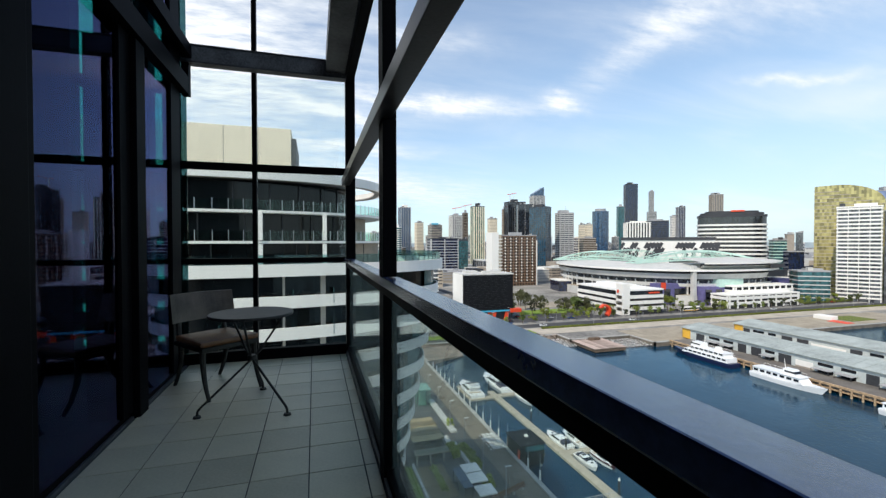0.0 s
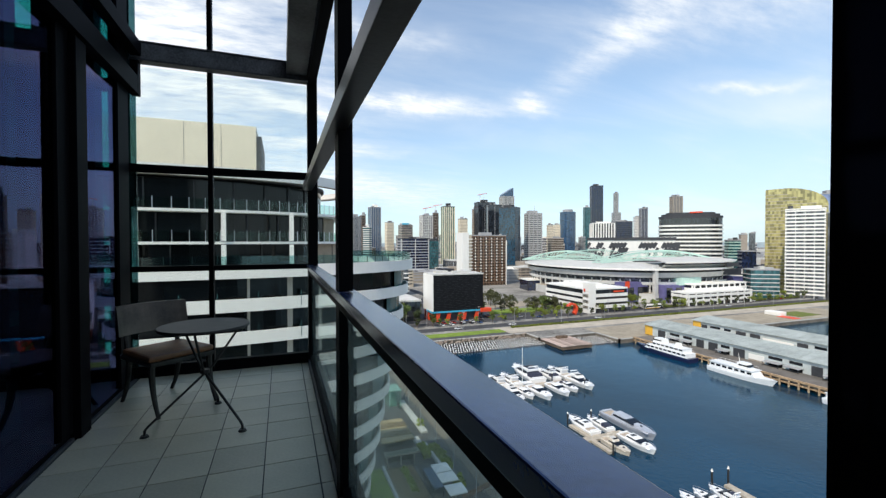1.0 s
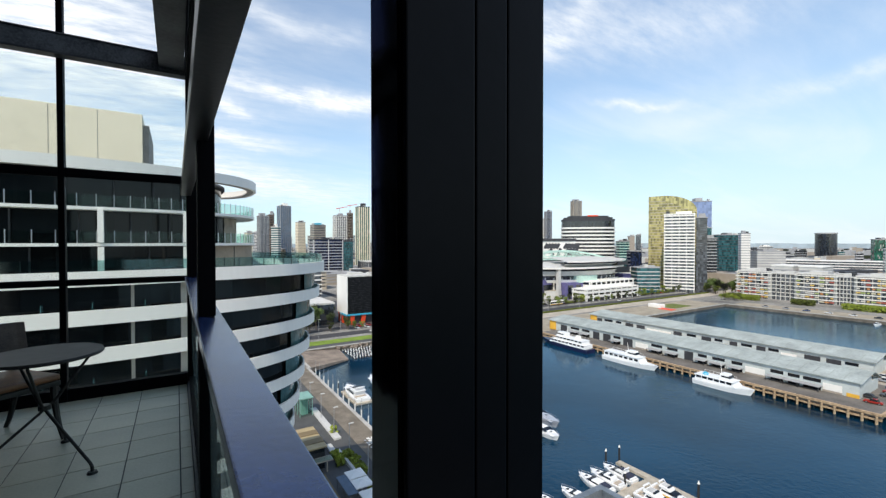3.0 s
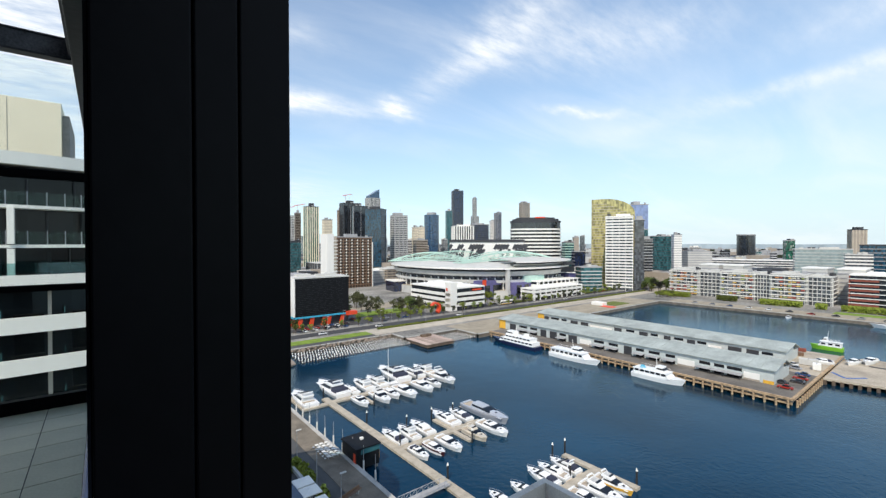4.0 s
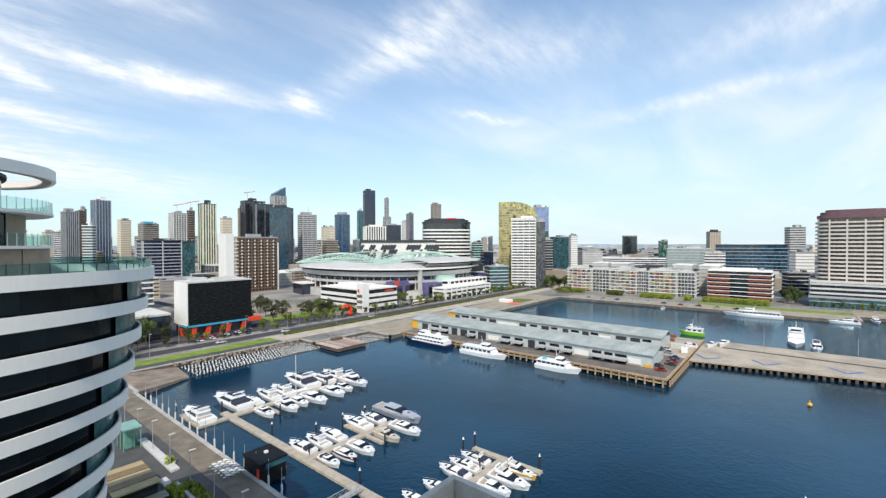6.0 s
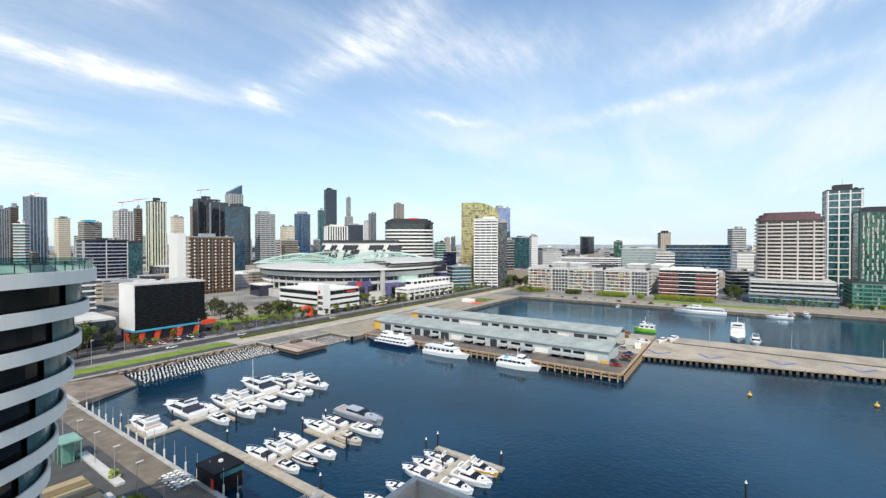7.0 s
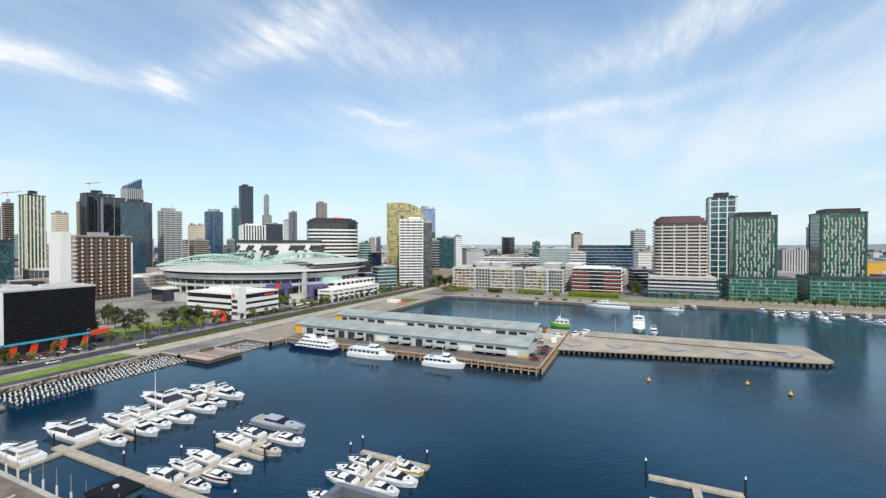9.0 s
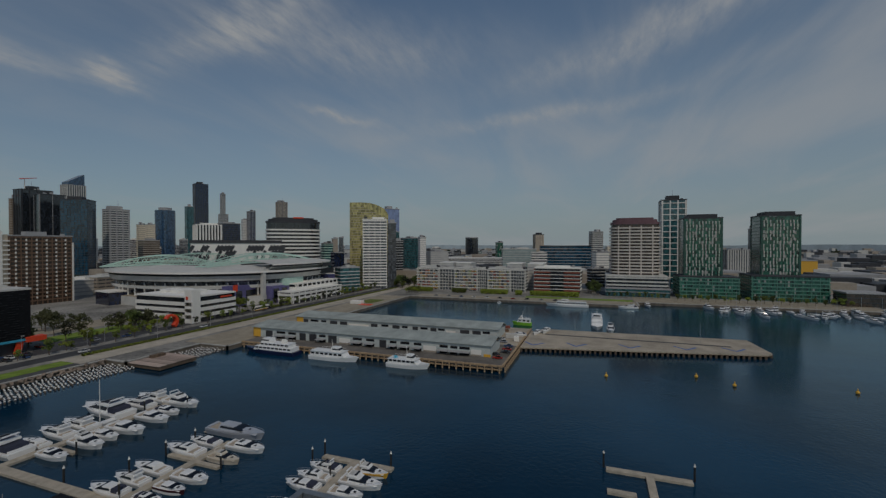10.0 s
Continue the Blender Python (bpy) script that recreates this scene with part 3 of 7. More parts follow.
def ringband(bm, outer, inner, z0, z1):
    n = len(outer)
    o0, o1 = [bm.verts.new((x, y, z0)) for x, y in outer], [bm.verts.new((x, y, z1)) for x, y in outer]
    i0, i1 = [bm.verts.new((x, y, z0)) for x, y in inner], [bm.verts.new((x, y, z1)) for x, y in inner]
    for k in range(n):
        j = (k + 1) % n
        bm.faces.new((o0[k], o0[j], o1[j], o1[k])), bm.faces.new((i0[j], i0[k], i1[k], i1[j]))
        bm.faces.new((o1[k], o1[j], i1[j], i1[k])), bm.faces.new((o0[j], o0[k], i0[k], i0[j]))


def arcwall(o, x_min, z0, z1, thick=0.06):
    """The part of an oval's wall past x_min, on the side towards the street."""
    bm = bmesh.new()
    n = len(o)
    cy = sum(p[1] for p in o) / n
    for k in range(n):
        p, q = o[k], o[(k + 1) % n]
        if min(p[0], q[0]) < x_min or min(p[1], q[1]) > cy + 2:
            continue
        v = [bm.verts.new(c) for c in ((*p, z0), (*q, z0), (*q, z1), (*p, z1))]
        bm.faces.new(v)
    bmesh.ops.remove_doubles(bm, verts=bm.verts, dist=0.001)
    bmesh.ops.solidify(bm, geom=list(bm.faces), thickness=thick)
    return bm


NGLASS = curtain("dark_apartment_glass", (0.008, 0.010, 0.011), 0.10, (1.6, 3.0), 0.5, 0.0, 0.0, 0.28)
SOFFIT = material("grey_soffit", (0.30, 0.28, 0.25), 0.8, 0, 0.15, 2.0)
PAINT_DARK = material("charcoal_mullion", (0.03, 0.03, 0.033), 0.5, 0, 0.2, 1.0)
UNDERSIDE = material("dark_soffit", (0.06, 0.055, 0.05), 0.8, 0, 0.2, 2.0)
PALEPANE = pane_glass("pale_terrace_pane", (0.62, 0.80, 0.80), 0.08, 1.3)
TEALEND = material("teal_end_glass", (0.05, 0.12, 0.125), 0.15, 0, 0.3, 1.2, 0, 8, 0.5)
PALEBUFF = material("pale_buff_column", (0.50, 0.45, 0.37), 0.75, 0, 0.12, 1.5, 0.1, 10)
BUFF = material("buff_end_wall", (0.30, 0.25, 0.19), 0.75, 0, 0.15, 1.5, 0.1, 10)
TX, TY, TRX, TRY = -14.0, 57.0, 30.35, 14.6
ntow = thing("curved_apartment_tower", at(0, 0), "curved apartment tower with white balcony bands and dark glass", "building")
for k in range(16):
    z = 47.05 - 3.05 * k
    rx = TRX - 0.62 * k
    ry = TRY - 0.05 * k
    if z < 3:
        break
    bm = bmesh.new()
    ringband(bm, oval(TX, TY, rx, ry), oval(TX, TY, rx - 0.18, ry - 0.18), z - 0.30, z + 0.88)
    part("balcony_band", bm, WHITE, ntow, "white rendered balcony band")
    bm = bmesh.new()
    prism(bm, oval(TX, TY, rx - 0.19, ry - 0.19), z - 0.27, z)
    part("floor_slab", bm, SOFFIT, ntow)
    bm = bmesh.new()
    prism(bm, oval(TX, TY, rx - 1.5, ry - 0.9), z - 3.05, z - 0.28, False)
    part("glazing", bm, NGLASS, ntow, "dark glazing behind the balconies")
    part("end_screen", arcwall(oval(TX, TY, rx - 1.15, ry - 0.75), TX + rx - 4.2, z - 3.04, z - 0.29), TEALEND, ntow, "teal glass at the balcony end")
    for x in (-17.0, -13.2, -9.6, -6.6, -3.2, 0.6):
        y = TY - (ry - 1.3) * (1 - abs((x - TX) / (rx - 1.2)) ** 2.6) ** (1 / 2.6)
        part("column", boxbm(-0.45, 0.45, -0.35, 0.35, z - 3.04, z - 0.29), PALEBUFF, ntow, m=at(x, y, 0))
        part("privacy_screen", boxbm(1.2, 1.25, -0.9, 0.2, z - 3.04, z - 1.6), TEALEND, ntow, "teal glass screen", m=at(x, y - 0.1, 0))
# terrace glass above the top band
bm = bmesh.new()
ringband(bm, oval(TX, TY, TRX - 0.25, TRY - 0.25), oval(TX, TY, TRX - 0.28, TRY - 0.28), 47.94, 48.80)
part("terrace_glass", bm, PALEPANE, ntow, "pale blue-green terrace glass")
tp = meshof("terrace_post", boxbm(-0.035, 0.035, -0.035, 0.035, 0, 0.92), PAINT_DARK)
tr = oval(TX, TY, TRX - 0.34, TRY - 0.34, 110)
for i in range(56, 110):
    part("terrace_post", tp, None, ntow, m=at(tr[i][0], tr[i][1], 47.9))
# set-back upper floors
UX, UY, URX, URY = -16.5, 57.5, 24.8, 13.6
for k, z in enumerate((50.15, 53.15)):
    bm = bmesh.new()
    prism(bm, oval(UX, UY, URX, URY), z - 0.25, z)
    part("floor_slab", bm, WHITE, ntow)
    bm = bmesh.new()
    ringband(bm, oval(UX, UY, URX - 0.12, URY - 0.12), oval(UX, UY, URX - 0.15, URY - 0.15), z + 0.02, z + 1.0)
    part("balcony_glass", bm, GREENPANE, ntow, "green glass balustrade")
    ring = oval(UX, UY, URX - 0.10, URY - 0.10, 120)
    post_me = meshof("rail_post", boxbm(-0.03, 0.03, -0.03, 0.03, 0, 1.05), STAINLESS)
    for i in list(range(60, 120)) + [0, 1, 2, 3, 4, 5]:
        part("rail_post", post_me, None, ntow, m=at(ring[i][0], ring[i][1], z))
    bm = bmesh.new()
    prism(bm, oval(UX - (0.1 if k == 0 else 1.0), UY, URX - (0.25 if k == 0 else 1.0), URY - 1.4), z - 3.0, z - 0.26, False)
    part("glazing", bm, NGLASS, ntow)
    part("end_wall", arcwall(oval(UX - (0.1 if k == 0 else 1.0), UY, URX - (0.17 if k == 0 else 0.92), URY - 1.32), 3.4 if k == 0 else 4.6, z - 3.0, z - 0.26), BUFF, ntow, "buff rendered end wall")
bm = bmesh.new()
prism(bm, oval(UX - 1.6, UY, URX - 1.9, URY - 1.1), 53.15, 56.0, False)
part("glazing", bm, NGLASS, ntow)
gm = meshof("glazing_mullion", boxbm(-0.05, 0.05, -0.08, 0.08, 0, 2.75), PAINT_DARK)
for zz, o in ((47.1, oval(UX - 0.1, UY, URX - 0.22, URY - 1.32, 110)), (50.15, oval(UX - 1.0, UY, URX - 0.95, URY - 1.32, 110)), (53.2, oval(UX - 1.6, UY, URX - 1.82, URY - 1.02, 110))):
    for i in range(62, 104, 3):
        part("glazing_mullion", gm, None, ntow, m=at(o[i][0], o[i][1], zz))
for x in (-12.0, -5.0, 1.0):
    for zz in (47.1, 50.2):
        part("column", boxbm(-0.2, 0.2, -0.2, 0.2, 0, 2.75), WHITE, ntow, "white slim column", m=at(x, 44.6, zz))
bm = bmesh.new()
ringband(bm, oval(UX, UY, URX + 0.2, URY + 0.2), oval(UX, UY, URX - 0.1, URY - 0.1), 56.15, 57.1)
part("roof_fascia", bm, WHITE, ntow, "pale curved roof fascia")
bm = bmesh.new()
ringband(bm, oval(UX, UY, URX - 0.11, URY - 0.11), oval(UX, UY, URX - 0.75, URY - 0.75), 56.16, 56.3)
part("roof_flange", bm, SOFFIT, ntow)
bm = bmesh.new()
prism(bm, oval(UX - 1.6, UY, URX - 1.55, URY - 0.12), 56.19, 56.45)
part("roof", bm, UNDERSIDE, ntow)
part("plant_room", boxbm(-40, -2.4, 50, 62, 56.4, 62.5, 0.05), CREAM, ntow, "cream panelled plant room")
for x in (-9.2, -5.8):
    part("panel_joint", boxbm(x, x + 0.04, 49.985, 49.999, 57, 62.4), SOFFIT, ntow)
part("plant_room", boxbm(-2.38, -1.9, 50.6, 60, 56.4, 61.6), SOFFIT, ntow)

# ---------- city ----------
BOXES = {}


def box_me(name, w, d, h, mat, bev=0.0):
    """Shared box mesh, standing on z = 0, centred in plan."""
    key = (name, round(w, 3), round(d, 3), round(h, 3), mat.name, bev)
    if key not in BOXES:
        BOXES[key] = meshof(name, boxbm(-w / 2, w / 2, -d / 2, d / 2, 0, h, bev), mat)
    return BOXES[key]


GLASS = {
    "mist": curtain("misty_pale_glass", (0.30, 0.37, 0.36), 0.15, (2.4, 3.8), 0.12), "azure": curtain("azure_glass", (0.010, 0.055, 0.095), 0.1, (1.5, 3.0), 0.7),
    "blue": curtain("blue_glass", (0.03, 0.07, 0.13)), "dark": curtain("dark_glass", (0.018, 0.022, 0.028)), "teal": curtain("teal_glass", (0.03, 0.10, 0.11)),
    "grey": curtain("grey_glass", (0.09, 0.10, 0.11)), "navy": curtain("navy_glass", (0.012, 0.02, 0.05)), "gold": curtain("gold_glass", (0.42, 0.36, 0.14), 0.2, (1.6, 3.1), 0.55, 0.3),
    "lilac": curtain("lilac_glass", (0.20, 0.26, 0.44), 0.12, (2.5, 4.0), 0.2), "green": curtain("green_glass", (0.016, 0.095, 0.062), 0.12, (1.4, 3.0), 0.7, 0, 0.06), "brown": curtain("bronze_glass", (0.05, 0.032, 0.02), 0.2, (1.3, 3.1), 0.5)}
PAINT = {
    "white": WHITE, "cream": CREAM, "grey": material("grey_precast", (0.36, 0.36, 0.36), 0.8, 0, 0.1, 5, 0.05), "pale": material("pale_precast", (0.56, 0.55, 0.51), 0.8, 0, 0.1, 5, 0.05),
    "beige": material("beige_precast", (0.50, 0.43, 0.33), 0.8, 0, 0.1, 5, 0.05), "brown": material("brown_cladding", (0.17, 0.10, 0.06), 0.7, 0, 0.2, 4, 0.05), "dark": material("charcoal_cladding", (0.04, 0.042, 0.047), 0.6, 0, 0.2, 5),
    "red": material("red_brick_cladding", (0.24, 0.065, 0.04), 0.75, 0, 0.2, 3, 0.1), "mint": MINT, "purple": PURPLE, "plum": material("plum_cladding", (0.16, 0.085, 0.095), 0.6, 0, 0.15, 4), "yellow": YELLOW, "deepgreen": material("deep_green_frame", (0.035, 0.10, 0.075), 0.5, 0, 0.2, 3), "green": material("green_frame", (0.10, 0.25, 0.19), 0.5, 0, 0.15, 3), "shell": material("shell_pink_precast", (0.60, 0.54, 0.48), 0.8, 0, 0.1, 5, 0.05), "sage": material("sage_panel", (0.42, 0.52, 0.42), 0.6, 0, 0.15, 3), "tan": material("tan_stone", (0.36, 0.31, 0.25), 0.8, 0, 0.1, 4)}
FAR = "city skyline"


def tower(name, label, cx, cy, w, d, top, rot=0.0, glass="dark", storey=3.4, band=None, fins=None, plant=True, group="", base=QUAY, roofmat="grey", category="building"):
    """A building: glazed body, a band at each storey, upright fins, parapet and plant room."""
    if len(label.split()) < 4:
        label += " of the city centre"
    t = thing(name, at(cx, cy, base, rot), label, category, group)
    h = top - base
    part("body", box_me("body", w, d, h, GLASS[glass] if glass in GLASS else PAINT[glass]), None, t)
    if band:
        mat, bh, pr = band
        me = box_me("floor_band", w + 2 * pr, d + 2 * pr, bh, PAINT[mat])
        for i in range(1, max(2, int(h / storey) + 1)):
            if i * storey < h - 0.3:
                part("floor_band", me, None, t, m=at(0, 0, i * storey - bh / 2))
    if fins:
        mat, nw, nd, fw, pr = fins
        me = box_me("fin", fw, d + 2 * pr, h - 0.1, PAINT[mat])
        for i in range(nw):
            part("fin", me, None, t, m=at((w - fw - 0.5) * (i / max(1, nw - 1) - 0.5), 0, 0))
        me = box_me("fin", w + 2 * pr, fw, h - 0.2, PAINT[mat])
        for i in range(nd):
            part("fin", me, None, t, m=at(0, (d - fw - 0.5) * (i / max(1, nd - 1) - 0.5), 0))
    part("parapet", box_me("parapet", w + 0.9, d + 0.9, 1.0, PAINT[roofmat]), None, t, m=at(0, 0, h))
    if plant:
        rp = random.Random(int(cx * 7 + cy))
        part("plant_room", box_me("plant_room", w * rp.uniform(0.3, 0.65), d * rp.uniform(0.35, 0.6), max(1.5, min(6.0, h * rp.uniform(0.02, 0.06))), PAINT[roofmat]), None, t, m=at(w * rp.uniform(-0.15, 0.15), d * rp.uniform(-0.1, 0.1), h + 1.0))
        for i in range(rp.choice((1, 2, 3))):
            part("roof_unit", box_me("roof_unit", rp.uniform(1.5, 4), rp.uniform(1.5, 4), rp.uniform(1.2, 2.6), PAINT[rp.choice(("grey", "pale", "dark"))]), None, t, m=at(w * rp.uniform(-0.4, 0.4), -d * rp.uniform(0.3, 0.4), h + 1.0))
        if h > 95 and rp.random() < 0.6:
            part("aerial", rodbm((0, 0, 0), (0, 0, rp.uniform(6, 14)), 0.35, 0.12, 5), PAINT["grey"], t, m=at(w * 0.1, 0, h + 1.5))
    return t


def skyline(name, label, az0, az1, dist, top, ratio=0.8, skew=24.0, **kw):
    """A far tower between two bearings (degrees clockwise from the balcony's axis)."""
    mid, span = radians((az0 + az1) / 2), 2 * dist * math.tan(radians(az1 - az0) / 2)
    w = span / (math.cos(radians(skew)) + ratio * math.sin(radians(abs(skew))))
    return tower(name, label, dist * math.sin(mid), dist * math.cos(mid), w, w * ratio, top, -math.degrees(mid) + skew, group=FAR, **kw)


def curved_tower(name, label, cx, cy, rx, ry, top, rot, glass, band, storey=3.05, e=4.5, roof="plum", group=""):
    """A building with a bulging plan: glazed body, a rounded balcony band at each storey and a stepped crown."""
    t = thing(name, at(cx, cy, QUAY, rot), label, "building", group)
    h = top - QUAY
    bm = bmesh.new()
    prism(bm, oval(0, 0, rx, ry, 72, e), 0, h)
    part("body", bm, GLASS[glass], t)
    mat, bh, pr = band
    bm = bmesh.new()
    ringband(bm, oval(0, 0, rx + pr, ry + pr, 72, e), oval(0, 0, rx - 0.2, ry - 0.2, 72, e), 0, bh)
    me = meshof("balcony_band", bm, PAINT[mat])
    for k in range(1, int(h / storey)):
        part("balcony_band", me, None, t, m=at(0, 0, k * storey - bh / 2))
    for k, (f, z0, z1) in enumerate(((1.02, 0.0, 2.2), (0.93, 2.2, 4.6), (0.78, 4.6, 6.4))):
        bm = bmesh.new()
        prism(bm, oval(0, 0, rx * f, ry * f, 72, e), h + z0, h + z1)
        part("crown", bm, PAINT[roof], t, "stepped rounded crown")
    return t


skyline("office_tower", "grey slab tower of the city centre", 8.5, 9.9, 900, 101.9, glass="grey", fins=("grey", 7, 5, 0.8, 0.3))
skyline("office_tower", "brown-grey slim tower", 9.8, 10.5, 950, 108.5, glass="dark", band=("brown", 1.4, 0.2))
skyline("office_tower", "blue glass tower with a pale crown", 10.8, 12.5, 1100, 139, glass="blue", fins=("grey", 6, 4, 1.2, 0.3), roofmat="white")
skyline("office_tower", "cream tower of the city centre", 13.0, 14.2, 1000, 95.4, glass="beige", band=("cream", 1.6, 0.2))
skyline("office_tower", "stone tower with a cyan roof sign", 14.8, 16.7, 900, 85.7, glass="grey", band=("tan", 1.6, 0.3))
skyline("apartment_tower", "white framed tower under construction", 17.6, 19.4, 900, 105.4, glass="grey", band=("white", 0.9, 0.4), fins=("white", 6, 5, 0.9, 0.4))
skyline("apartment_tower", "brown tower beside the white one", 19.4, 20.2, 950, 114.7, glass="brown", band=("tan", 1.0, 0.2))
skyline("apartment_tower", "tall green striped tower with cream sides", 20.5, 22.4, 800, 115.7, glass="green", fins=("cream", 6, 3, 1.5, 0.5), roofmat="dark")
skyline("office_tower", "beige tower of the city centre", 22.8, 24.1, 1000, 104.3, glass="beige", band=("cream", 1.8, 0.2))
skyline("office_tower", "tan slab tower beside dark towers", 24.7, 25.4, 870, 116, glass="tan", band=("brown", 1.0, 0.2))
skyline("office_tower", "black glass tower with pale outlined frames", 25.0, 27.2, 860, 128.7, glass="dark", fins=("dark", 4, 4, 1.0, 0.3), roofmat="dark")
skyline("office_tower", "black glass tower with pale lines", 26.4, 28.7, 820, 120, skew=15, glass="dark", fins=("grey", 3, 2, 0.5, 0.3), roofmat="dark")
pk = skyline("office_tower", "pale tower with a slanted blue glass peak", 28.3, 30.3, 1300, 186, glass="grey", fins=("pale", 9, 7, 1.6, 0.4), plant=False)
bm = bmesh.new()
prism(bm, [(-16, -13), (16, -13), (16, 13), (-16, 13)], 185, 187)
for v in bm.verts:
    if v.co.z > 186:
        v.co.z += 24 if v.co.x > 0 else 4
part("peak", bm, GLASS["blue"], pk, "slanted blue glass peak")
skyline("apartment_tower", "deep blue glass tower with yellow accents", 28.3, 31.1, 750, 109.3, skew=-22, glass="azure", storey=3.2, band=("dark", 0.6, 0.15), fins=("dark", 9, 7, 0.4, 0.12), roofmat="dark")
skyline("apartment_tower", "grey ribbed apartment tower", 31.6, 33.9, 800, 101.8, glass="grey", band=("pale", 1.4, 0.4), fins=("grey", 4, 3, 1.5, 0.5))
skyline("apartment_tower", "beige twin tower", 34.5, 35.3, 900, 84, glass="beige", band=("cream", 1.4, 0.2))
skyline("apartment_tower", "cream twin tower", 35.3, 36.2, 930, 86, glass="cream", band=("beige", 1.2, 0.2))
skyline("office_block", "low tan brick city block", 34.6, 36.6, 850, 57, glass="brown", band=("tan", 1.6, 0.2))
cyl = thing("office_tower", at(664, 877, QUAY), "round deep blue glass tower with a domed top", "building", FAR)
bm = bmesh.new()
prism(bm, oval(0, 0, 18, 18, 24, 2.4), 0, 122)
part("body", bm, GLASS["blue"], cyl)
bm = bmesh.new()
prism(bm, oval(0, 0, 12, 12, 24, 2.2), 122, 128)
part("crown", bm, PAINT["grey"], cyl)
skyline("office_tower", "slim teal glass tower", 39.0, 39.9, 1400, 157, glass="teal")
skyline("office_tower", "tall near-black office tower", 39.8, 41.4, 1500, 233.9, ratio=0.9, skew=12, glass="navy", fins=("dark", 8, 6, 1.2, 0.3), roofmat="dark")
skyline("apartment_tower", "very tall slender grey tower", 42.6, 43.2, 2200, 283, glass="grey", band=("pale", 1.2, 0.3))
skyline("apartment_tower", "lower step of the slender tower", 42.4, 43.5, 2210, 190, glass="grey", band=("pale", 1.2, 0.3))
skyline("office_block", "white office block with deep window slots", 39.8, 42.8, 700, 77.9, skew=10, glass="dark", fins=("white", 9, 6, 1.8, 0.5), roofmat="white")
skyline("office_block", "dark stepped office block", 42.3, 44.8, 800, 85, glass="navy", band=("dark", 1.0, 0.2))
skyline("office_tower", "white slim tower", 44.9, 45.6, 1010, 103, glass="white", band=("grey", 1.0, 0.2))
skyline("office_tower", "blue-grey slim tower", 45.5, 46.5, 1000, 120.3, glass="navy", fins=("grey", 5, 4, 0.8, 0.3))
skyline("apartment_tower", "brown-grey tower of the city centre", 48.8, 50.2, 1200, 161.2, glass="grey", fins=("tan", 7, 5, 1.8, 0.4))
curved_tower("office_building", "broad curved office building with white bands under a dark roof", 560 * math.sin(radians(50.9)), 560 * math.cos(radians(50.9)), 31, 16, 76.5, -43, "dark", ("white", 1.9, 0.8), 4.4, 3.6, "dark", FAR)
skyline("office_block", "mint glazed office block", 54.3, 55.8, 600, 51.4, glass="teal", band=("mint", 1.0, 0.2))
skyline("office_block", "navy block", 55.5, 57.2, 540, 40, glass="navy", plant=False)
skyline("office_block", "white low block beside the stadium", 53.5, 56.5, 500, 22, glass="white", band=("dark", 1.0, 0.1))
skyline("office_block", "curved teal office with pale stair tower", 56.0, 59.2, 455, 26, ratio=0.7, glass="teal", band=("pale", 0.8, 0.3))
skyline("office_block", "distant pale block", 55.6, 56.4, 900, 62, glass="tan")
skyline("office_block", "distant grey tower", 56.5, 57.1, 1000, 66, glass="grey")
# gold tower with a rounded shoulder
gold = thing("apartment_tower", at(462, 262, QUAY, -60), "gold mirrored tower with a rounded shoulder", "building")
bm = bmesh.new()
prof = [(-23, 0), (23, 0), (23, 82)] + [(23 - 31 * (1 - math.cos(radians(a))) * 1.0, 82 + 17 * math.sin(radians(a))) for a in range(10, 91, 8)] + [(-23, 98.6)]
f0 = [bm.verts.new((x, -9, z)) for x, z in prof]
f1 = [bm.verts.new((x, 9, z)) for x, z in prof]
bm.faces.new(f0), bm.faces.new(f1[::-1])
for i in range(len(prof)):
    j = (i + 1) % len(prof)
    bm.faces.new((f0[j], f0[i], f1[i], f1[j]))
part("body", bm, GLASS["gold"], gold)
for k in range(30):
    part("floor_band", box_me("floor_band", 46.2 if k < 26 else 38 - (k - 26) * 7, 18.3, 0.5, PAINT["tan"]), None, gold, m=at(0 if k < 26 else -4 - (k - 26) * 3.5, 0, 3.1 * (k + 1)))
tower("apartment_tower", "white tower with close horizontal window bands", 424, 233, 26, 17, 77.5, -62, glass="grey", storey=3.1, band=("white", 1.35, 0.35), fins=("white", 5, 2, 0.4, 0.2), roofmat="white")
tower("apartment_tower", "dark grey glazed flank of the white tower", 438, 219, 9, 16, 74, -62, glass="grey", storey=3.1, band=("dark", 0.6, 0.2), roofmat="grey")
skyline("office_tower", "lilac and blue glass tower", 61.5, 64.4, 700, 106.9, skew=20, glass="lilac", storey=4)
skyline("office_block", "green glass foot of the lilac tower", 61.5, 64.4, 690, 70, skew=20, glass="teal")
skyline("apartment_block", "dark balconied apartment block", 63.0, 64.9, 560, 54.7, glass="dark", band=("grey", 0.9, 0.4))
skyline("office_block", "teal office block with orange sign", 64.5, 66.9, 650, 59.4, glass="teal", band=("dark", 0.6, 0.2))
skyline("office_block", "white stair tower block", 66.9, 68.0, 700, 62, glass="white", band=("grey", 0.8, 0.2))
skyline("office_block", "low pale block", 67.8, 71, 720, 38, glass="pale", band=("grey", 1.4, 0.2))
cy2 = thing("office_tower", at(1154, 328, QUAY), "round dark glass tower", "building", FAR)
bm = bmesh.new()
prism(bm, oval(0, 0, 18, 18, 24, 2.0), 0, 68)
part("body", bm, GLASS["dark"], cy2)
bm = bmesh.new()
prism(bm, oval(0, 0, 18.4, 18.4, 24, 2.0), 66, 68.4)
part("parapet", bm, PAINT["grey"], cy2)
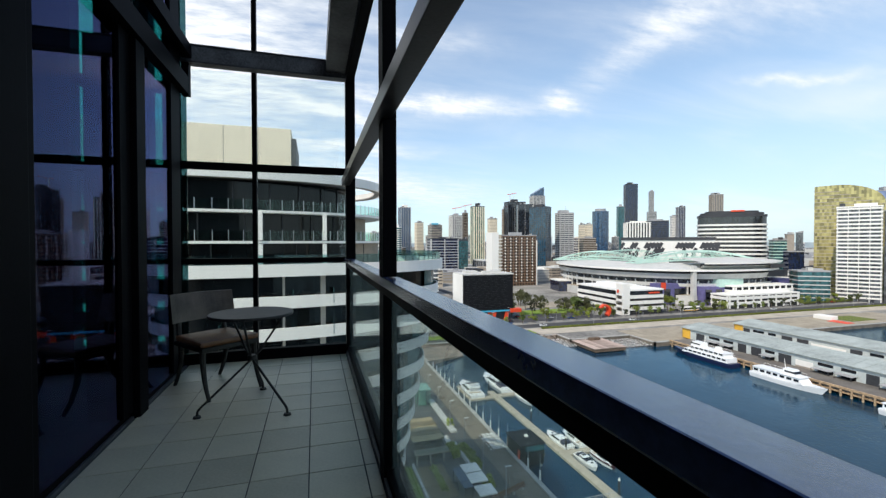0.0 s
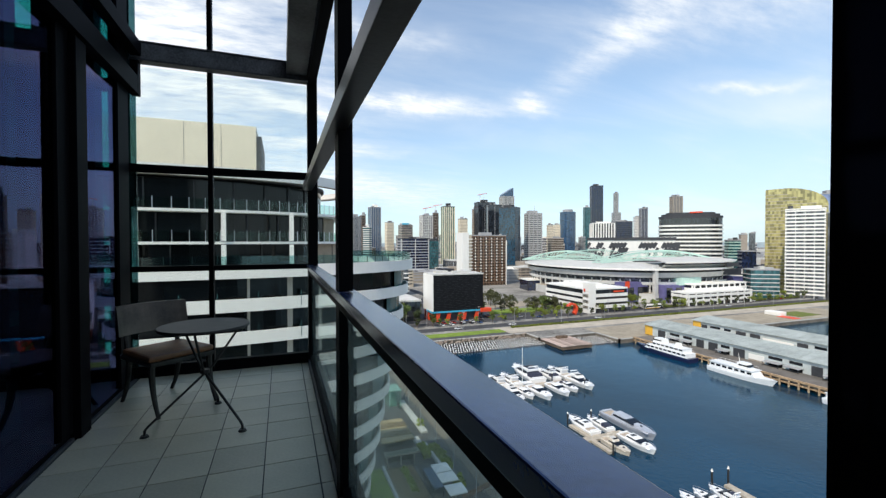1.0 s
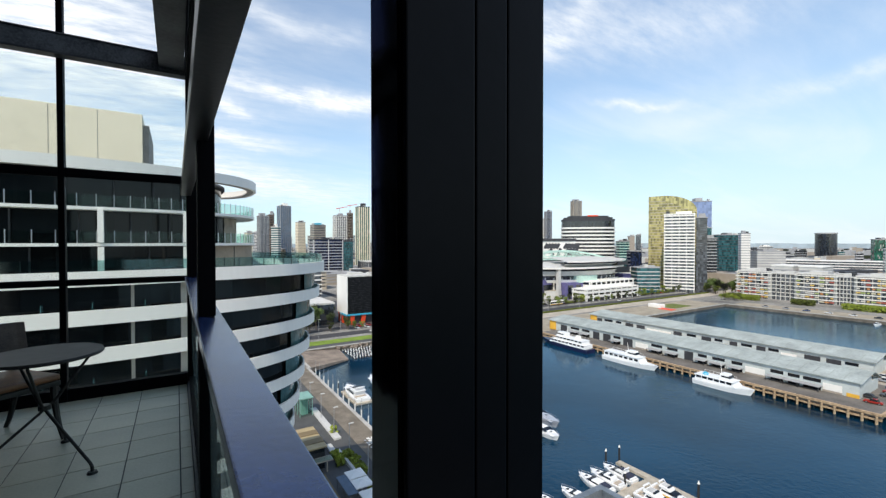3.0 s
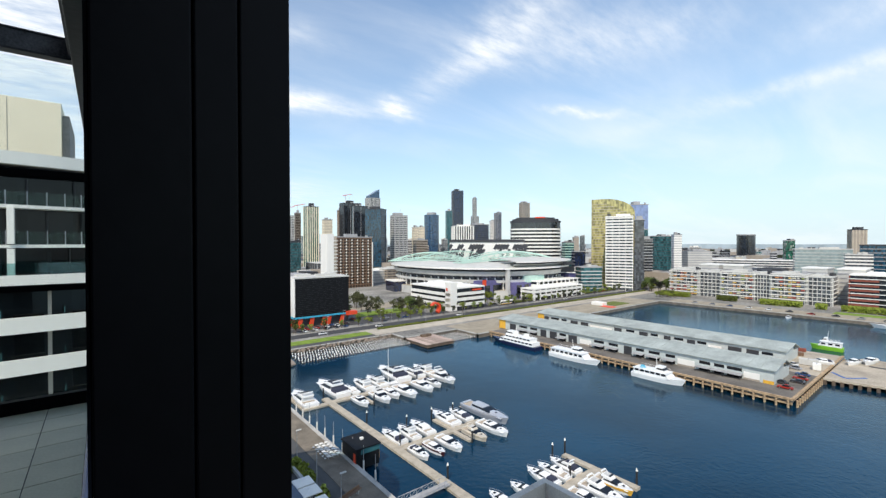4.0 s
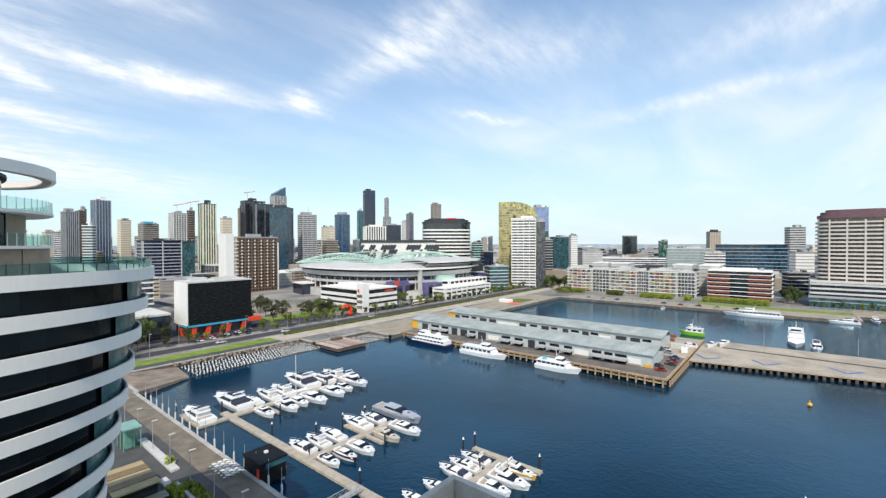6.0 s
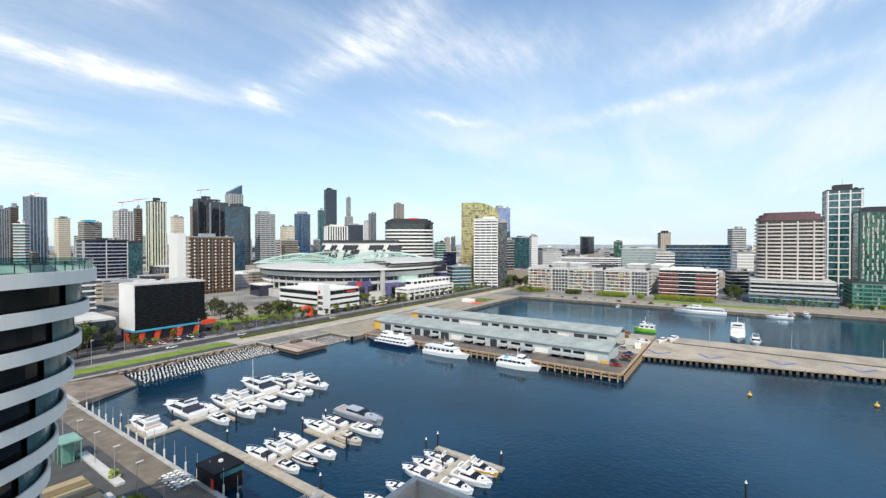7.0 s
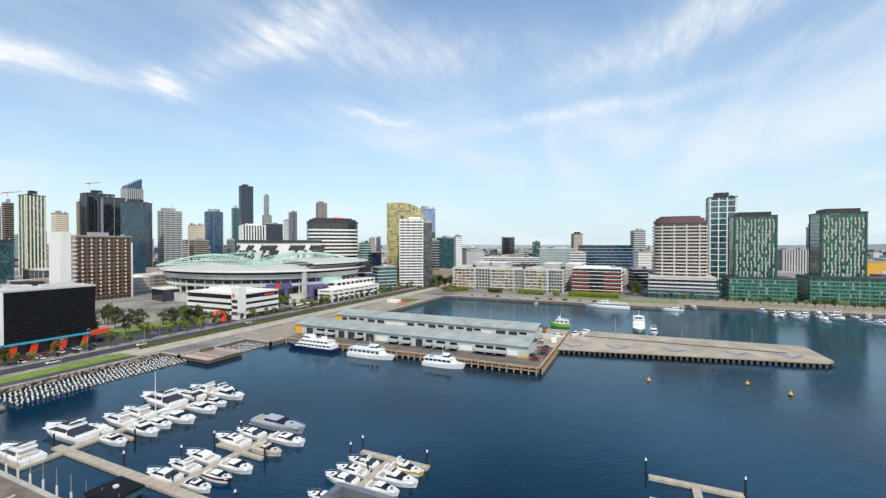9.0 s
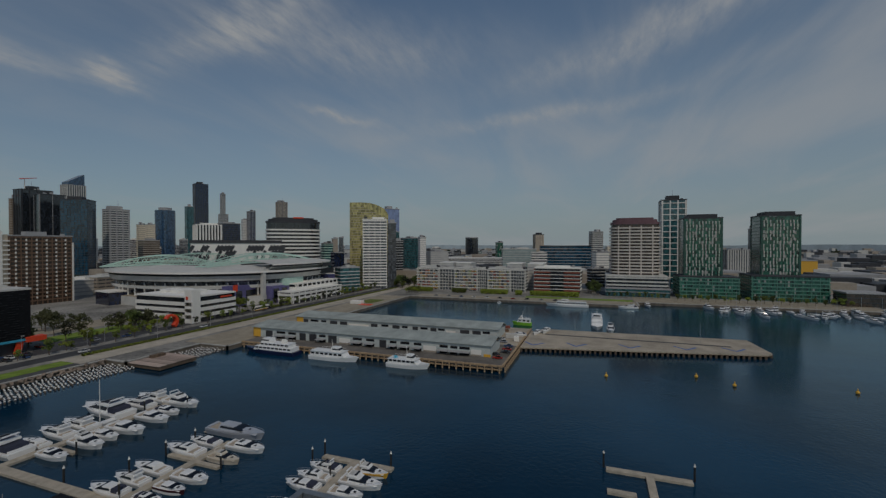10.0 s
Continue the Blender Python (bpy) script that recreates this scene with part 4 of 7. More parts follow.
skyline("office_block", "green edged block", 77.3, 78.3, 900, 54, glass="green")
tw = skyline("office_tower", "tan tower with a dark crown", 82.2, 83.6, 900, 70, glass="tan", fins=("beige", 5, 4, 1.2, 0.3), roofmat="dark")
skyline("office_building", "long pale roofed exhibition building", 70.5, 78.5, 780, 25, ratio=0.3, skew=5, glass="grey", band=("white", 1.2, 0.3), plant=False, roofmat="white")
skyline("office_building", "long glass office with white floor bands", 78.1, 82.6, 640, 43, ratio=0.5, skew=6, glass="mist", band=("pale", 0.5, 0.2), roofmat="pale")
skyline("office_building", "stepped white banded wing of the glass office", 82.0, 84.0, 600, 38, ratio=0.6, skew=6, glass="grey", band=("white", 1.5, 0.4), roofmat="pale")
skyline("office_building", "long office with dark glass and white bands", 83.0, 89.4, 650, 47.5, ratio=0.5, skew=4, glass="azure", storey=4.2, band=("grey", 0.7, 0.3), roofmat="dark", plant=False)
skyline("office_tower", "grey tower with pale bands", 89.2, 90.9, 800, 72.2, glass="grey", band=("pale", 1.4, 0.3))
skyline("apartment_block", "white apartment block", 89.6, 91.6, 600, 40, glass="white", band=("grey", 1.0, 0.2))
skyline("apartment_block", "dark low block by a side street", 89.0, 91.2, 520, 22, glass="dark", band=("pale", 0.8, 0.3))
skyline("office_tower", "slim dark blue tower", 105.9, 106.5, 800, 73, glass="navy")
skyline("apartment_block", "grey upright-panelled block", 103.2, 106.6, 700, 42.4, glass="grey", fins=("pale", 12, 4, 1.4, 0.4))

# waterfront buildings
hotel = tower("hotel", "brown hotel with white window columns and white end slab", 216, 432, 42, 16, 57, 0, glass="brown", storey=3.2, band=("brown", 1.0, 0.2), fins=("brown", 13, 4, 0.7, 0.25), roofmat="grey")
for i in range(6):
    for k in range(15):
        part("window", box_me("window", 1.1, 0.3, 1.5, WHITE), None, hotel, m=at(-17.0 + 6.6 * i, -8.45, 5 + 3.3 * k))
part("end_slab", box_me("end_slab", 7.5, 17, 58.5, WHITE), None, hotel, "white end slab", m=at(-28.6, 0, 0))
part("balcony_recess", box_me("balcony_recess", 3.6, 15, 56, PAINT["beige"]), None, hotel, "shaded balcony stack", m=at(-23, 0, 0))
for k in range(14):
    part("balcony", box_me("balcony", 3.8, 1.6, 1.0, WHITE), None, hotel, m=at(-22.6, -8.1, 4 + 3.6 * k))
part("end_slab", box_me("end_slab", 1.2, 17, 50, WHITE), None, hotel, m=at(21.4, 0, 0))
tower("office_building", "office with lilac-white strip windows and a glass end", 172, 571, 40, 22, 54.5, 0, glass="navy", storey=3.8, band=("grey", 1.2, 0.3), fins=("pale", 3, 2, 1.0, 0.4), roofmat="dark")
tower("office_building", "teal glass end of the office", 199, 571, 14, 22, 52, 0, glass="teal", storey=3.8, band=("dark", 0.5, 0.2), roofmat="dark")
tower("office_building", "pale office with horizontal sunshades", 92, 385, 30, 30, 28, 0, glass="grey", storey=4.0, band=("white", 1.2, 0.6), roofmat="white")
tower("office_building", "grey office beside the sunshaded one", 66, 375, 26, 30, 26, 0, glass="grey", storey=4.2, fins=("pale", 7, 5, 2.2, 0.3), roofmat="pale")
tower("low_block", "low dark pavilion under trees", 68, 262, 22, 30, 14, 0, glass="dark", plant=False, roofmat="pale")
tower("office_block", "low mixed city blocks", 150, 500, 70, 40, 14, 0, glass="tan", band=("grey", 1.0, 0.3))
tower("office_block", "low grey sheds behind the hotel", 270, 480, 60, 40, 16, 0, glass="pale", band=("grey", 1.0, 0.3), roofmat="white")
tower("office_block", "low violet and grey hall beside the stadium", 236, 372, 14, 22, 12, -10, glass="navy", plant=False, roofmat="white")
for x, y, w, d, h, g in ((18, 300, 40, 24, 15, "tan"), (60, 322, 30, 20, 12, "pale"), (135, 345, 24, 40, 10, "grey"), (165, 395, 40, 22, 13, "pale"), (20, 420, 50, 30, 24, "grey"), (110, 450, 44, 26, 20, "beige"), (40, 500, 60, 30, 30, "pale"), (250, 560, 60, 40, 24, "grey"), (300, 470, 50, 30, 18, "tan")):
    tower("low_block", "low city block with banded windows", x, y, w, d, h, 0, glass=g, band=("dark", 1.2, 0.05), fins=(g if g in PAINT else "pale", 8, 6, 0.8, 0.1), roofmat="pale")
BATTEN = material("black_batten", (0.016, 0.017, 0.019), 0.45, 0, 0.5, 1.5, 0.1, 4, 0.4)
# black box building on red legs
blk = thing("black_box_building", at(101.6, 249, QUAY), "black fluted box building with a white end on red legs", "building")
part("upper_block", box_me("upper_block", 33, 17.5, 22, DARKPANEL), None, blk, "black fluted cladding", m=at(0, 0, 6))
part("end_wall", box_me("end_wall", 0.6, 17.7, 22.4, WHITE), None, blk, "white end wall", m=at(-16.8, 0, 5.9))
part("roof", box_me("roof", 33.6, 17.9, 0.8, PAINT["pale"]), None, blk, m=at(0, 0, 28))
part("plinth", box_me("plinth", 29, 14, 6, PAINT["dark"]), None, blk)
part("beam", box_me("beam", 36, 0.8, 1.0, CYAN), None, blk, "cyan beam under the box", m=at(1, -8.6, 5.2))
part("beam", box_me("beam", 0.8, 12, 1.0, CYAN), None, blk, m=at(-17, -3, 5.2))
for x in (-14, -7, 0.5, 3.5, 12):
    bm = bmesh.new()
    add_box(bm, -1.2, 1.2, -0.5, 0.5, 0, 6)
    for v in bm.verts:
        v.co.x += v.co.z * 0.18
    part("leg", bm, ORANGE, blk, "orange-red slanted leg", m=at(x, -8.0, 0))
for y in (-6, 0, 6):
    part("leg", box_me("leg", 0.6, 3.0, 6, ORANGE), None, blk, "orange-red leg", m=at(-16.4, y, 0))
part("canopy", box_me("canopy", 7, 4, 2.2, ORANGE), None, blk, "orange-red canopy", m=at(18, -8.6, 4.6))
rb = random.Random(12)
for k in range(20):
    x = -16 + rb.uniform(0, 2)
    while x < 12.5:
        w = rb.choice((1.6, 2.4, 3.6))
        part("cladding_batten", box_me("cladding_batten", w, 0.3, 0.28, BATTEN), None, blk, m=at(x + w / 2, -8.85 - 0.05 * rb.random(), 6.9 + 1.06 * k))
        x += w + rb.uniform(0.4, 3.2)
for x, y, w, d in ((-8, 2, 8, 6), (3, -3, 10, 4), (10, 3, 5, 6)):
    part("roof_unit", box_me("roof_unit", w, d, 1.3, PAINT["pale"]), None, blk, m=at(x, y, 28.8))
# television office
chan = tower("broadcast_office", "white broadcast office with long window strips", 209, 256, 33, 48, 17.6, 0, glass="dark", storey=3.9, band=("white", 2.2, 0.5), roofmat="white", plant=False)
part("stair_tower", box_me("stair_tower", 6, 6, 20.5, WHITE), None, chan, m=at(-14, -22, 0))
for y in (-8, 4, 14):
    part("roof_unit", box_me("roof_unit", 12, 6, 2, WHITE), None, chan, m=at(0, y, 16.5))
part("sign", boxbm(0, 9, -0.15, 0.0, 0, 1.0), ORANGE, chan, "red sign bar", m=at(4, -24.9, 13.6))
part("sign", boxbm(-0.15, 0, 0, 1.6, 0, 2.0), ORANGE, chan, "red sign mark", m=at(-17.3, -22, 14.5))
# stadium
SX, SY, SA, SB = 318, 338, 84, 92
stad = thing("stadium", at(SX, SY, QUAY), "large oval stadium with white roof and mint steel trusses", "stadium")


def eloop(k, n=64):
    return oval(0, 0, SA * k, SB * k, n, 2.3)


def cone(name, k0, k1, z0, z1, mat, label=""):
    bm = bmesh.new()
    lo, hi = [bm.verts.new((x, y, z0)) for x, y in eloop(k0)], [bm.verts.new((x, y, z1)) for x, y in eloop(k1)]
    for i in range(64):
        j = (i + 1) % 64
        bm.faces.new((lo[i], lo[j], hi[j], hi[i]))
    return part(name, bm, mat, stad, label)


cone("podium", 1.0, 1.0, 0, 7, PAINT["pale"])
cone("podium_top", 1.0, 0.93, 7, 7.4, SAND)
cone("glazing", 0.93, 0.95, 7, 14, GLASS["dark"], "dark glazed ring")
cone("concourse_band", 0.975, 0.985, 13.5, 16, WHITE, "pale band")
cone("glazing", 0.94, 0.96, 16, 20, GLASS["grey"])
cone("upper_wall", 0.985, 1.0, 19.6, 23.6, PAINT["pale"], "pale curved upper wall")
# charcoal ring: the shade under the roof overhang, put in as colour
cone("shadow_gap", 0.96, 0.97, 23.0, 26.0, PAINT["dark"], "roof overhang shade painted as a dark ring")
cone("roof_edge", 1.03, 1.03, 25.5, 27, WHITE)
cone("roof", 1.03, 0.55, 27, 30.2, PAINT["pale"], "white membrane roof")
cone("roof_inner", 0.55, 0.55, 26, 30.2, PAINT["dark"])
for i in range(64):
    x, y = eloop(0.945)[i]
    part("column", box_me("column", 0.9, 0.9, 12.6, WHITE), None, stad, m=at(x, y, 7))
def sector(name, k0, k1, z0, z1, mat, label=""):
    """The length of the bowl's ring that faces the water past the middle."""
    bm = bmesh.new()
    a, b = eloop(k0, 96), eloop(k1, 96)
    for i in range(66, 95):
        bm.faces.new([bm.verts.new(c) for c in ((*a[i], z0), (*a[i + 1], z0), (*b[i + 1], z1), (*b[i], z1))])
    bmesh.ops.remove_doubles(bm, verts=bm.verts, dist=0.01)
    bmesh.ops.solidify(bm, geom=list(bm.faces), thickness=0.4)
    return part(name, bm, mat, stad, label)


sector("upper_stand", 0.97, 1.02, 27.2, 29.6, PAINT["pale"], "pale upper stand wall")
# dark band stands in for the shade the raised roof throws
sector("upper_gap", 0.985, 0.985, 29.6, 31.4, PAINT["dark"], "shade of the raised roof painted as a dark band")
sector("upper_roof_edge", 1.05, 1.05, 31.2, 32.4, WHITE, "white edge of the raised roof")
sector("upper_roof", 1.05, 0.62, 32.4, 34.6, PAINT["pale"], "raised membrane roof")
part("link_hall", box_me("link_hall", 24, 9, 6, MINT), None, stad, "mint glazed link hall", m=at(-12, -86, 13.5))
part("sign_board", box_me("sign_board", 20, 0.6, 3.2, PAINT["dark"]), None, stad, "dark sign board under the roof edge", m=at(34, -92, 27.5, 10))
for i in range(12):
    part("terrace_window", box_me("terrace_window", 3.4, 0.4, 2.0, GLASS["dark"]), None, stad, m=at(14 + 5.2 * i * 0.9, -91.5 + 0.035 * i * i, 10.5))
# roof trusses: arched mint steel frames
for yy, hh in ((-46, 9), (-40, 9), (-34, 10), (34, 10), (40, 9)):
    bm = bmesh.new()
    pts = [(-62 + 124 * i / 24, hh * math.sin(math.pi * i / 24)) for i in range(25)]
    for (xa, za), (xb, zb) in zip(pts, pts[1:]):
        add_rod(bm, (xa, 0, za), (xb, 0, zb), 0.38, n=5)
        add_rod(bm, (xa, 0, 0.2 * za), (xb, 0, 0.2 * zb), 0.3, n=5)
    for i, (xa, za) in enumerate(pts[1:-1]):
        xb = pts[i + 2 if i % 2 else i][0]
        add_rod(bm, (xa, 0, za), (xb, 0, 0.2 * za), 0.22, n=4)
    part("roof_truss", bm, MINT, stad, "mint green arched truss", m=at(0, yy, 30))
for off, half, depth, rise in ((-52, 44, -8, 9), (-50, 44, 4, 9.5), (38, 53, -6, 10.0), (40, 53, 6, 10.5)):
    bm = bmesh.new()
    pts = [(-half + 2 * half * i / 28, rise * math.sin(math.pi * i / 28)) for i in range(29)]
    for (xa, za), (xb, zb) in zip(pts, pts[1:]):
        add_rod(bm, (xa, 0, za), (xb, 0, zb), 0.5, n=5)
        add_rod(bm, (xa, 0, 0.45 * za), (xb, 0, 0.45 * zb), 0.35, n=5)
        add_rod(bm, (xa, 0, 0.1 * za), (xb, 0, 0.1 * zb), 0.35, n=5)
    for i, (xa, za) in enumerate(pts[1:-1]):
        add_rod(bm, (xa, 0, za), (pts[i + 2 if i % 2 else i][0], 0, 0.1 * za), 0.26, n=4)
    ux, uy = math.cos(radians(-43)), math.sin(radians(-43))
    part("roof_truss", bm, MINT, stad, "mint green arched truss", m=at(ux * off - uy * depth, uy * off + ux * depth, 29.2, -43))
for x, y, w, d, h, mt in ((-52, -72, 30, 10, 16, PURPLE), (-26, -86, 26, 8, 14, PURPLE), (50, -80, 12, 12, 18, PURPLE)):
    part("entrance_block", box_me("entrance_block", w, d, h, mt), None, stad, "violet entrance block", m=at(x, y, 0, 0))
for x, y in ((-60, -77.1), (-50, -77.1), (-44, -77.1), (-34, -90.1), (-24, -90.1)):
    part("entrance_window", box_me("entrance_window", 6, 0.3, 8, GLASS["dark"]), None, stad, m=at(x, y, 4))
part("stair_mast", box_me("stair_mast", 3, 3, 30, PAINT["pale"]), None, stad, m=at(-42, -84, 0))
part("banner", boxbm(0, 4.5, -0.2, 0, 0, 5), ORANGE, stad, "red sign panel", m=at(-66, -77.1, 12))
part("screen", box_me("screen", 22, 1, 5, PAINT["dark"]), None, stad, "sign board", m=at(40, -87.5, 20.5))
# terraces in front of the stadium
for x, y, w, d, h in ((318, 238, 70, 14, 9), (330, 246, 60, 12, 14)):
    tower("terrace_building", "pale stepped terrace building before the stadium", x, y, w, d, h + QUAY, 0, glass="dark", storey=3.6, band=("white", 2.0, 0.4), fins=("white", 10, 2, 1.4, 0.3), plant=False, roofmat="white")
# patterned white building behind the stadium
pat = thing("office_building", at(366, 372, QUAY, -45), "white panelled building with dark diamond openings", "building")
part("body", box_me("body", 88, 22, 50, WHITE), None, pat)
part("roof", box_me("roof", 90, 24, 3.0, PAINT["dark"]), None, pat, "dark flat roof", m=at(0, 0, 50))
rr = random.Random(5)
dia = bmesh.new()
add_box(dia, -1.5, 1.5, -0.2, 0.2, -3.4, 3.4, 0, pose(0, 0, 0, 0, 28, 0))
dia_me = meshof("opening", dia, PAINT["dark"])
for gx in (-38, -14, 16, 38):
    for i in range(5):
        for k in range(3):
            if rr.random() < 0.85:
                part("opening", dia_me, None, pat, m=at(gx - 5 + i * 3.4 + (k % 2) * 1.5, -11.1, 33 + k * 5.6))

# coloured waterfront apartments: five blocks with loggias
cols = [material("loggia_" + n, c, 0.6, 0, 0.1, 2) for n, c in (("yellow", (0.66, 0.46, 0.12)), ("red", (0.40, 0.10, 0.07)), ("orange", (0.58, 0.26, 0.09)), ("grey", (0.22, 0.24, 0.26)), ("lime", (0.36, 0.42, 0.15)), ("cream", (0.62, 0.57, 0.42)), ("pale", (0.6, 0.58, 0.52)))]
for bi, (yc, wd, plain) in enumerate(((171, 24, 0), (149.5, 17, 1), (128, 24, 0), (93, 22, 0), (110.5, 11, 1), (74, 14, 1))):
    ap = tower("apartment_block", "waterfront apartments with white slabs and bright loggia panels" if not plain else "grey glazed link between bright apartment blocks", 440 + plain * 1.5, yc, 22, wd, 24.5 if not plain else 23.5, 0, glass="grey", storey=3.1,
               band=("white", 0.75 if not plain else 0.5, 1.3 if not plain else 0.5), fins=("pale", 2, 6, 0.3, 1.0), plant=True, roofmat="pale", group="waterfront apartments")
    if not plain:
        for k in range(7):
            for j in range(8):
                if rr.random() < 0.8:
                    part("loggia_panel", box_me("loggia_panel", 0.3, wd / 9 * rr.choice((0.6, 1.0)), 1.05, rr.choice(cols)), None, ap, m=at(-12.5, -wd / 2 + wd * (j + 0.5) / 8, 1.2 + 3.1 * k))
for y in (60, 82, 140, 160):
    tower("rooftop_block", "pale roof storey block behind the apartments", 470, y, 24, 16, 29, 0, glass="pale", band=("grey", 1, 0.3), roofmat="white", plant=False)
red = tower("brown_office", "brown brick office with white sunshades and glazed core", 448, 36, 22, 44, 26, 0, glass="dark", storey=3.6, band=("white", 0.5, 1.0), roofmat="white")
for k in range(6):
    for y0 in (-14, 14):
        part("brick_band", box_me("brick_band", 0.8, 15, 1.5, PAINT["red"]), None, red, "red brick spandrel", m=at(-11.3, y0, 1.6 + 3.6 * k))
part("end_wall", box_me("end_wall", 22.6, 0.8, 24, PAINT["red"]), None, red, m=at(0, 22.2, 0))
yar = curved_tower("apartment_tower", "broad apartment tower with pale balcony bands and plum crown", 460, -36, 14, 21.5, 69.5, 0, "brown", ("shell", 1.25, 1.3))
for y in (-15, -5, 5, 15):
    part("balcony_pier", box_me("balcony_pier", 2.2, 1.0, 66, PAINT["shell"]), None, yar, m=at(-14.2, y, 0))
tower("podium", "banded podium of the apartment tower", 452, -36, 40, 52, 20, 0, glass="dark", storey=3.4, band=("pale", 1.4, 0.6), roofmat="pale", plant=False)
tower("shop_front", "blue glazed shop front by the water", 431, -36, 10, 54, 9, 0, glass="teal", storey=4.5, band=("grey", 0.6, 0.3), plant=False)
tall = tower("apartment_tower", "tall white framed tower with glass corner", 530, -80, 22, 24, 98, 0, glass="teal", storey=6.2, band=("white", 0.8, 0.5), fins=("white", 3, 4, 1.1, 0.6), roofmat="dark")
part("mast", rodbm((0, 0, 95), (0, 0, 108), 0.4, 0.1), STAINLESS, tall)
GT = dict(glass="green", storey=3.0, band=("deepgreen", 0.4, 0.15), roofmat="dark")
for yc, top, lab in ((-93, 77.5, "green glazed tower with white staggered panels"), (-152, 78.5, "green glazed tower with pale panels by the marina")):
    gw = 31 if yc > -100 else 29
    g = tower("apartment_tower", lab, 462, yc, 26, gw, top - 3.5, 0, fins=("deepgreen", 2, 2, 1.0, 0.4), **dict(GT, plant=False))
    part("crown", box_me("crown", 20, gw * 0.76, 4.0, PAINT["dark"]), None, g, "dark recessed crown", m=at(-1, 0, top - 2 - 3.5))
    for k in range(6, int((top - 7) / 3)):
        for j in range(11):
            if (k + 2 * j) % 9 and rr.random() < 0.90:
                part("pale_panel", box_me("pale_panel", 0.3, 0.75 if (k // 2 + j) % 2 else 0.95, 2.55, PAINT["pale" if j % 3 else "sage"]), None, g, m=at(-13.25, (gw - 5) * (j / 10 - 0.5) + (0.25 if (k // 2) % 2 else 0), 0.9 + 3.0 * k))
    tower("podium", "green glass podium under the tower", 452, yc - 2, 34, 46 if yc > -100 else 54, 20.5 if yc > -100 else 22.5, 0, fins=("green", 8, 10, 0.35, 0.3), plant=False, **dict(GT, band=("green", 0.9, 0.5)))
tower("low_block", "low brown waterside building", 425, -196, 20, 26, 12, 0, glass="brown", band=("dark", 0.6, 0.3), plant=False)
tower("low_block", "orange-yellow warehouse", 700, -262, 20, 24, 28, 0, glass="yellow", plant=False)

# signs and small accents on the towers
for nm, x, y, z, w, h, mt, lab in (("roof_sign", 244 - 3, 866 - 12, 86.6, 14, 3.2, CYAN, "cyan light box sign"), ("roof_sign", 428, 340, 81.95, 12, 1.6, ORANGE, "red letters on the dark roof edge")):
    s = thing(nm, at(x, y, z, -16 if mt is CYAN else -50), lab + " on a tower", "sign")
    part("face", box_me("face", w, 0.8, h, mt), None, s)
acc = random.Random(4)
bt = [o for o in scene.objects if o.get("label", "").startswith("deep blue glass tower")][0]
front = min(v.co.y for v in bt.children[0].data.vertices) - 0.35
for i in range(16):
    part("accent", box_me("accent", acc.choice((2.0, 5.0)), 0.6, acc.choice((0.8, 3.0)), YELLOW), None, bt, "yellow accent panel", m=at(acc.uniform(-6, 10), front, acc.uniform(25, 100)))
for x, y, z in ((285, 853, 106), (322, 894, 116), (374, 774, 130)):
    cr = thing("tower_crane", at(x, y, z, 30), "red and white tower crane on a roof", "crane")
    part("mast", rodbm((0, 0, 0), (0, 0, 16), 0.7, 0.7, 4), WHITE, cr)
    part("jib", rodbm((-9, 0, 14), (24, 0, 20), 0.7, 0.4, 4), ORANGE, cr, "red jib")

# mid-rise blocks that fill the city between the towers
CITYMIX = (("beige", "cream", "cream precast city block"), ("grey", "pale", "grey city block with pale floors"), ("dark", "grey", "dark glazed city block"), ("teal", "pale", "teal glazed city block"), ("brown", "tan", "brown brick city block"), ("white", "grey", "white rendered city block"), ("navy", "white", "blue glazed city block"))
rc = random.Random(77)
for a0, a1, n, d0, d1, t0, t1 in ((4, 20, 16, 680, 1150, 34, 74), (20, 38, 16, 880, 1300, 40, 82), (37, 47, 8, 900, 1300, 40, 78), (55, 69, 10, 720, 1200, 24, 60), (69, 92, 18, 760, 1400, 18, 46), (100, 110, 6, 700, 1000, 18, 42)):
    for i in range(n):
        am = a0 + (a1 - a0) * (i + rc.uniform(0.1, 0.9)) / n
        wd = rc.uniform(0.5, 1.3)
        g, bnd, lab = rc.choice(CITYMIX)
        skyline("city_block", lab, am - wd / 2, am + wd / 2, rc.uniform(d0, d1), rc.uniform(t0, t1), ratio=rc.uniform(0.6, 1.2), skew=rc.choice((-30, -18, 20, 32)), glass=g, band=(bnd, rc.uniform(0.8, 1.7), 0.25), roofmat=rc.choice(("grey", "pale", "dark", "white")))

# ---------- Central pier with sheds ----------
pier = thing("timber_pier", at(0, 0), "long pier with concrete deck on dark timber piles", "pier", kind="structure")
part("deck", boxbm(164, 200, 34, 163.9, 1.6, 2.5), DECKDARK, pier, "worn asphalt deck")
part("deck", boxbm(200.01, 243, 34, 163.9, 1.6, 2.5), DECK, pier, "pale concrete deck")
part("kerb", boxbm(163.6, 164.4, 34, 163.9, 2.2, 2.85), PILETAN, pier)
part("kerb", boxbm(164.41, 243, 33.6, 34.4, 2.2, 2.85), PILETAN, pier)
pile_me = meshof("pile", rodbm((0, 0, -2), (0, 0, 1.7), 0.34, 0.32, 8), PILETAN)
for i in range(44):
    part("pile", pile_me, None, pier, m=at(163.2, 35 + 2.95 * i, 0.45))
    part("pile", pile_me, None, pier, m=at(167.0, 35 + 2.95 * i))
for i in range(26):
    part("pile", pile_me, None, pier, m=at(165.5 + 3.0 * i, 33.2, 0.45))
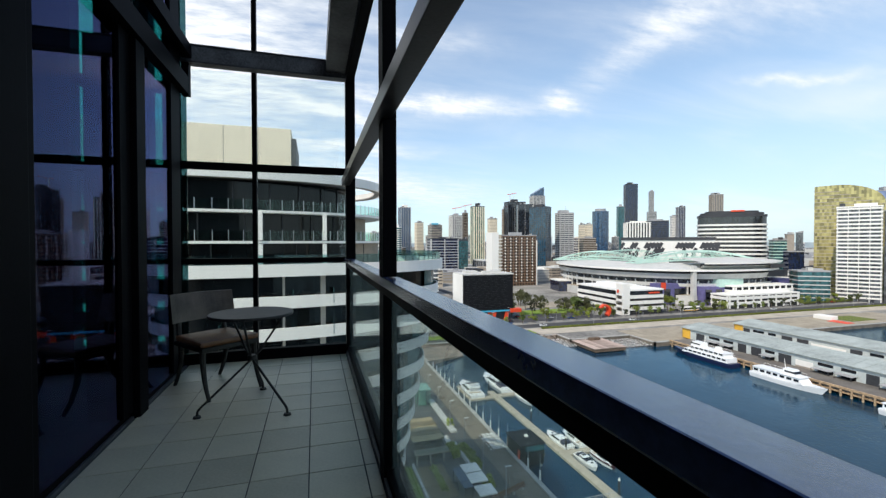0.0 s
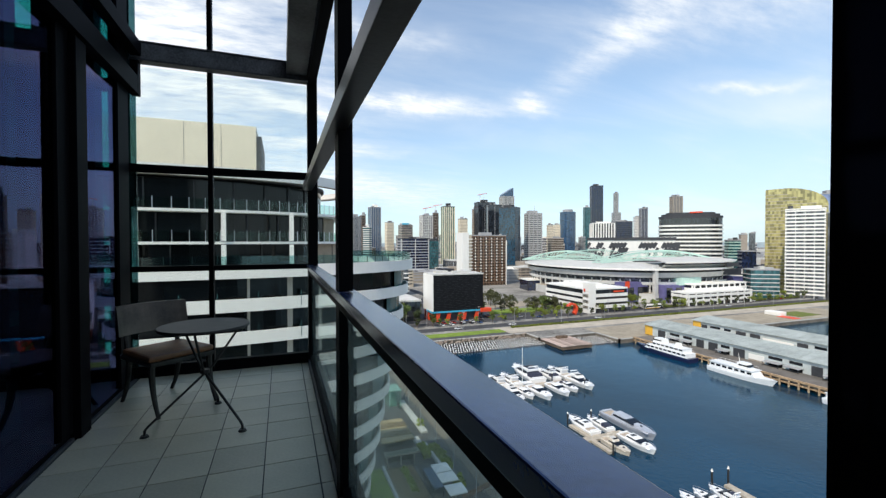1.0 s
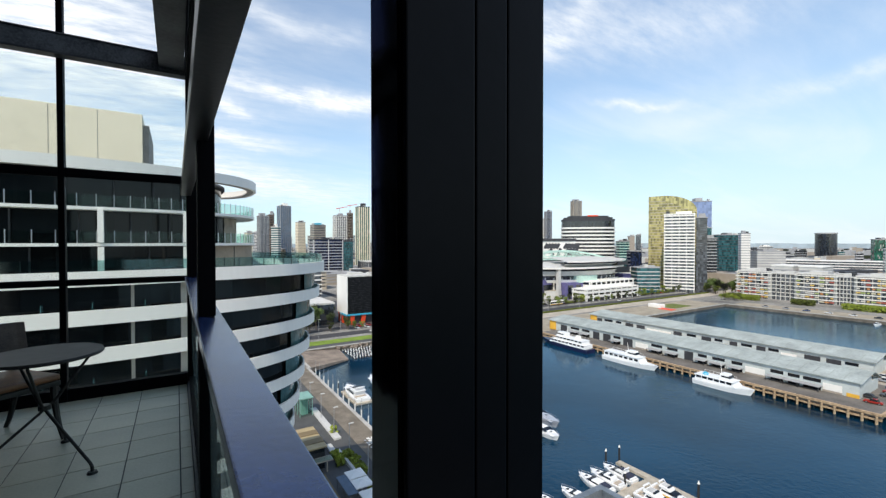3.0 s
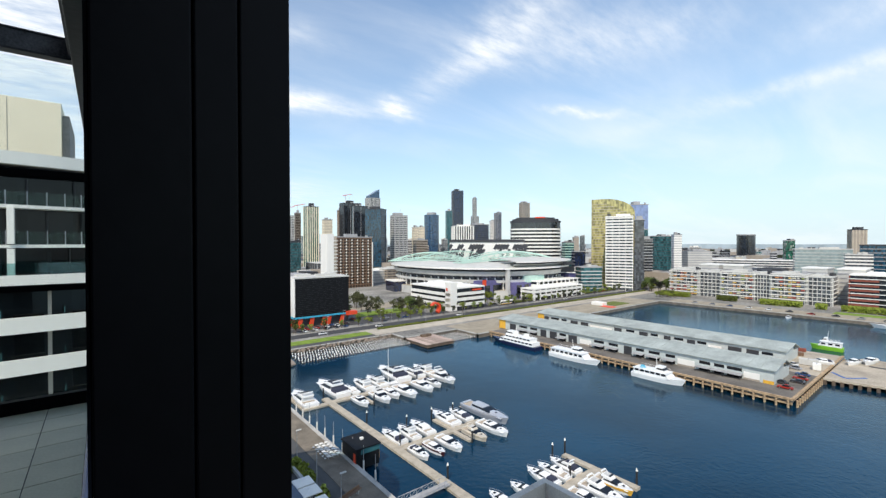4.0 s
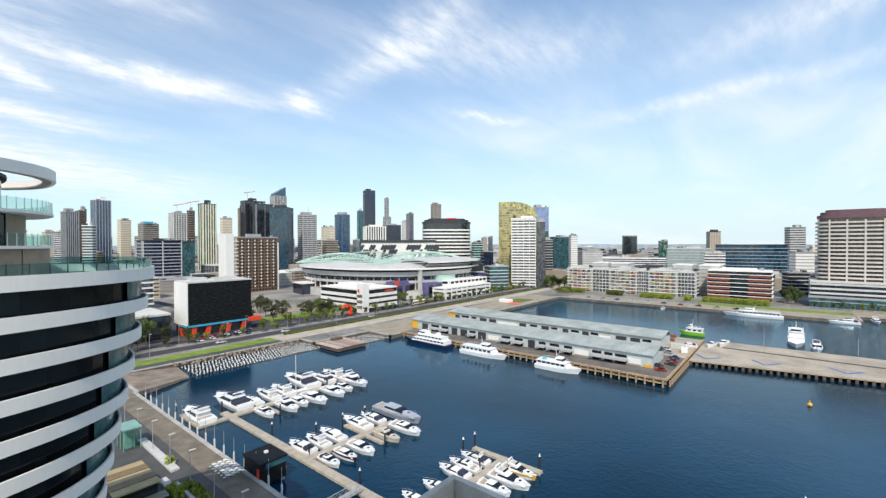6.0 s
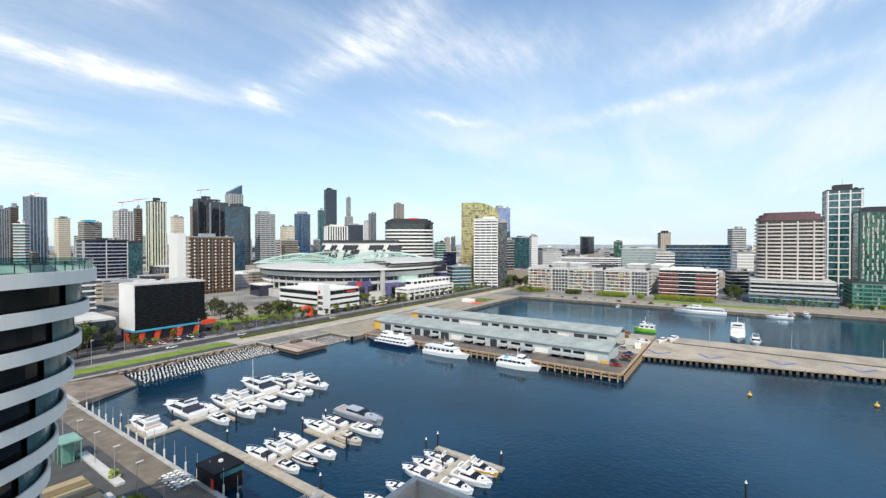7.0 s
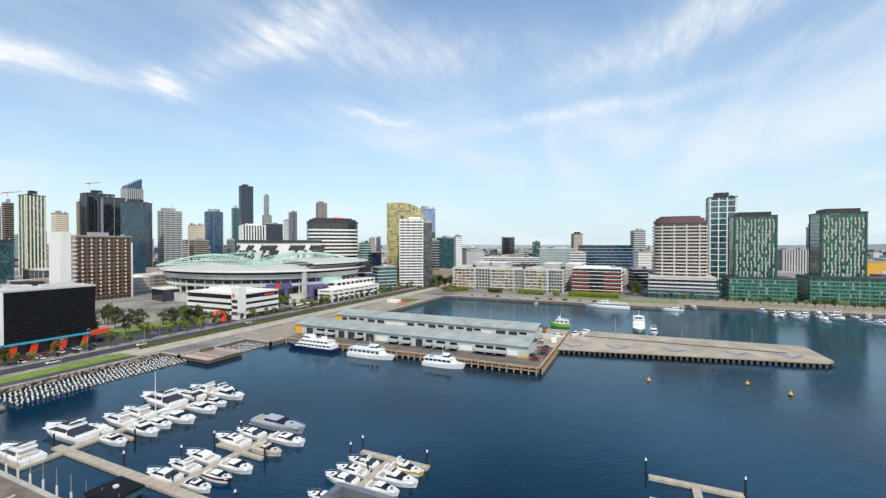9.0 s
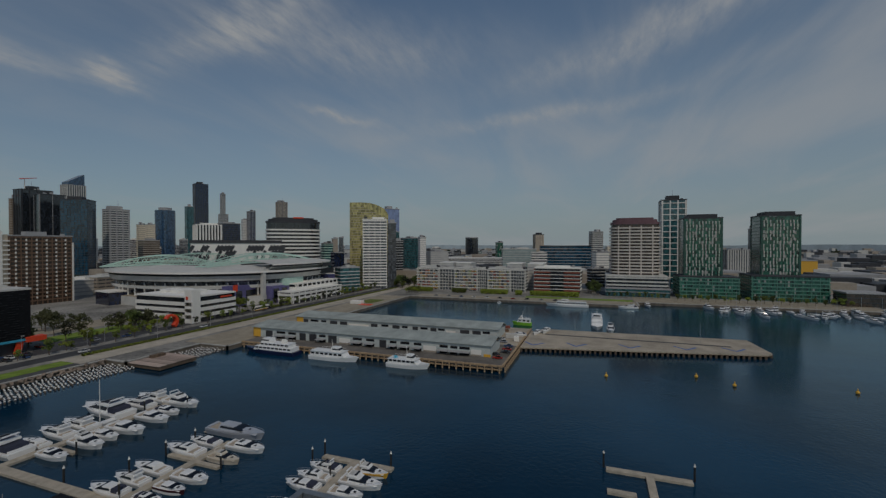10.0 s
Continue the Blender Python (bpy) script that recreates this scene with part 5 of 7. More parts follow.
walr = part("waling", boxbm(163.62, 163.95, 34, 163.9, 0.9, 1.4), PILETAN, pier)


def shed(x0, x1, y0, y1, seed):
    s = thing("wharf_shed", at(0, 0), "long pale blue wharf shed with a shallow metal roof", "shed", "wharf sheds")
    r = random.Random(seed)
    eave, ridge = 7.5, 9.2
    xm = x0 + 0.62 * (x1 - x0)
    part("wall", boxbm(x0, xm, y0, y1, 2.5, eave), SHEDWALL, s)
    part("wall", boxbm(xm + 0.01, x1, y0, y1, 2.5, 6.1), SHEDWALL, s)
    gab = bmesh.new()
    prism(gab, [(0, 0), (xm - x0, 0), (xm - x0, ridge - eave - 0.3)], 0, y1 - y0)
    part("gable", gab, SHEDWALL, s, m=Matrix.Translation((x0, y1, eave)) @ Matrix.Rotation(radians(90), 4, "X"))
    bm = bmesh.new()
    o = 0.8
    ring = [(x0 - o, eave), (xm, ridge), (x1 + o, 6.3), (x1 + o, 6.05), (xm, ridge - 0.25), (x0 - o, eave - 0.25)]
    fa, fb = [bm.verts.new((x, y0 - o, z)) for x, z in ring], [bm.verts.new((x, y1 + o, z)) for x, z in ring]
    bm.faces.new(fa), bm.faces.new(fb[::-1])
    for i in range(6):
        j = (i + 1) % 6
        bm.faces.new((fa[j], fa[i], fb[i], fb[j]))
    part("roof", bm, ROOFBLUE, s, "pale metal roof")
    n = int((y1 - y0) / 0.95)
    for i in range(0, n, 4):
        y = y0 + (y1 - y0) * i / n
        part("roof_seam", ROOFSEAM, None, s, m=Matrix.Translation((x0 - o, y, eave + 0.02)) @ Matrix.Rotation(-math.atan2(ridge - eave, xm - x0 + o), 4, "Y"))
    y = y0 + 4
    while y < y1 - 6:
        w = r.uniform(3.2, 5.5)
        kind = r.random()
        if kind < 0.42:
            part("door", boxbm(x0 - 0.12, x0 - 0.01, y, y + w * 0.9, 2.5, 6.0), PAINT["dark"], s, "dark roller door")
        elif kind < 0.62:
            part("panel", boxbm(x0 - 0.1, x0 - 0.01, y, y + w + 1, 3.1, 5.2), WHITE, s, "white panel")
            part("base_panel", boxbm(x0 - 0.12, x0 - 0.01, y, y + w + 1, 2.5, 3.1), PAINT["tan"], s)
        else:
            part("window", boxbm(x0 - 0.1, x0 - 0.01, y, y + w, 4.9, 6.0), SMOKED, s, "dark window strip")
            part("shopfront", boxbm(x0 - 0.1, x0 - 0.01, y, y + w, 2.5, 4.0), SMOKED, s, "dark shopfront")
            part("awning", boxbm(x0 - 3.2, x0 - 0.12, y - 0.5, y + w + 0.5, 4.05, 4.2), PAINT["grey"], s, "grey flat awning")
            for yy in (y - 0.3, y + w + 0.3):
                part("awning_post", boxbm(x0 - 3.1, x0 - 2.95, yy, yy + 0.12, 2.5, 4.05), PAINT["dark"], s)
        y += w + r.uniform(0.8, 2.6)
    part("end_panel", boxbm(x0 - 0.15, x0 + 3.5, y1 + 0.01, y1 + 0.2, 2.5, 7.1), YELLOW, s, "yellow end panel")
    part("end_panel", boxbm(x0 - 0.15, x0 - 0.01, y1 - 4.5, y1 + 0.2, 2.5, 7.1), YELLOW, s, "yellow corner panel")
    part("end_panel", boxbm(x0 - 0.15, x0 - 0.01, y0, y0 + 3, 2.5, 3.6), YELLOW, s)
    return s


SLOPE = math.hypot(12.2, 1.7)
ROOFSEAM = meshof("roof_seam", boxbm(0, SLOPE - 0.2, -0.05, 0.05, 0, 0.06), ROOFBLUE)
shed(176, 194.4, 41.5, 168, 3)
shed(210.2, 228.6, 46, 168, 8)

pier2 = thing("concrete_pier", at(0, 0), "flat pale concrete pier with slanted tip", "pier", kind="structure")
bm = bmesh.new()
prism(bm, [(200.5, 33.1), (221.6, -70.5), (225, -73.5), (252, -71.5), (247, 28), (236, 33.1)], 1.3, 2.1)
part("deck", bm, DECK, pier2, "pale worn concrete deck")
for i in range(48):
    f = i / 47
    part("fender_pile", meshof("fender_pile", boxbm(-0.5, 0.5, -0.45, 0.45, -2, 1.5), TIMBER) if i == 0 else bpy.data.meshes["fender_pile"], None, pier2, m=at(200.4 + 21.0 * f, 32.6 - 102.6 * f))
for i in range(12):
    part("fender_pile", bpy.data.meshes["fender_pile"], None, pier2, m=at(225.8 + 2.3 * i, -73.4 + 0.16 * i))
BLUEP = material("blue_deck_paint", (0.06, 0.14, 0.36), 0.7, 0, 0.2, 2)
for y in (28, 8.5, -15.5, -39.5, -60):
    bm = bmesh.new()
    add_box(bm, 0, 7.6, -0.55, 0.55, 2.1, 2.13, 0, pose(0, 0, 0, 0, 0, 38))
    add_box(bm, 0, 7.6, -0.55, 0.55, 2.1, 2.135, 0, pose(0, 0, 0, 0, 0, -38))
    part("deck_marking", bm, BLUEP, pier2, "blue painted chevron", m=at(205.0 + 0.205 * (33 - y), y))
part("deck_strip", boxbm(232, 233.6, -60, 25, 2.1, 2.25), PAVING, pier2)


def pole(x, y, z, h, name="street_lamp", label="slim grey street lamp", arm=0.8):
    p = thing(name, at(x, y, z), label, "lamp", "street lamps")
    part("pole", POLEM[h], None, p)
    if arm:
        part("lamp_head", LAMPM, None, p, "pale lamp head", m=at(0, 0, h - 0.15))
    return p


POLEM = {h: meshof("pole", rodbm((0, 0, 0), (0, 0, h), 0.09, 0.05, 6), PAINT["grey"]) for h in (4.0, 7.0, 10.0)}
LAMPM = meshof("lamp_head", boxbm(-0.2, 1.0, -0.2, 0.2, 0, 0.16, 0.03), PAINT["pale"])
for i in range(10):
    pole(33.4, 48.2 + 11.2 * i, QUAY, 7.0)
for i in range(17):
    b = thing("mooring_pole", at(44.6, 78 + 5.2 * i, -1), "pale slim mooring light pole standing in the water", "pole", "mooring poles")
    part("shaft", POLEM[7.0], None, b)
    part("sleeve", meshof("sleeve", rodbm((0, 0, 0), (0, 0, 3.6), 0.22, 0.2, 8), WHITE) if i == 0 else bpy.data.meshes["sleeve"], None, b)
for i in range(40):
    pole(60 + 16 * i, 226 if i % 2 else 211.6, QUAY, 10.0)
for y in (10, -20, -48):
    pole(236, y, 2.1, 10.0, arm=0)

# ramp beside the quay, timber decks, capped piles
bm = bmesh.new()
prism(bm, [(44, 165.5), (62, 174), (64, 192.6), (44, 192.6)], 0.2, QUAY)
for v in bm.verts:
    if v.co.z > 1 and v.co.x > 60:
        v.co.z = 0.8
tagged(part("boat_ramp", bm, STAINED, None, "sloping stained concrete ramp"), category="ramp", kind="structure")
pl = thing("timber_landing", at(0, 0), "red-brown timber landing on piles", "deck", kind="structure")
for i in range(20):
    part("plank", box_me("plank", 0.82, 18, 0.25, material("red_timber", (0.42, 0.32, 0.26), 0.8, 0, 0.3, 1.0, 0.2, rnd=0.3) if i == 0 else bpy.data.materials["red_timber"]), None, pl, m=at(120.5 + 0.86 * i, 171, 1.75))
part("plinth", boxbm(128, 134, 176.5, 178.5, 1.9, 3.2, 0.1), TIMBER, pl)
part("skirt", boxbm(120.6, 137.0, 162.2, 179.9, 0.3, 1.6), TIMBER, pl, "dark timber skirt")
cap_me = meshof("cap", rodbm((0, 0, 2.3), (0, 0, 2.75), 0.36, 0.26, 7), WHITE)
body_me = meshof("pile_body", rodbm((0, 0, -1.5), (0, 0, 2.3), 0.30, 0.30, 7), TIMBER)


def pile_field(x0, x1, y0, y1, nx, ny, label, skip=0):
    f = thing("capped_piles", at(0, 0), label, "piles", kind="stuff")
    r = random.Random(nx)
    b1, b2 = bmesh.new(), bmesh.new()
    for i in range(nx):
        for j in range(ny):
            x, y = x0 + (x1 - x0) * i / (nx - 1) + r.uniform(-0.2, 0.2) + (j % 2) * 0.6, y0 + (y1 - y0) * j / (ny - 1) + r.uniform(-0.25, 0.25)
            h = r.uniform(0.35, 0.75)
            add_rod(b1, (x, y, -1.5), (x, y, h), 0.26, 0.26, 6)
            add_rod(b2, (x, y, h + 0.005), (x, y, h + 0.32), 0.30, 0.21, 7)
    part("pile_bodies", b1, TIMBER, f, kind="stuff")
    part("white_caps", b2, WHITE, f, kind="stuff")


pile_field(65, 119, 175.0, 190.5, 42, 9, "rows of dark piles with white caps along the shore")
pile_field(138, 158, 166, 180, 13, 9, "block of white-capped piles by the pier")
pile_field(262, 300, 166, 180, 18, 7, "white-capped bollards on the esplanade")
rocks = bmesh.new()
rr = random.Random(2)
for i in range(420):
    x, y, s = rr.uniform(63, 120), rr.uniform(190.2, 193.2), rr.uniform(0.35, 0.8)
    q = bmesh.ops.create_icosphere(rocks, subdivisions=1, radius=s)["verts"] if i < 160 else None
    if q:
        for v in q:
            v.co = Vector((x + v.co.x * rr.uniform(0.8, 1.3), y + v.co.y, 0.9 + (y - 190) * 0.35 + v.co.z * 0.7))
tagged(part("rocks", rocks, STAINED, None, "grey rock edge above the piles", kind="stuff"), category="rocks")

# ---------- marina ----------
mar = thing("marina_jetty", at(0, 0), "pale floating concrete jetties with fingers", "jetty", kind="structure")
for x0, x1, y0, y1 in ((54.5, 56.7, 40, 130), (46.5, 54.5, 124.2, 126.2), (46.5, 48.2, 126.2, 138), (56.7, 96, 124.6, 126.8), (56.7, 83, 85.4, 87.4), (72, 73.2, 79, 85.4), (72.5, 73.7, 87.4, 95),
                       (70, 84, 50.4, 52.4), (84, 85.6, 42, 60), (56.7, 70, 50.6, 52.2), (65.5, 66.5, 117, 124.6), (100.3, 102, -19.5, -2.5), (91.5, 93, -8, -2.5), (88, 100.3, -12, -10.4), (64, 65, 126.8, 133)):
    part("pontoon", boxbm(x0, x1, y0, y1, -0.3, 0.55, 0.04), JETTY, mar)
gang = thing("gangway", at(0, 0), "grey lattice gangway to the jetty", "gangway")
part("walkway", boxbm(43.5, 55, 66, 67.6, 1.0, 1.2), PAINT["grey"], gang)
for y in (66, 67.6):
    bm = bmesh.new()
    add_rod(bm, (43.5, y, 2.2), (55, y, 2.2), 0.06, n=5)
    for i in range(9):
        add_rod(bm, (43.5 + 1.43 * i, y, 1.2), (43.5 + 1.43 * i, y, 2.2), 0.05, n=5)
        if i < 8:
            add_rod(bm, (43.5 + 1.43 * i, y, 1.2), (44.93 + 1.43 * i, y, 2.2), 0.04, n=4)
    part("railing", bm, PAINT["grey"], gang)
pb, pc = meshof("pile_shaft", rodbm((0, 0, -2), (0, 0, 3.2), 0.21, 0.21, 10), BLACKPILE), meshof("pile_cap", rodbm((0, 0, 3.2), (0, 0, 3.8), 0.25, 0.05, 10), WHITE)
for x, y in ((80, 95), (64.4, 95.9), (72.8, 95.8), (57.2, 105), (57, 69.2), (81.9, 61), (77.3, 53), (86, 43), (96.6, 118), (57.2, 88), (72.5, 78.4), (66, 116.5), (86, 60.5), (102.4, -2), (102.4, -20), (56, 132), (90, 127.4), (46, 139)):
    q = thing("mooring_pile", at(x, y), "black mooring pile with a white cone cap", "pile", "mooring piles")
    part("shaft", pb, None, q), part("cap", pc, None, q, "white cone cap")


def hull_bm(L, B, H, flare=0.82):
    bm = bmesh.new()
    rows = []
    n = 12
    for i in range(n + 1):
        t = i / n
        b = B / 2 * (0.92 + 0.08 * min(1, t * 4)) * (1 - max(0, (t - 0.42) / 0.58) ** 2.6)
        b = max(b, 0.03)
        z = H * (0.82 + 0.24 * t ** 2)
        y = -L / 2 + L * t
        yl = -L / 2 + (L * 0.92) * t
        rows.append([bm.verts.new(p) for p in ((-b, y, z), (-b * 1.0, y - (y - yl) * 0.3, z * 0.72), (-b * flare, yl, 0.05), (-b * flare * 0.8, yl, -0.35), (b * flare * 0.8, yl, -0.35), (b * flare, yl, 0.05), (b * 1.0, y - (y - yl) * 0.3, z * 0.72), (b, y, z))])
    for p, q in zip(rows, rows[1:]):
        for k in range(7):
            bm.faces.new((p[k], p[k + 1], q[k + 1], q[k]))
        bm.faces.new((p[7], p[0], q[0], q[7]))
    bm.faces.new(rows[0][::-1]), bm.faces.new(rows[-1])
    bmesh.ops.recalc_face_normals(bm, faces=bm.faces)
    return bm


def wedge(bm, x, y0, y1, z0, z1, rake0=0.3, rake1=0.8, inset=0.15):
    """Cabin shape: box with raked ends and sides that lean in."""
    lo = [(-x, y0, z0), (x, y0, z0), (x, y1, z0), (-x, y1, z0)]
    hi = [(-x + inset, y0 + rake0, z1), (x - inset, y0 + rake0, z1), (x - inset, y1 - rake1, z1), (-x + inset, y1 - rake1, z1)]
    v = [bm.verts.new(p) for p in lo + hi]
    fs = [bm.faces.new([v[i] for i in q]) for q in ((3, 2, 1, 0), (4, 5, 6, 7), (0, 1, 5, 4), (1, 2, 6, 5), (2, 3, 7, 6), (3, 0, 4, 7))]
    bmesh.ops.bevel(bm, geom=list({e for f in fs for e in f.edges}), offset=0.10, segments=2, affect="EDGES")


def wedgebm(*a, **k):
    bm = bmesh.new()
    wedge(bm, *a, **k)
    return bm


def yacht(L, B, label, hullmat=GELCOAT, fly=True, canvas=False, topmat=GELCOAT, seed=0):
    """A motor yacht, bow along +y, waterline at z = 0."""
    rv = random.Random(seed)
    H = 0.085 * L + 0.52
    y = thing("motor_yacht", at(0, 0, 0), label, "boat", "moored yachts")
    part("hull", hull_bm(L, B, H), hullmat, y)
    zd = H * 0.82
    if hullmat is not topmat:
        part("deck", hull_bm(L * 0.985, B * 0.97, H * 1.03, 0.95), topmat, y)
    part("cockpit_sole", boxbm(-B * 0.36, B * 0.36, -L * 0.46, -L * 0.28, zd, zd + 0.05), TEAK, y, "cockpit floor")
    part("cockpit_seat", boxbm(-B * 0.36, B * 0.36, -L * 0.475, -L * 0.43, zd, zd + 0.4, 0.06), topmat, y)
    part("swim_platform", boxbm(-B * 0.42, B * 0.42, -L * 0.54, -L * 0.49, 0.25, 0.4, 0.04), TEAK, y)
    c0, c1 = -L * rv.uniform(0.24, 0.30), L * rv.uniform(0.16, 0.22)
    ch = zd + H * rv.uniform(0.62, 0.78)
    part("foredeck", wedgebm(B * 0.35, -L * 0.02, L * 0.41, zd, zd + H * 0.34, 0.1, L * 0.20, B * 0.16), topmat, y)
    part("cabin", wedgebm(B * 0.41, c0, c1, zd, ch, 0.3, L * 0.20, B * 0.11), topmat, y)
    part("cabin_window", wedgebm(B * 0.402, c0 + L * 0.03, c1 - L * 0.015, zd + H * 0.26, ch - H * 0.10, 0.25, L * 0.125, B * 0.070), SMOKED, y, "smoked cabin windows")
    part("roof_hatch", boxbm(-B * 0.20, B * 0.20, c0 + L * 0.08, c0 + L * 0.17, ch - 0.02, ch + 0.04, 0.02), SMOKED if rv.random() < 0.3 else topmat, y, "flush sunroof")
    part("hatch", boxbm(-0.28, 0.28, L * 0.22, L * 0.22 + 0.5, zd + H * 0.31, zd + H * 0.36), SMOKED, y)
    if fly:
        f0, f1 = c0 - L * 0.03, c0 + L * 0.26
        part("flybridge", wedgebm(B * 0.36, f0, f1, ch - 0.02, ch + H * 0.34, 0.15, L * 0.08, 0.12), topmat, y)
        part("flybridge_well", boxbm(-B * 0.25, B * 0.25, f0 + L * 0.05, f1 - L * 0.10, ch + H * 0.30, ch + H * 0.36, 0.02), CUSHION if not canvas else CANVAS, y, "flybridge seating well")
        bm = bmesh.new()
        for s in (-1, 1):
            add_rod(bm, (s * B * 0.33, f0 + L * 0.06, ch + H * 0.28), (s * B * 0.27, f0 + L * 0.01, ch + H * 0.78), 0.07, n=5)
        add_box(bm, -B * 0.28, B * 0.28, f0 - L * 0.01, f0 + L * 0.03, ch + H * 0.74, ch + H * 0.82, 0.03)
        part("radar_arch", bm, topmat, y)
        part("windscreen", wedgebm(B * 0.28, f1 - L * 0.10, f1 - L * 0.04, ch + H * 0.32, ch + H * 0.48, 0.05, 0.15, 0.06), SMOKED, y)
    if canvas:
        part("cover", wedgebm(B * 0.37, -L * 0.44, -L * 0.20, zd, zd + H * 0.6, 0.5, 0.1, 0.2), CANVAS, y, "navy canvas cover")
    side = []
    for i in range(9):
        t = 0.52 + 0.475 * i / 8
        side.append((B / 2 * (1 - max(0, (t - 0.42) / 0.58) ** 2.6) * 0.95, -L / 2 + L * t * 0.995, H * (0.82 + 0.24 * t ** 2) + (0.42 if i else 0.0)))
    line = side + [(-px, py, pz) for px, py, pz in reversed(side)]
    bm = bmesh.new()
    pr = None
    for px, py, pz in line:
        cur = [bm.verts.new((px + dx, py, pz + dz)) for dx, dz in ((-0.022, -0.022), (0.022, -0.022), (0.022, 0.022), (-0.022, 0.022))]
        if pr:
            for q in range(4):
                bm.faces.new((pr[q], pr[(q + 1) % 4], cur[(q + 1) % 4], cur[q]))
        pr = cur
    part("bow_rail", bm, STAINLESS, y, "stainless bow rail")
    return y


def vessel(L, B, decks, label, hullmat, stripe=None, name="ferry", funnel=None, dh=2.1):
    """A ferry: hull, banks of windows on each deck, wheelhouse and mast."""
    y = thing(name, at(0, 0), label, "boat")
    H = 2.2
    part("hull", hull_bm(L, B, H, 0.9), hullmat, y)
    if stripe:
        part("bulwark", boxbm(-B * 0.502, B * 0.502, -L * 0.5, L * 0.1, H * 0.70, H * 0.79), stripe, y)
    z = H * 0.8
    for k in range(decks):
        y0, y1 = -L * (0.46 - 0.05 * k), L * (0.26 - 0.10 * k)
        part("deckhouse", wedgebm(B * (0.44 - 0.04 * k), y0, y1, z, z + dh, 0.2, 1.6, 0.12), GELCOAT, y, "white deckhouse")
        n = int((y1 - y0) / 2.2)
        wm = box_me("deck_window", B * (0.885 - 0.08 * k), 1.5, 0.8, SMOKED)
        for i in range(n):
            part("deck_window", wm, None, y, m=at(0, y0 + 1.4 + i * (y1 - y0 - 3.6) / max(1, n - 1), z + 0.85))
        z += dh + 0.05
        part("deck_edge", box_me("deck_edge", B * (0.94 - 0.08 * k), (y1 - y0) * 0.94, 0.16, GELCOAT), None, y, m=at(0, (y0 + y1) / 2 - 0.5, z - 0.06))
        bm = bmesh.new()
        for s in (-1, 1):
            add_rod(bm, (s * B * 0.42, y0 + 1, z + 0.95), (s * B * 0.42, y1 - 2, z + 0.95), 0.04, n=4)
            for i in range(8):
                yy = y0 + 1 + (y1 - y0 - 3) * i / 7
                add_rod(bm, (s * B * 0.42, yy, z), (s * B * 0.42, yy, z + 0.95), 0.035, n=4)
        part("railing", bm, WHITE, y)
    part("wheelhouse", wedgebm(B * 0.28, -L * 0.05, L * 0.14, z, z + 2.0, 0.2, 0.9, 0.15), GELCOAT, y)
    part("wheelhouse_window", wedgebm(B * 0.285, -L * 0.02, L * 0.138, z + 0.8, z + 1.5, 0.1, 0.5, 0.08), SMOKED, y)
    part("mast", rodbm((0, -L * 0.04, z + 1.9), (0, -L * 0.06, z + 5), 0.12, 0.06, 6), WHITE, y)
    if funnel:
        part("funnel", wedgebm(0.9, -L * 0.3, -L * 0.22, z, z + 1.8, 0.2, 0.2, 0.1), funnel, y)
    return y


YA = yacht(12.0, 3.8, "white flybridge motor yacht at a jetty")
YB = yacht(10.0, 3.2, "white sports cruiser with low cabin", fly=False, seed=3)
YC = yacht(8.0, 2.7, "small white cruiser with navy cover", fly=False, canvas=True, seed=5)
YD = yacht(15.0, 4.4, "large white flybridge yacht with dark well", canvas=True, seed=6)
MAROON = material("maroon_hull", (0.06, 0.015, 0.02), 0.3)
CREAMHULL, CREAMTOP = material("cream_hull", (0.55, 0.48, 0.38), 0.4), material("cream_top", (0.62, 0.56, 0.46), 0.4)
first = set()


def moor(src, x, y, head):
    """head: degrees the bow turns from +y, counter-clockwise."""
    if src.name not in first:
        first.add(src.name)
        src.matrix_basis = at(x, y, 0, head)
        return src
    return copy_thing(src, at(x, y, 0, head))


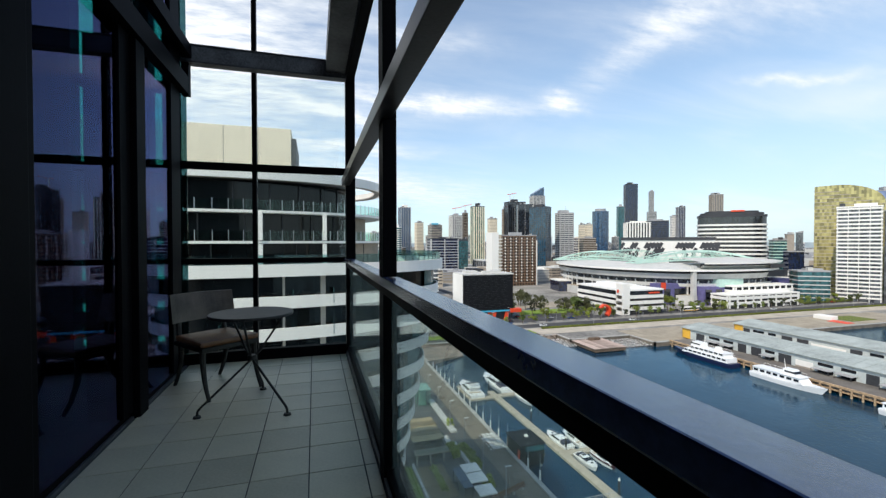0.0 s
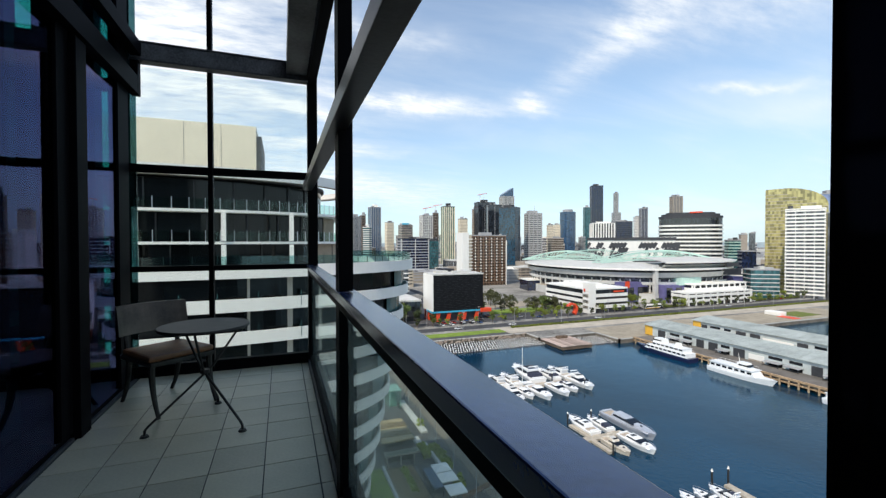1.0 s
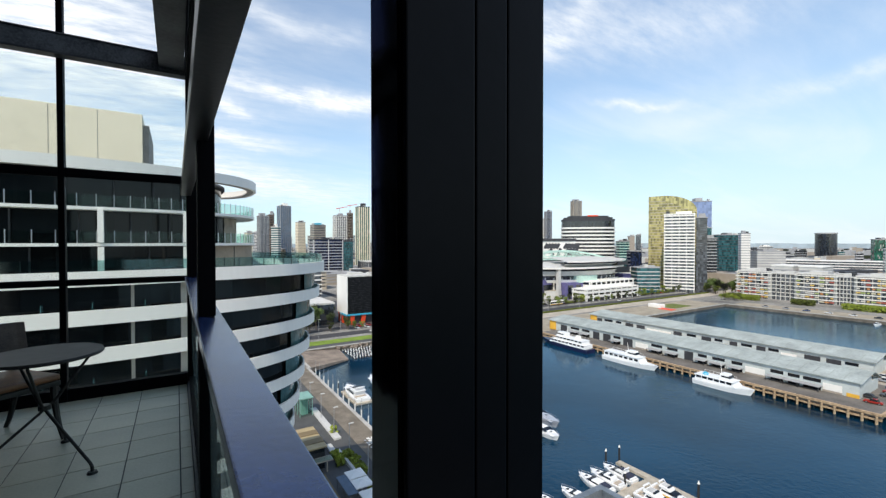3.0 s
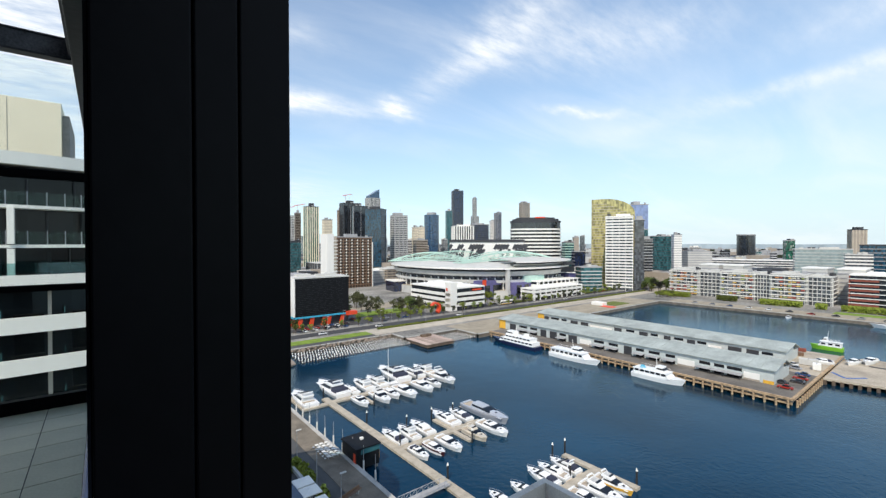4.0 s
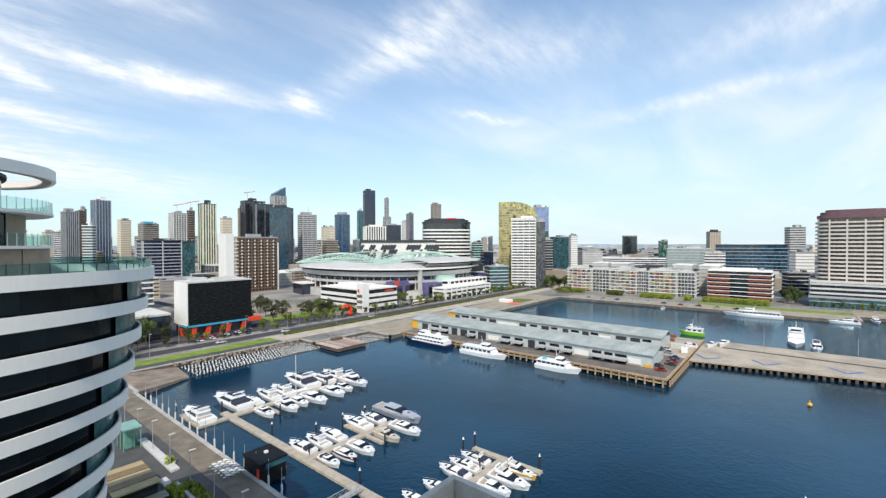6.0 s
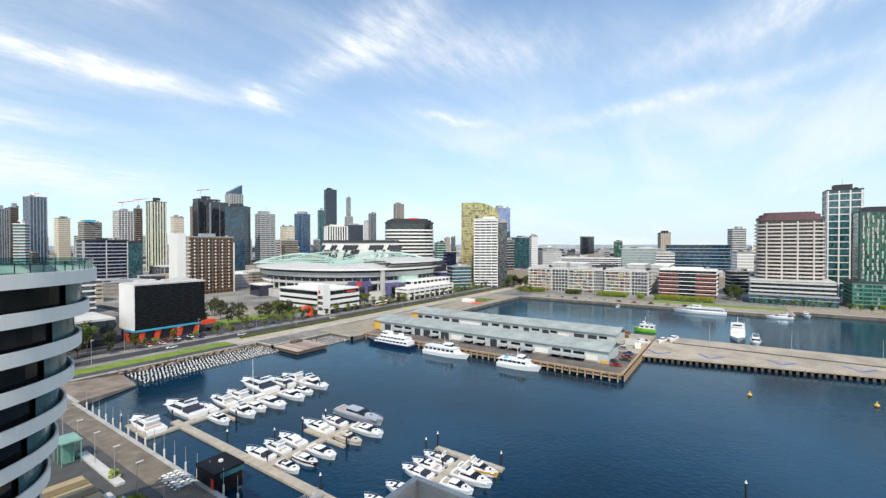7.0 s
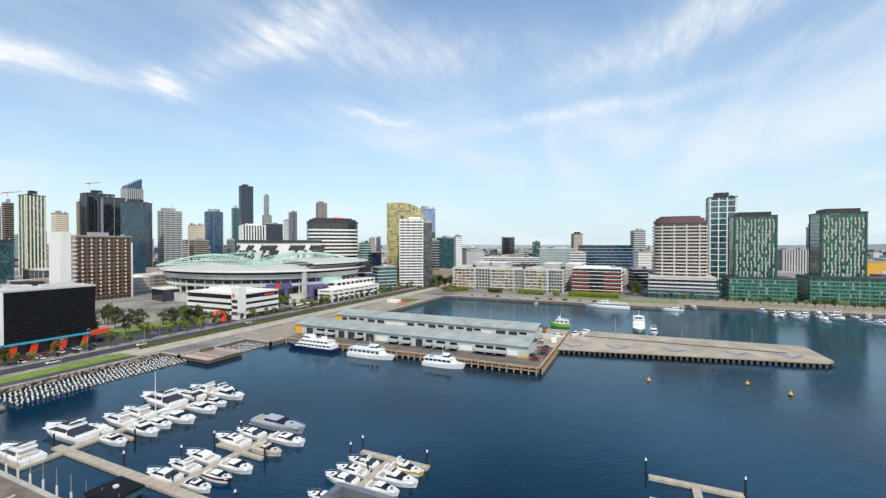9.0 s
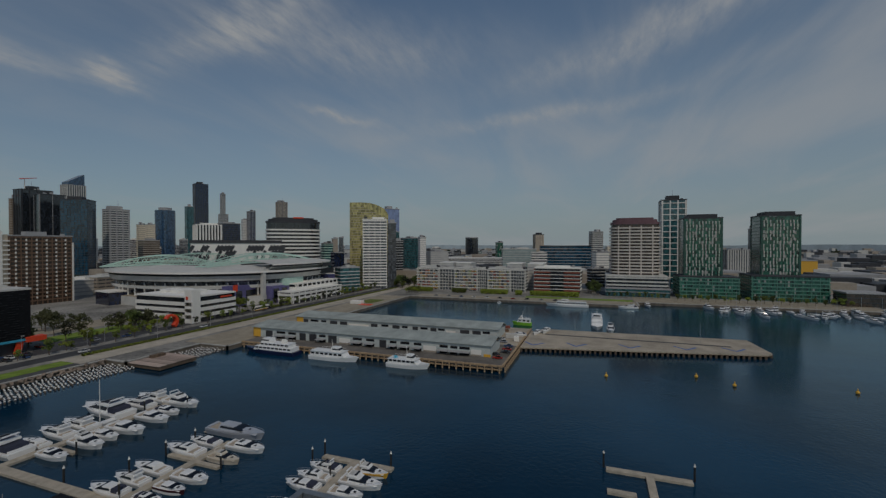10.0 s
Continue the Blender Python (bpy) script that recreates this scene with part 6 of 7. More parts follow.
FLY, LOW, COVER = "white flybridge motor yacht moored at a jetty", "white low sports cruiser moored at a jetty", "small white cruiser with a navy cockpit cover"
BIG = "large white flybridge yacht moored at the outer jetty"
for k, (L, x, y, h, fly, canvas, lab) in enumerate((
        (14.5, 49.4, 132.6, 0, 1, 0, BIG), (17.0, 60.4, 136.0, 3, 1, 1, BIG), (8.5, 65.4, 131.5, 0, 0, 0, LOW), (11.5, 70.8, 133.2, 0, 1, 0, FLY), (12.0, 76.2, 133.4, 0, 1, 0, FLY),
        (18.0, 85.2, 137.0, -2, 1, 1, BIG), (12.0, 92.2, 133.8, 0, 1, 1, FLY), (12.5, 97.6, 134.0, 0, 1, 0, FLY),
        (8.8, 63.2, 119.6, 180, 0, 0, LOW), (10.5, 69.9, 118.8, 180, 1, 0, FLY), (9.0, 74.3, 119.5, 180, 0, 0, LOW), (12.0, 79.0, 118.2, 180, 0, 0, LOW), (11.0, 86.5, 118.6, 180, 0, 0, LOW),
        (8.8, 91.4, 119.6, 182, 0, 1, COVER), (13.0, 97.8, 121.5, 178, 1, 0, FLY),
        (8.8, 57.9, 92.5, 4, 0, 1, COVER), (8.6, 62.2, 92.2, 0, 1, 0, FLY), (9.2, 66.7, 92.4, 0, 0, 0, LOW), (10.5, 75.4, 93.2, 0, 0, 0, LOW), (8.8, 80.4, 92.4, 0, 0, 1, COVER),
        (10.2, 81.5, 79.8, 180, 0, 0, LOW), (8.8, 67.0, 80.5, 180, 0, 0, LOW), (6.8, 58.4, 81.4, 180, 0, 1, COVER),
        (7.4, 80.2, 56.6, 0, 1, 1, FLY), (7.6, 76.3, 56.7, 3, 0, 0, LOW), (7.8, 72.7, 56.8, 0, 0, 1, COVER), (9.2, 77.4, 45.4, 180, 1, 0, FLY), (7.2, 73.2, 46.4, 180, 0, 0, LOW), (6.4, 65.9, 56.0, 6, 0, 1, COVER), (6.2, 60.0, 56.6, 0, 0, 0, LOW))):
    moor(yacht(L * 1.05, 0.345 * L + 0.25, lab, fly=bool(fly), canvas=bool(canvas), seed=20 + k), x, y, h)
moor(yacht(18.0, 4.5, "sleek silver-grey superyacht at the jetty end", GREYCOAT, False, False, GREYCOAT, 9), 86.9, 88.3, 180)
moor(yacht(7.8, 2.6, "cruiser with dark maroon hull and white deck", MAROON, False, False, GELCOAT, 8), 62.6, 80.9, 180)
moor(yacht(8.6, 2.9, "cream timber-trimmed cruiser with flybridge", CREAMHULL, True, False, CREAMTOP, 4), 75.5, 80.4, 180)
moor(yacht(8.4, 2.8, "white cruiser with bright yellow hull", YELLOW, True, False, GELCOAT, 7), 81.7, 45.6, 180)
for src, x, y, h in ((YD, 264.5, -8.5, 90), (YC, 356, 77, 90), (YD, 362, -24, 10), (YA, 378, -40, 95), (YB, 371, 70, 90)):
    moor(src, x, y, h)
for src, x, y, z, h in ((YC, 221.5, 37.5, 2.75, 20), (YC, 232.0, 29.5, 2.35, 75), (YB, 238.5, 25.5, 2.35, 80)):
    dry = copy_thing(src, at(x, y, z, h))
    tagged(dry, "white cruiser laid up on the pier deck")
for x, y, w, d, h, mat, lab in ((209.8, 36.5, 3.0, 2.4, 2.4, WHITE, "white site cabin on the pier"), (215.5, 40, 2.4, 5.8, 2.4, PAINT["pale"], "pale shipping container on the pier"), (226, 47.5, 3, 2.2, 1.6, PAINT["dark"], "dark stacked pallets on the pier"), (231, 46.2, 2.2, 3.4, 1.3, PAINT["brown"], "brown timber stack on the pier"), (236.5, 49.5, 3.5, 2, 1.8, PAINT["grey"], "grey equipment crate on the pier"), (240.5, 46.8, 2, 2.6, 1.4, PAINT["red"], "red brown equipment crate on the pier"), (223.5, 52, 2.4, 4, 2.0, WHITE, "white covered trailer on the pier")):
    crate = thing("deck_crate", at(x, y, 2.5, 8), lab, "crate")
    part("box", boxbm(-w / 2, w / 2, -d / 2, d / 2, 0.12, h, 0.05), mat, crate)
    for sx in (-1, 1):
        part("runner", boxbm(sx * w * 0.35 - 0.08, sx * w * 0.35 + 0.08, -d / 2, d / 2, 0, 0.119), TIMBER, crate)
    part("lid_strap", boxbm(-w / 2 - 0.01, w / 2 + 0.01, -0.06, 0.06, h + 0.001, h + 0.02), PAINT["dark"], crate)
rr = random.Random(11)
for i in range(26):
    moor(rr.choice((YA, YD, YB, YD)), rr.uniform(346, 384), -84 - 4.4 * i + rr.uniform(-1, 1), rr.choice((70, 100, 92)))
for i in range(9):
    s = thing("sailing_boat", at(368 + rr.uniform(-8, 12), -90 - 11 * i, 0, 88), "white sailing boat with bare mast", "boat", "sailing boats")
    part("hull", hull_bm(11, 3.2, 1.3), GELCOAT, s)
    part("cabin", wedgebm(0.9, -2, 2, 1.0, 1.6, 0.3, 0.6), GELCOAT, s)
    part("mast", rodbm((0, 0.5, 1), (0, 0.5, 15), 0.09, 0.05, 6), STAINLESS, s)
    part("boom", rodbm((0, 0.4, 2.4), (0, -4, 2.4), 0.12, 0.1, 6), CANVAS, s)
v = vessel(30, 6.4, 2, "white and navy heritage ferry beside the pier", NAVY, None, funnel=WHITE, dh=1.6)
v.matrix_basis = at(158.6, 141.5, 0, 0)
v = vessel(24, 5.6, 1, "white cruise ferry with long window row", GELCOAT)
v.matrix_basis = at(158.2, 106.5, 0, 180)
v = vessel(18.5, 5.8, 1, "white catamaran ferry with blue dome", GELCOAT, dh=1.7)
part("dome", rodbm((0, -6, 3.6), (0, -6, 4.4), 1.1, 0.6, 12), CYAN, v, "blue dome")
v.matrix_basis = at(158.8, 71.5, 0, 180)
v = vessel(28, 7, 2, "large white motor yacht at the concrete pier", GELCOAT, name="large_yacht")
v.matrix_basis = at(276, -1, 0, 90)
v = vessel(34, 7, 1, "long white charter yacht at the far quay", GELCOAT, name="large_yacht")
v.matrix_basis = at(358, 22, 0, 0)
LIME = material("lime_hull", (0.22, 0.5, 0.03), 0.4)
v = vessel(12, 3.6, 1, "lime green water taxi with white roof", LIME, name="water_taxi")
v.matrix_basis = at(266, 43, 0, 0)
# sailing mast near the first jetty
s = thing("sailing_boat", at(78.5, 128.6, 0, 90), "small white sailing boat with a bare mast", "boat")
part("hull", hull_bm(8, 2.4, 1.0), GELCOAT, s)
part("mast", rodbm((0, 0, 0.6), (0, 0, 13), 0.12, 0.07, 6), WHITE, s, "white mast")
# buoys
for x, y in ((172.7, -4.1), (183, -36), (176, -46.5), (181, -83)):
    b = thing("buoy", at(x, y), "yellow mooring buoy on the water", "buoy", "buoys")
    bm = bmesh.new()
    bmesh.ops.create_uvsphere(bm, u_segments=16, v_segments=10, radius=0.65, matrix=Matrix.Translation((0, 0, 0.45)) @ Matrix.Diagonal((1, 1, 0.85, 1)))
    part("float", bm, YELLOW, b)
    part("top_mark", rodbm((0, 0, 1.0), (0, 0, 1.7), 0.22, 0.13, 8), YELLOW, b)

# ---------- vegetation ----------


def crown_bm(seed, r, h, base, n, leaf):
    rd = random.Random(seed)
    bm = bmesh.new()
    clumps = [(rd.gauss(0, r * 0.42), rd.gauss(0, r * 0.42), base + h * rd.uniform(0.1, 0.95), r * rd.uniform(0.28, 0.5)) for _ in range(12)]
    for i in range(n):
        cx, cy, cz, cr = rd.choice(clumps)
        d = Vector((rd.gauss(0, 1), rd.gauss(0, 1), rd.gauss(0, 0.8))).normalized() * cr * rd.uniform(0.6, 1.0)
        p = Vector((cx, cy, cz)) + d
        q = Euler((rd.uniform(0, 3), rd.uniform(0, 3), rd.uniform(0, 6))).to_matrix()
        s = leaf * rd.uniform(0.6, 1.3)
        bm.faces.new([bm.verts.new(p + q @ Vector((a * s, b * s * 0.6, c * s * 0.2))) for a, b, c in ((-1, -0.3, 0), (0.2, -1, 0.6), (1, 0.3, 0), (-0.1, 1, 0.6))])
    return bm


def trunk_bm(seed, h, r):
    rd = random.Random(seed)
    bm = bmesh.new()
    add_rod(bm, (0, 0, 0), (0.1, 0, h), r, r * 0.6, 7)
    for i in range(5):
        a = i * 1.3 + rd.random()
        l = h * rd.uniform(0.4, 0.8)
        add_rod(bm, (0.08, 0, h * rd.uniform(0.7, 0.98)), (math.cos(a) * l * 0.6, math.sin(a) * l * 0.6, h + l * 0.7), r * 0.45, r * 0.15, 5)
    return bm


def tree_kind(seed, r, h, trunk, mat, label, name="tree", n=420, leaf=0.45):
    t = thing(name, at(0, 0, -50), label, "tree", "trees")
    part("trunk", trunk_bm(seed, trunk, 0.05 * trunk + 0.05), BARK, t)
    part("crown", crown_bm(seed, r, h, trunk * 0.85, n, leaf), mat, t)
    return t


KINDS = [tree_kind(1, 1.7, 3.4, 2.2, LEAFMID, "young street tree with light green crown", n=260, leaf=0.36), tree_kind(2, 2.0, 3.6, 2.3, LEAFLIGHT, "yellow-green street tree by the road", n=300, leaf=0.38), tree_kind(3, 4.6, 8.5, 4.5, GUM, "dark grey-green gum tree in the park", n=620, leaf=0.5), tree_kind(4, 4.0, 7.5, 4.0, LEAF, "broad dark green park tree", n=640, leaf=0.48)]
used = [False] * 4
rr = random.Random(21)


def plant(k, x, y, s=1.0):
    m = at(x, y, QUAY, rr.uniform(0, 360))
    if not used[k]:
        used[k] = True
        KINDS[k].matrix_basis = m
        return
    c = copy_thing(KINDS[k], m)
    c.scale = (s, s, s * rr.uniform(0.9, 1.15))


for i in range(44):
    plant(0 if rr.random() < 0.75 else 1, 70 + 9.2 * i + rr.uniform(-1.5, 1.5), 225.4 + rr.uniform(-0.6, 0.6), rr.uniform(0.8, 1.3))
for i in range(40):
    plant(0 if rr.random() < 0.7 else 1, 160 + 7.5 * i, 239.8 + rr.uniform(-0.5, 0.8), rr.uniform(0.8, 1.25))
for i in range(24):
    plant(2 if rr.random() < 0.75 else 3, rr.uniform(128, 190), rr.uniform(246, 310), rr.uniform(0.5, 1.0))
for i in range(16):
    plant(1, rr.uniform(126, 190), rr.uniform(241, 262), rr.uniform(0.5, 0.9))
for x, y, k, s in ((72, 232, 3, 0.9), (66, 238, 3, 1.1), (80, 228, 0, 1.2), (60, 228, 3, 1.0), (118, 243, 3, 0.8), (122, 250, 2, 0.9), (118, 262, 1, 1.3), (236, 238, 1, 1.8), (240, 240, 3, 0.8), (50, 214, 3, 0.9), (56, 226, 2, 0.8), (84, 226, 0, 0.8), (124, 226, 1, 0.9)):
    plant(k, x, y, s)
for i in range(14):
    plant(3 if i % 3 else 2, rr.uniform(50, 80), rr.uniform(240, 300), rr.uniform(0.7, 1.2))
for i in range(26):
    plant(3 if i % 3 else 1, 428 + rr.uniform(-3, 30), 186 + rr.uniform(0, 46), rr.uniform(0.8, 1.4))
for i in range(16):
    plant(1, 386 + rr.uniform(0, 14), 168 + rr.uniform(-4, 10), rr.uniform(0.7, 1.2))
for i in range(22):
    plant(1 if i % 2 else 0, 408 + rr.uniform(-2, 2), -66 - 5.6 * i, rr.uniform(0.8, 1.3))
for i in range(10):
    plant(0, 416 + rr.uniform(-2, 2), -12 - 5 * i, rr.uniform(0.6, 1.0))
for i in range(14):
    plant(3, rr.uniform(432, 470), rr.uniform(-4, 8), rr.uniform(0.6, 1.0))


def hedge(x0, x1, y0, y1, h, label):
    rd = random.Random(int(x0 + y0))
    bm = bmesh.new()
    for i in range(int((x1 - x0) * (y1 - y0) * 14)):
        p = Vector((rd.uniform(x0, x1), rd.uniform(y0, y1), QUAY + h * rd.random() ** 0.6))
        q = Euler((rd.uniform(0, 3), rd.uniform(0, 3), rd.uniform(0, 6))).to_matrix()
        bm.faces.new([bm.verts.new(p + q @ Vector((a * 0.5, b * 0.4, c * 0.15))) for a, b, c in ((-1, -0.3, 0), (0.2, -1, 1), (1, 0.3, 0), (-0.1, 1, 1))])
    tagged(part("hedge", bm, LEAFLIGHT, None, label, kind="stuff"), category="hedge")


for y0, y1 in ((158, 178), (122, 136), (80, 106), (66, 72), (14, 58)):
    hedge(404, 411, y0, y1, 4.2, "bright green clipped hedge before the apartments")
hedge(120, 430, 207.6, 209.4, 0.8, "low planting strip along the esplanade walk")
hedge(252, 420, 231.5, 234, 1.2, "green planting along the esplanade")
# distance: low city blocks and a far rise
far = thing("far_suburbs", at(0, 0), "low far suburbs of pale roofs", "city", kind="stuff")
for mt, sd in ((PAINT["grey"], 1), (PAINT["pale"], 2), (PAINT["tan"], 3), (LEAF, 4), (PAINT["dark"], 5)):
    rd = random.Random(sd)
    bm = bmesh.new()
    for i in range(520):
        a, d = radians(rd.uniform(0, 140)), rd.uniform(560, 1300) if i < 330 else 1300 + 3000 * rd.random()
        x, y = d * math.sin(a), d * math.cos(a)
        if x < 480 and y < 260:
            continue
        w, q, h = rd.uniform(12, 46), rd.uniform(12, 40), rd.uniform(5, 22) if d > 900 else rd.uniform(5, 16)
        if sd == 4:
            h *= 0.7
        add_box(bm, x - w / 2, x + w / 2, y - q / 2, y + q / 2, QUAY - 0.5, QUAY + h)
    part("blocks", bm, mt, far, kind="stuff")
bm = bmesh.new()
rd = random.Random(9)
prev = None
for i in range(141):
    a = radians(-20 + 1.3 * i)
    p = (4600 * math.sin(a), 4600 * math.cos(a))
    z = 40 + 10 * noise.noise((i * 0.11, 0.3, 0)) + rd.uniform(0, 4)
    cur = (bm.verts.new((*p, -2)), bm.verts.new((*p, z)))
    if prev:
        bm.faces.new((prev[0], cur[0], cur[1], prev[1]))
    prev = cur
# pale blue-grey: the distance haze is mixed into the hills' base colour
HAZEHILL = material("haze_painted_hills", (0.36, 0.43, 0.47), 1.0, 0, 0.15, 300)
tagged(part("backdrop", bm, HAZEHILL, None, "far low hills with horizon haze painted into their colour"), category="backdrop", kind="structure")

# ---------- promenade things ----------
ROOFTAN = material("tan_roof_sheet", (0.20, 0.145, 0.07), 0.7, 0, 0.15, 1.5, 0.1, 10)
ROOFSTRAW = material("straw_roof_sheet", (0.40, 0.31, 0.165), 0.7, 0, 0.12, 1.5, 0.1, 10)
CANVASGREY = material("slate_canvas", (0.10, 0.14, 0.19), 0.8, 0, 0.15, 1.0)
MINTDARK = material("pale_green_steel", (0.22, 0.40, 0.33), 0.5, 0, 0.15, 2.0)
PALECON = material("pale_raw_concrete", (0.60, 0.55, 0.47), 0.85, 0, 0.2, 0.8, 0.2, 20)
cafe = thing("cafe_pavilion", at(23.8, 95, QUAY), "two-storey cafe pavilion with tan striped roof slabs", "pavilion")
part("body", boxbm(-3.2, 3.0, -5.2, 5.2, 0, 4.6), GLASS["dark"], cafe)
for i in range(5):
    part("roof_panel", boxbm(-3.7, 3.4, -5.7 + 2.28 * i, -3.46 + 2.28 * i, 4.65, 4.95 + 0.12 * (i % 2)), ROOFTAN if i % 2 else ROOFSTRAW, cafe)
part("balcony_slab", boxbm(-3.4, 4.2, -7.2, -5.21, 2.3, 2.6), PAINT["tan"], cafe, "pale balcony slab")
part("balcony_glass", boxbm(-3.4, 4.2, -7.2, -7.15, 2.6, 3.5), GREENPANE, cafe)
for x in (-3.0, 0.0, 3.0):
    part("column", boxbm(x - 0.12, x + 0.12, -7.0, -6.76, 0, 2.3), PAINT["tan"], cafe)
for i in range(6):
    part("mullion", boxbm(3.0, 3.08, -5.0 + 2.0 * i, -4.9 + 2.0 * i, 0, 4.6), PAINT["dark"], cafe)
gs = thing("green_stair_pavilion", at(30.4, 122, QUAY), "pale green glass lift pavilion on the promenade", "pavilion")
part("glazing", boxbm(-1.6, 1.6, -2.6, 2.6, 0, 4.9), GREENPANE, gs)
part("lift_core", boxbm(-0.9, 0.9, -1.2, 1.2, 0, 4.6), MINTDARK, gs)
part("roof", boxbm(-1.9, 1.9, -2.9, 2.9, 4.9, 5.2), MINTDARK, gs)
for x in (-1.75, 1.6):
    for y in (-2.75, 0, 2.6):
        part("post", boxbm(x, x + 0.15, y, y + 0.15, 0, 4.9), MINTDARK, gs)
for x0, x1, y0, y1, h, lab in ((32.5, 34.2, 101, 123.5, 0.5, "long white planter strip on the promenade"), (29.6, 31.0, 95, 99, 0.6, "short white planter on the promenade"), (31.2, 31.8, 84, 95, 0.8, "white garden wall of the terrace"), (19.6, 20.1, 66, 88, 0.8, "low white garden wall beside the lawn")):
    tagged(part("planter_wall", boxbm(x0, x1, y0, y1, QUAY, QUAY + h, 0.04), PAINT["pale"], None, lab), category="planter")
slab("lawn", GRASS, 15.5, 19.5, 66, 88, QUAY + 0.2, "small garden lawn below the tower", "lawn")
slab("terrace_deck", ROOFTAN, 20.2, 26.0, 75, 87, QUAY + 0.3, "tan garden terrace paving", "terrace")
slab("terrace_deck", BOARDWALK, 20.2, 32.0, 56, 74.8, QUAY + 0.3, "tan lower terrace paving", "terrace")
hedge(29.2, 31.0, 88.5, 94, 1.4, "clipped green hedge block beside the terrace")
hedge(23.2, 24.2, 77, 86, 0.9, "low green hedge line across the terrace")
for x, y, r in ((32.1, 91.2, 1.1), (32.9, 88.1, 1.0), (32.7, 83.7, 1.1), (32.5, 77.0, 1.1), (33.5, 105, 0.7)):
    hedge(x - r, x + r, y - r, y + r, 1.7, "round green shrub beside the promenade")
for y in (79.6, 76.0, 71.7):
    u = thing("market_umbrella", at(29.8, y, QUAY + 0.1), "square white market umbrella", "umbrella", "umbrellas")
    part("pole", rodbm((0, 0, 0), (0, 0, 2.9), 0.05, 0.05, 6), STAINLESS, u)
    bm = bmesh.new()
    c = bm.verts.new((0, 0, 3.2))
    q = [bm.verts.new(p) for p in ((-1.7, -1.6, 2.6), (1.7, -1.6, 2.6), (1.7, 1.6, 2.6), (-1.7, 1.6, 2.6))]
    for i in range(4):
        bm.faces.new((q[i], q[(i + 1) % 4], c))
    low_ring = [bm.verts.new(v.co - Vector((0, 0, 0.22))) for v in q]
    for i in range(4):
        bm.faces.new((q[(i + 1) % 4], q[i], low_ring[i], low_ring[(i + 1) % 4]))
    part("canopy", bm, WHITE, u, "white canopy with a short valance")
awn = thing("terrace_awning", at(27.2, 77, QUAY), "slate blue flat awning over the terrace", "awning")
part("sheet", boxbm(-0.95, 0.95, -3.6, 3.6, 2.4, 2.55, 0.03), CANVASGREY, awn)
for x in (-0.85, 0.8):
    for y in (-3.4, 0, 3.3):
        part("post", boxbm(x, x + 0.08, y, y + 0.08, 0, 2.4), PAINT["dark"], awn)
kio = thing("waterside_kiosk", at(45.8, 86.7, 0), "dark kiosk building over the water with a yellow sign", "kiosk")
part("body", boxbm(-2.9, 2.8, -3.4, 3.5, 0.8, 5.2), DARKPANEL, kio)
part("roof", boxbm(-3.15, 3.05, -3.7, 3.8, 5.2, 5.5), DARKPANEL, kio)
part("fascia", boxbm(-1.8, 2.8, -3.52, -3.405, 4.0, 5.1), GLASS["teal"], kio, "teal fascia")
part("sign", boxbm(2.82, 2.9, -3.3, -2.3, 1.8, 4.6), YELLOW, kio, "yellow banner sign")
part("door", boxbm(-3.0, -2.92, -3.1, -2.1, 2.0, 4.2), ORANGE, kio, "orange door")
part("roof_unit", boxbm(0, 0.7, 0, 0.7, 5.5, 5.9), WHITE, kio)
for x in (-2.6, 2.2):
    for y in (-3.1, 2.9):
        part("leg", boxbm(x, x + 0.4, y, y + 0.4, -2, 0.8), CONCRETE, kio)
for i in range(18):
    tb = thing("cafe_table", at(39.2 + 1.15 * (i % 3), 89.4 + 1.35 * (i // 3), QUAY + 0.12), "white cafe table with chairs on the promenade", "table", "cafe tables")
    part("top", boxbm(-0.4, 0.4, -0.4, 0.4, 0.70, 0.75), WHITE, tb)
    part("pedestal", boxbm(-0.05, 0.05, -0.05, 0.05, 0, 0.70), WHITE, tb)
    for sx in (-0.75, 0.75):
        part("seat", boxbm(sx - 0.22, sx + 0.22, -0.22, 0.22, 0.42, 0.47), WHITE, tb)
bent = thing("timber_bench", at(34.9, 72.4, QUAY + 0.12, 19), "long brown timber bench across the promenade", "bench")
part("seat", boxbm(-4.2, 4.2, -0.35, 0.35, 0.75, 0.95, 0.03), PAINT["brown"], bent)
part("backrest", boxbm(-4.2, 4.2, 0.25, 0.35, 0.96, 1.4, 0.02), PAINT["brown"], bent)
for x in (-3.4, -1.1, 1.1, 3.4):
    part("leg", boxbm(x - 0.12, x + 0.12, -0.3, 0.3, 0, 0.75), CONCRETE, bent)
# parapet of the terrace below the balcony
for b in ((9.0, 11.58, 8.40, 8.62, 39.5, 42.5), (11.38, 11.6, 2.0, 8.399, 39.5, 42.5)):
    part("parapet_wall", boxbm(*b, 0.01), PALECON, par)
part("terrace_slab", boxbm(0.5, 11.3, -2.0, 8.39, 39.2, 39.5), PALECON, par)
part("support_wall", boxbm(0.5, 11.3, -2.0, 8.3, QUAY, 39.19), PAINT["dark"], par)
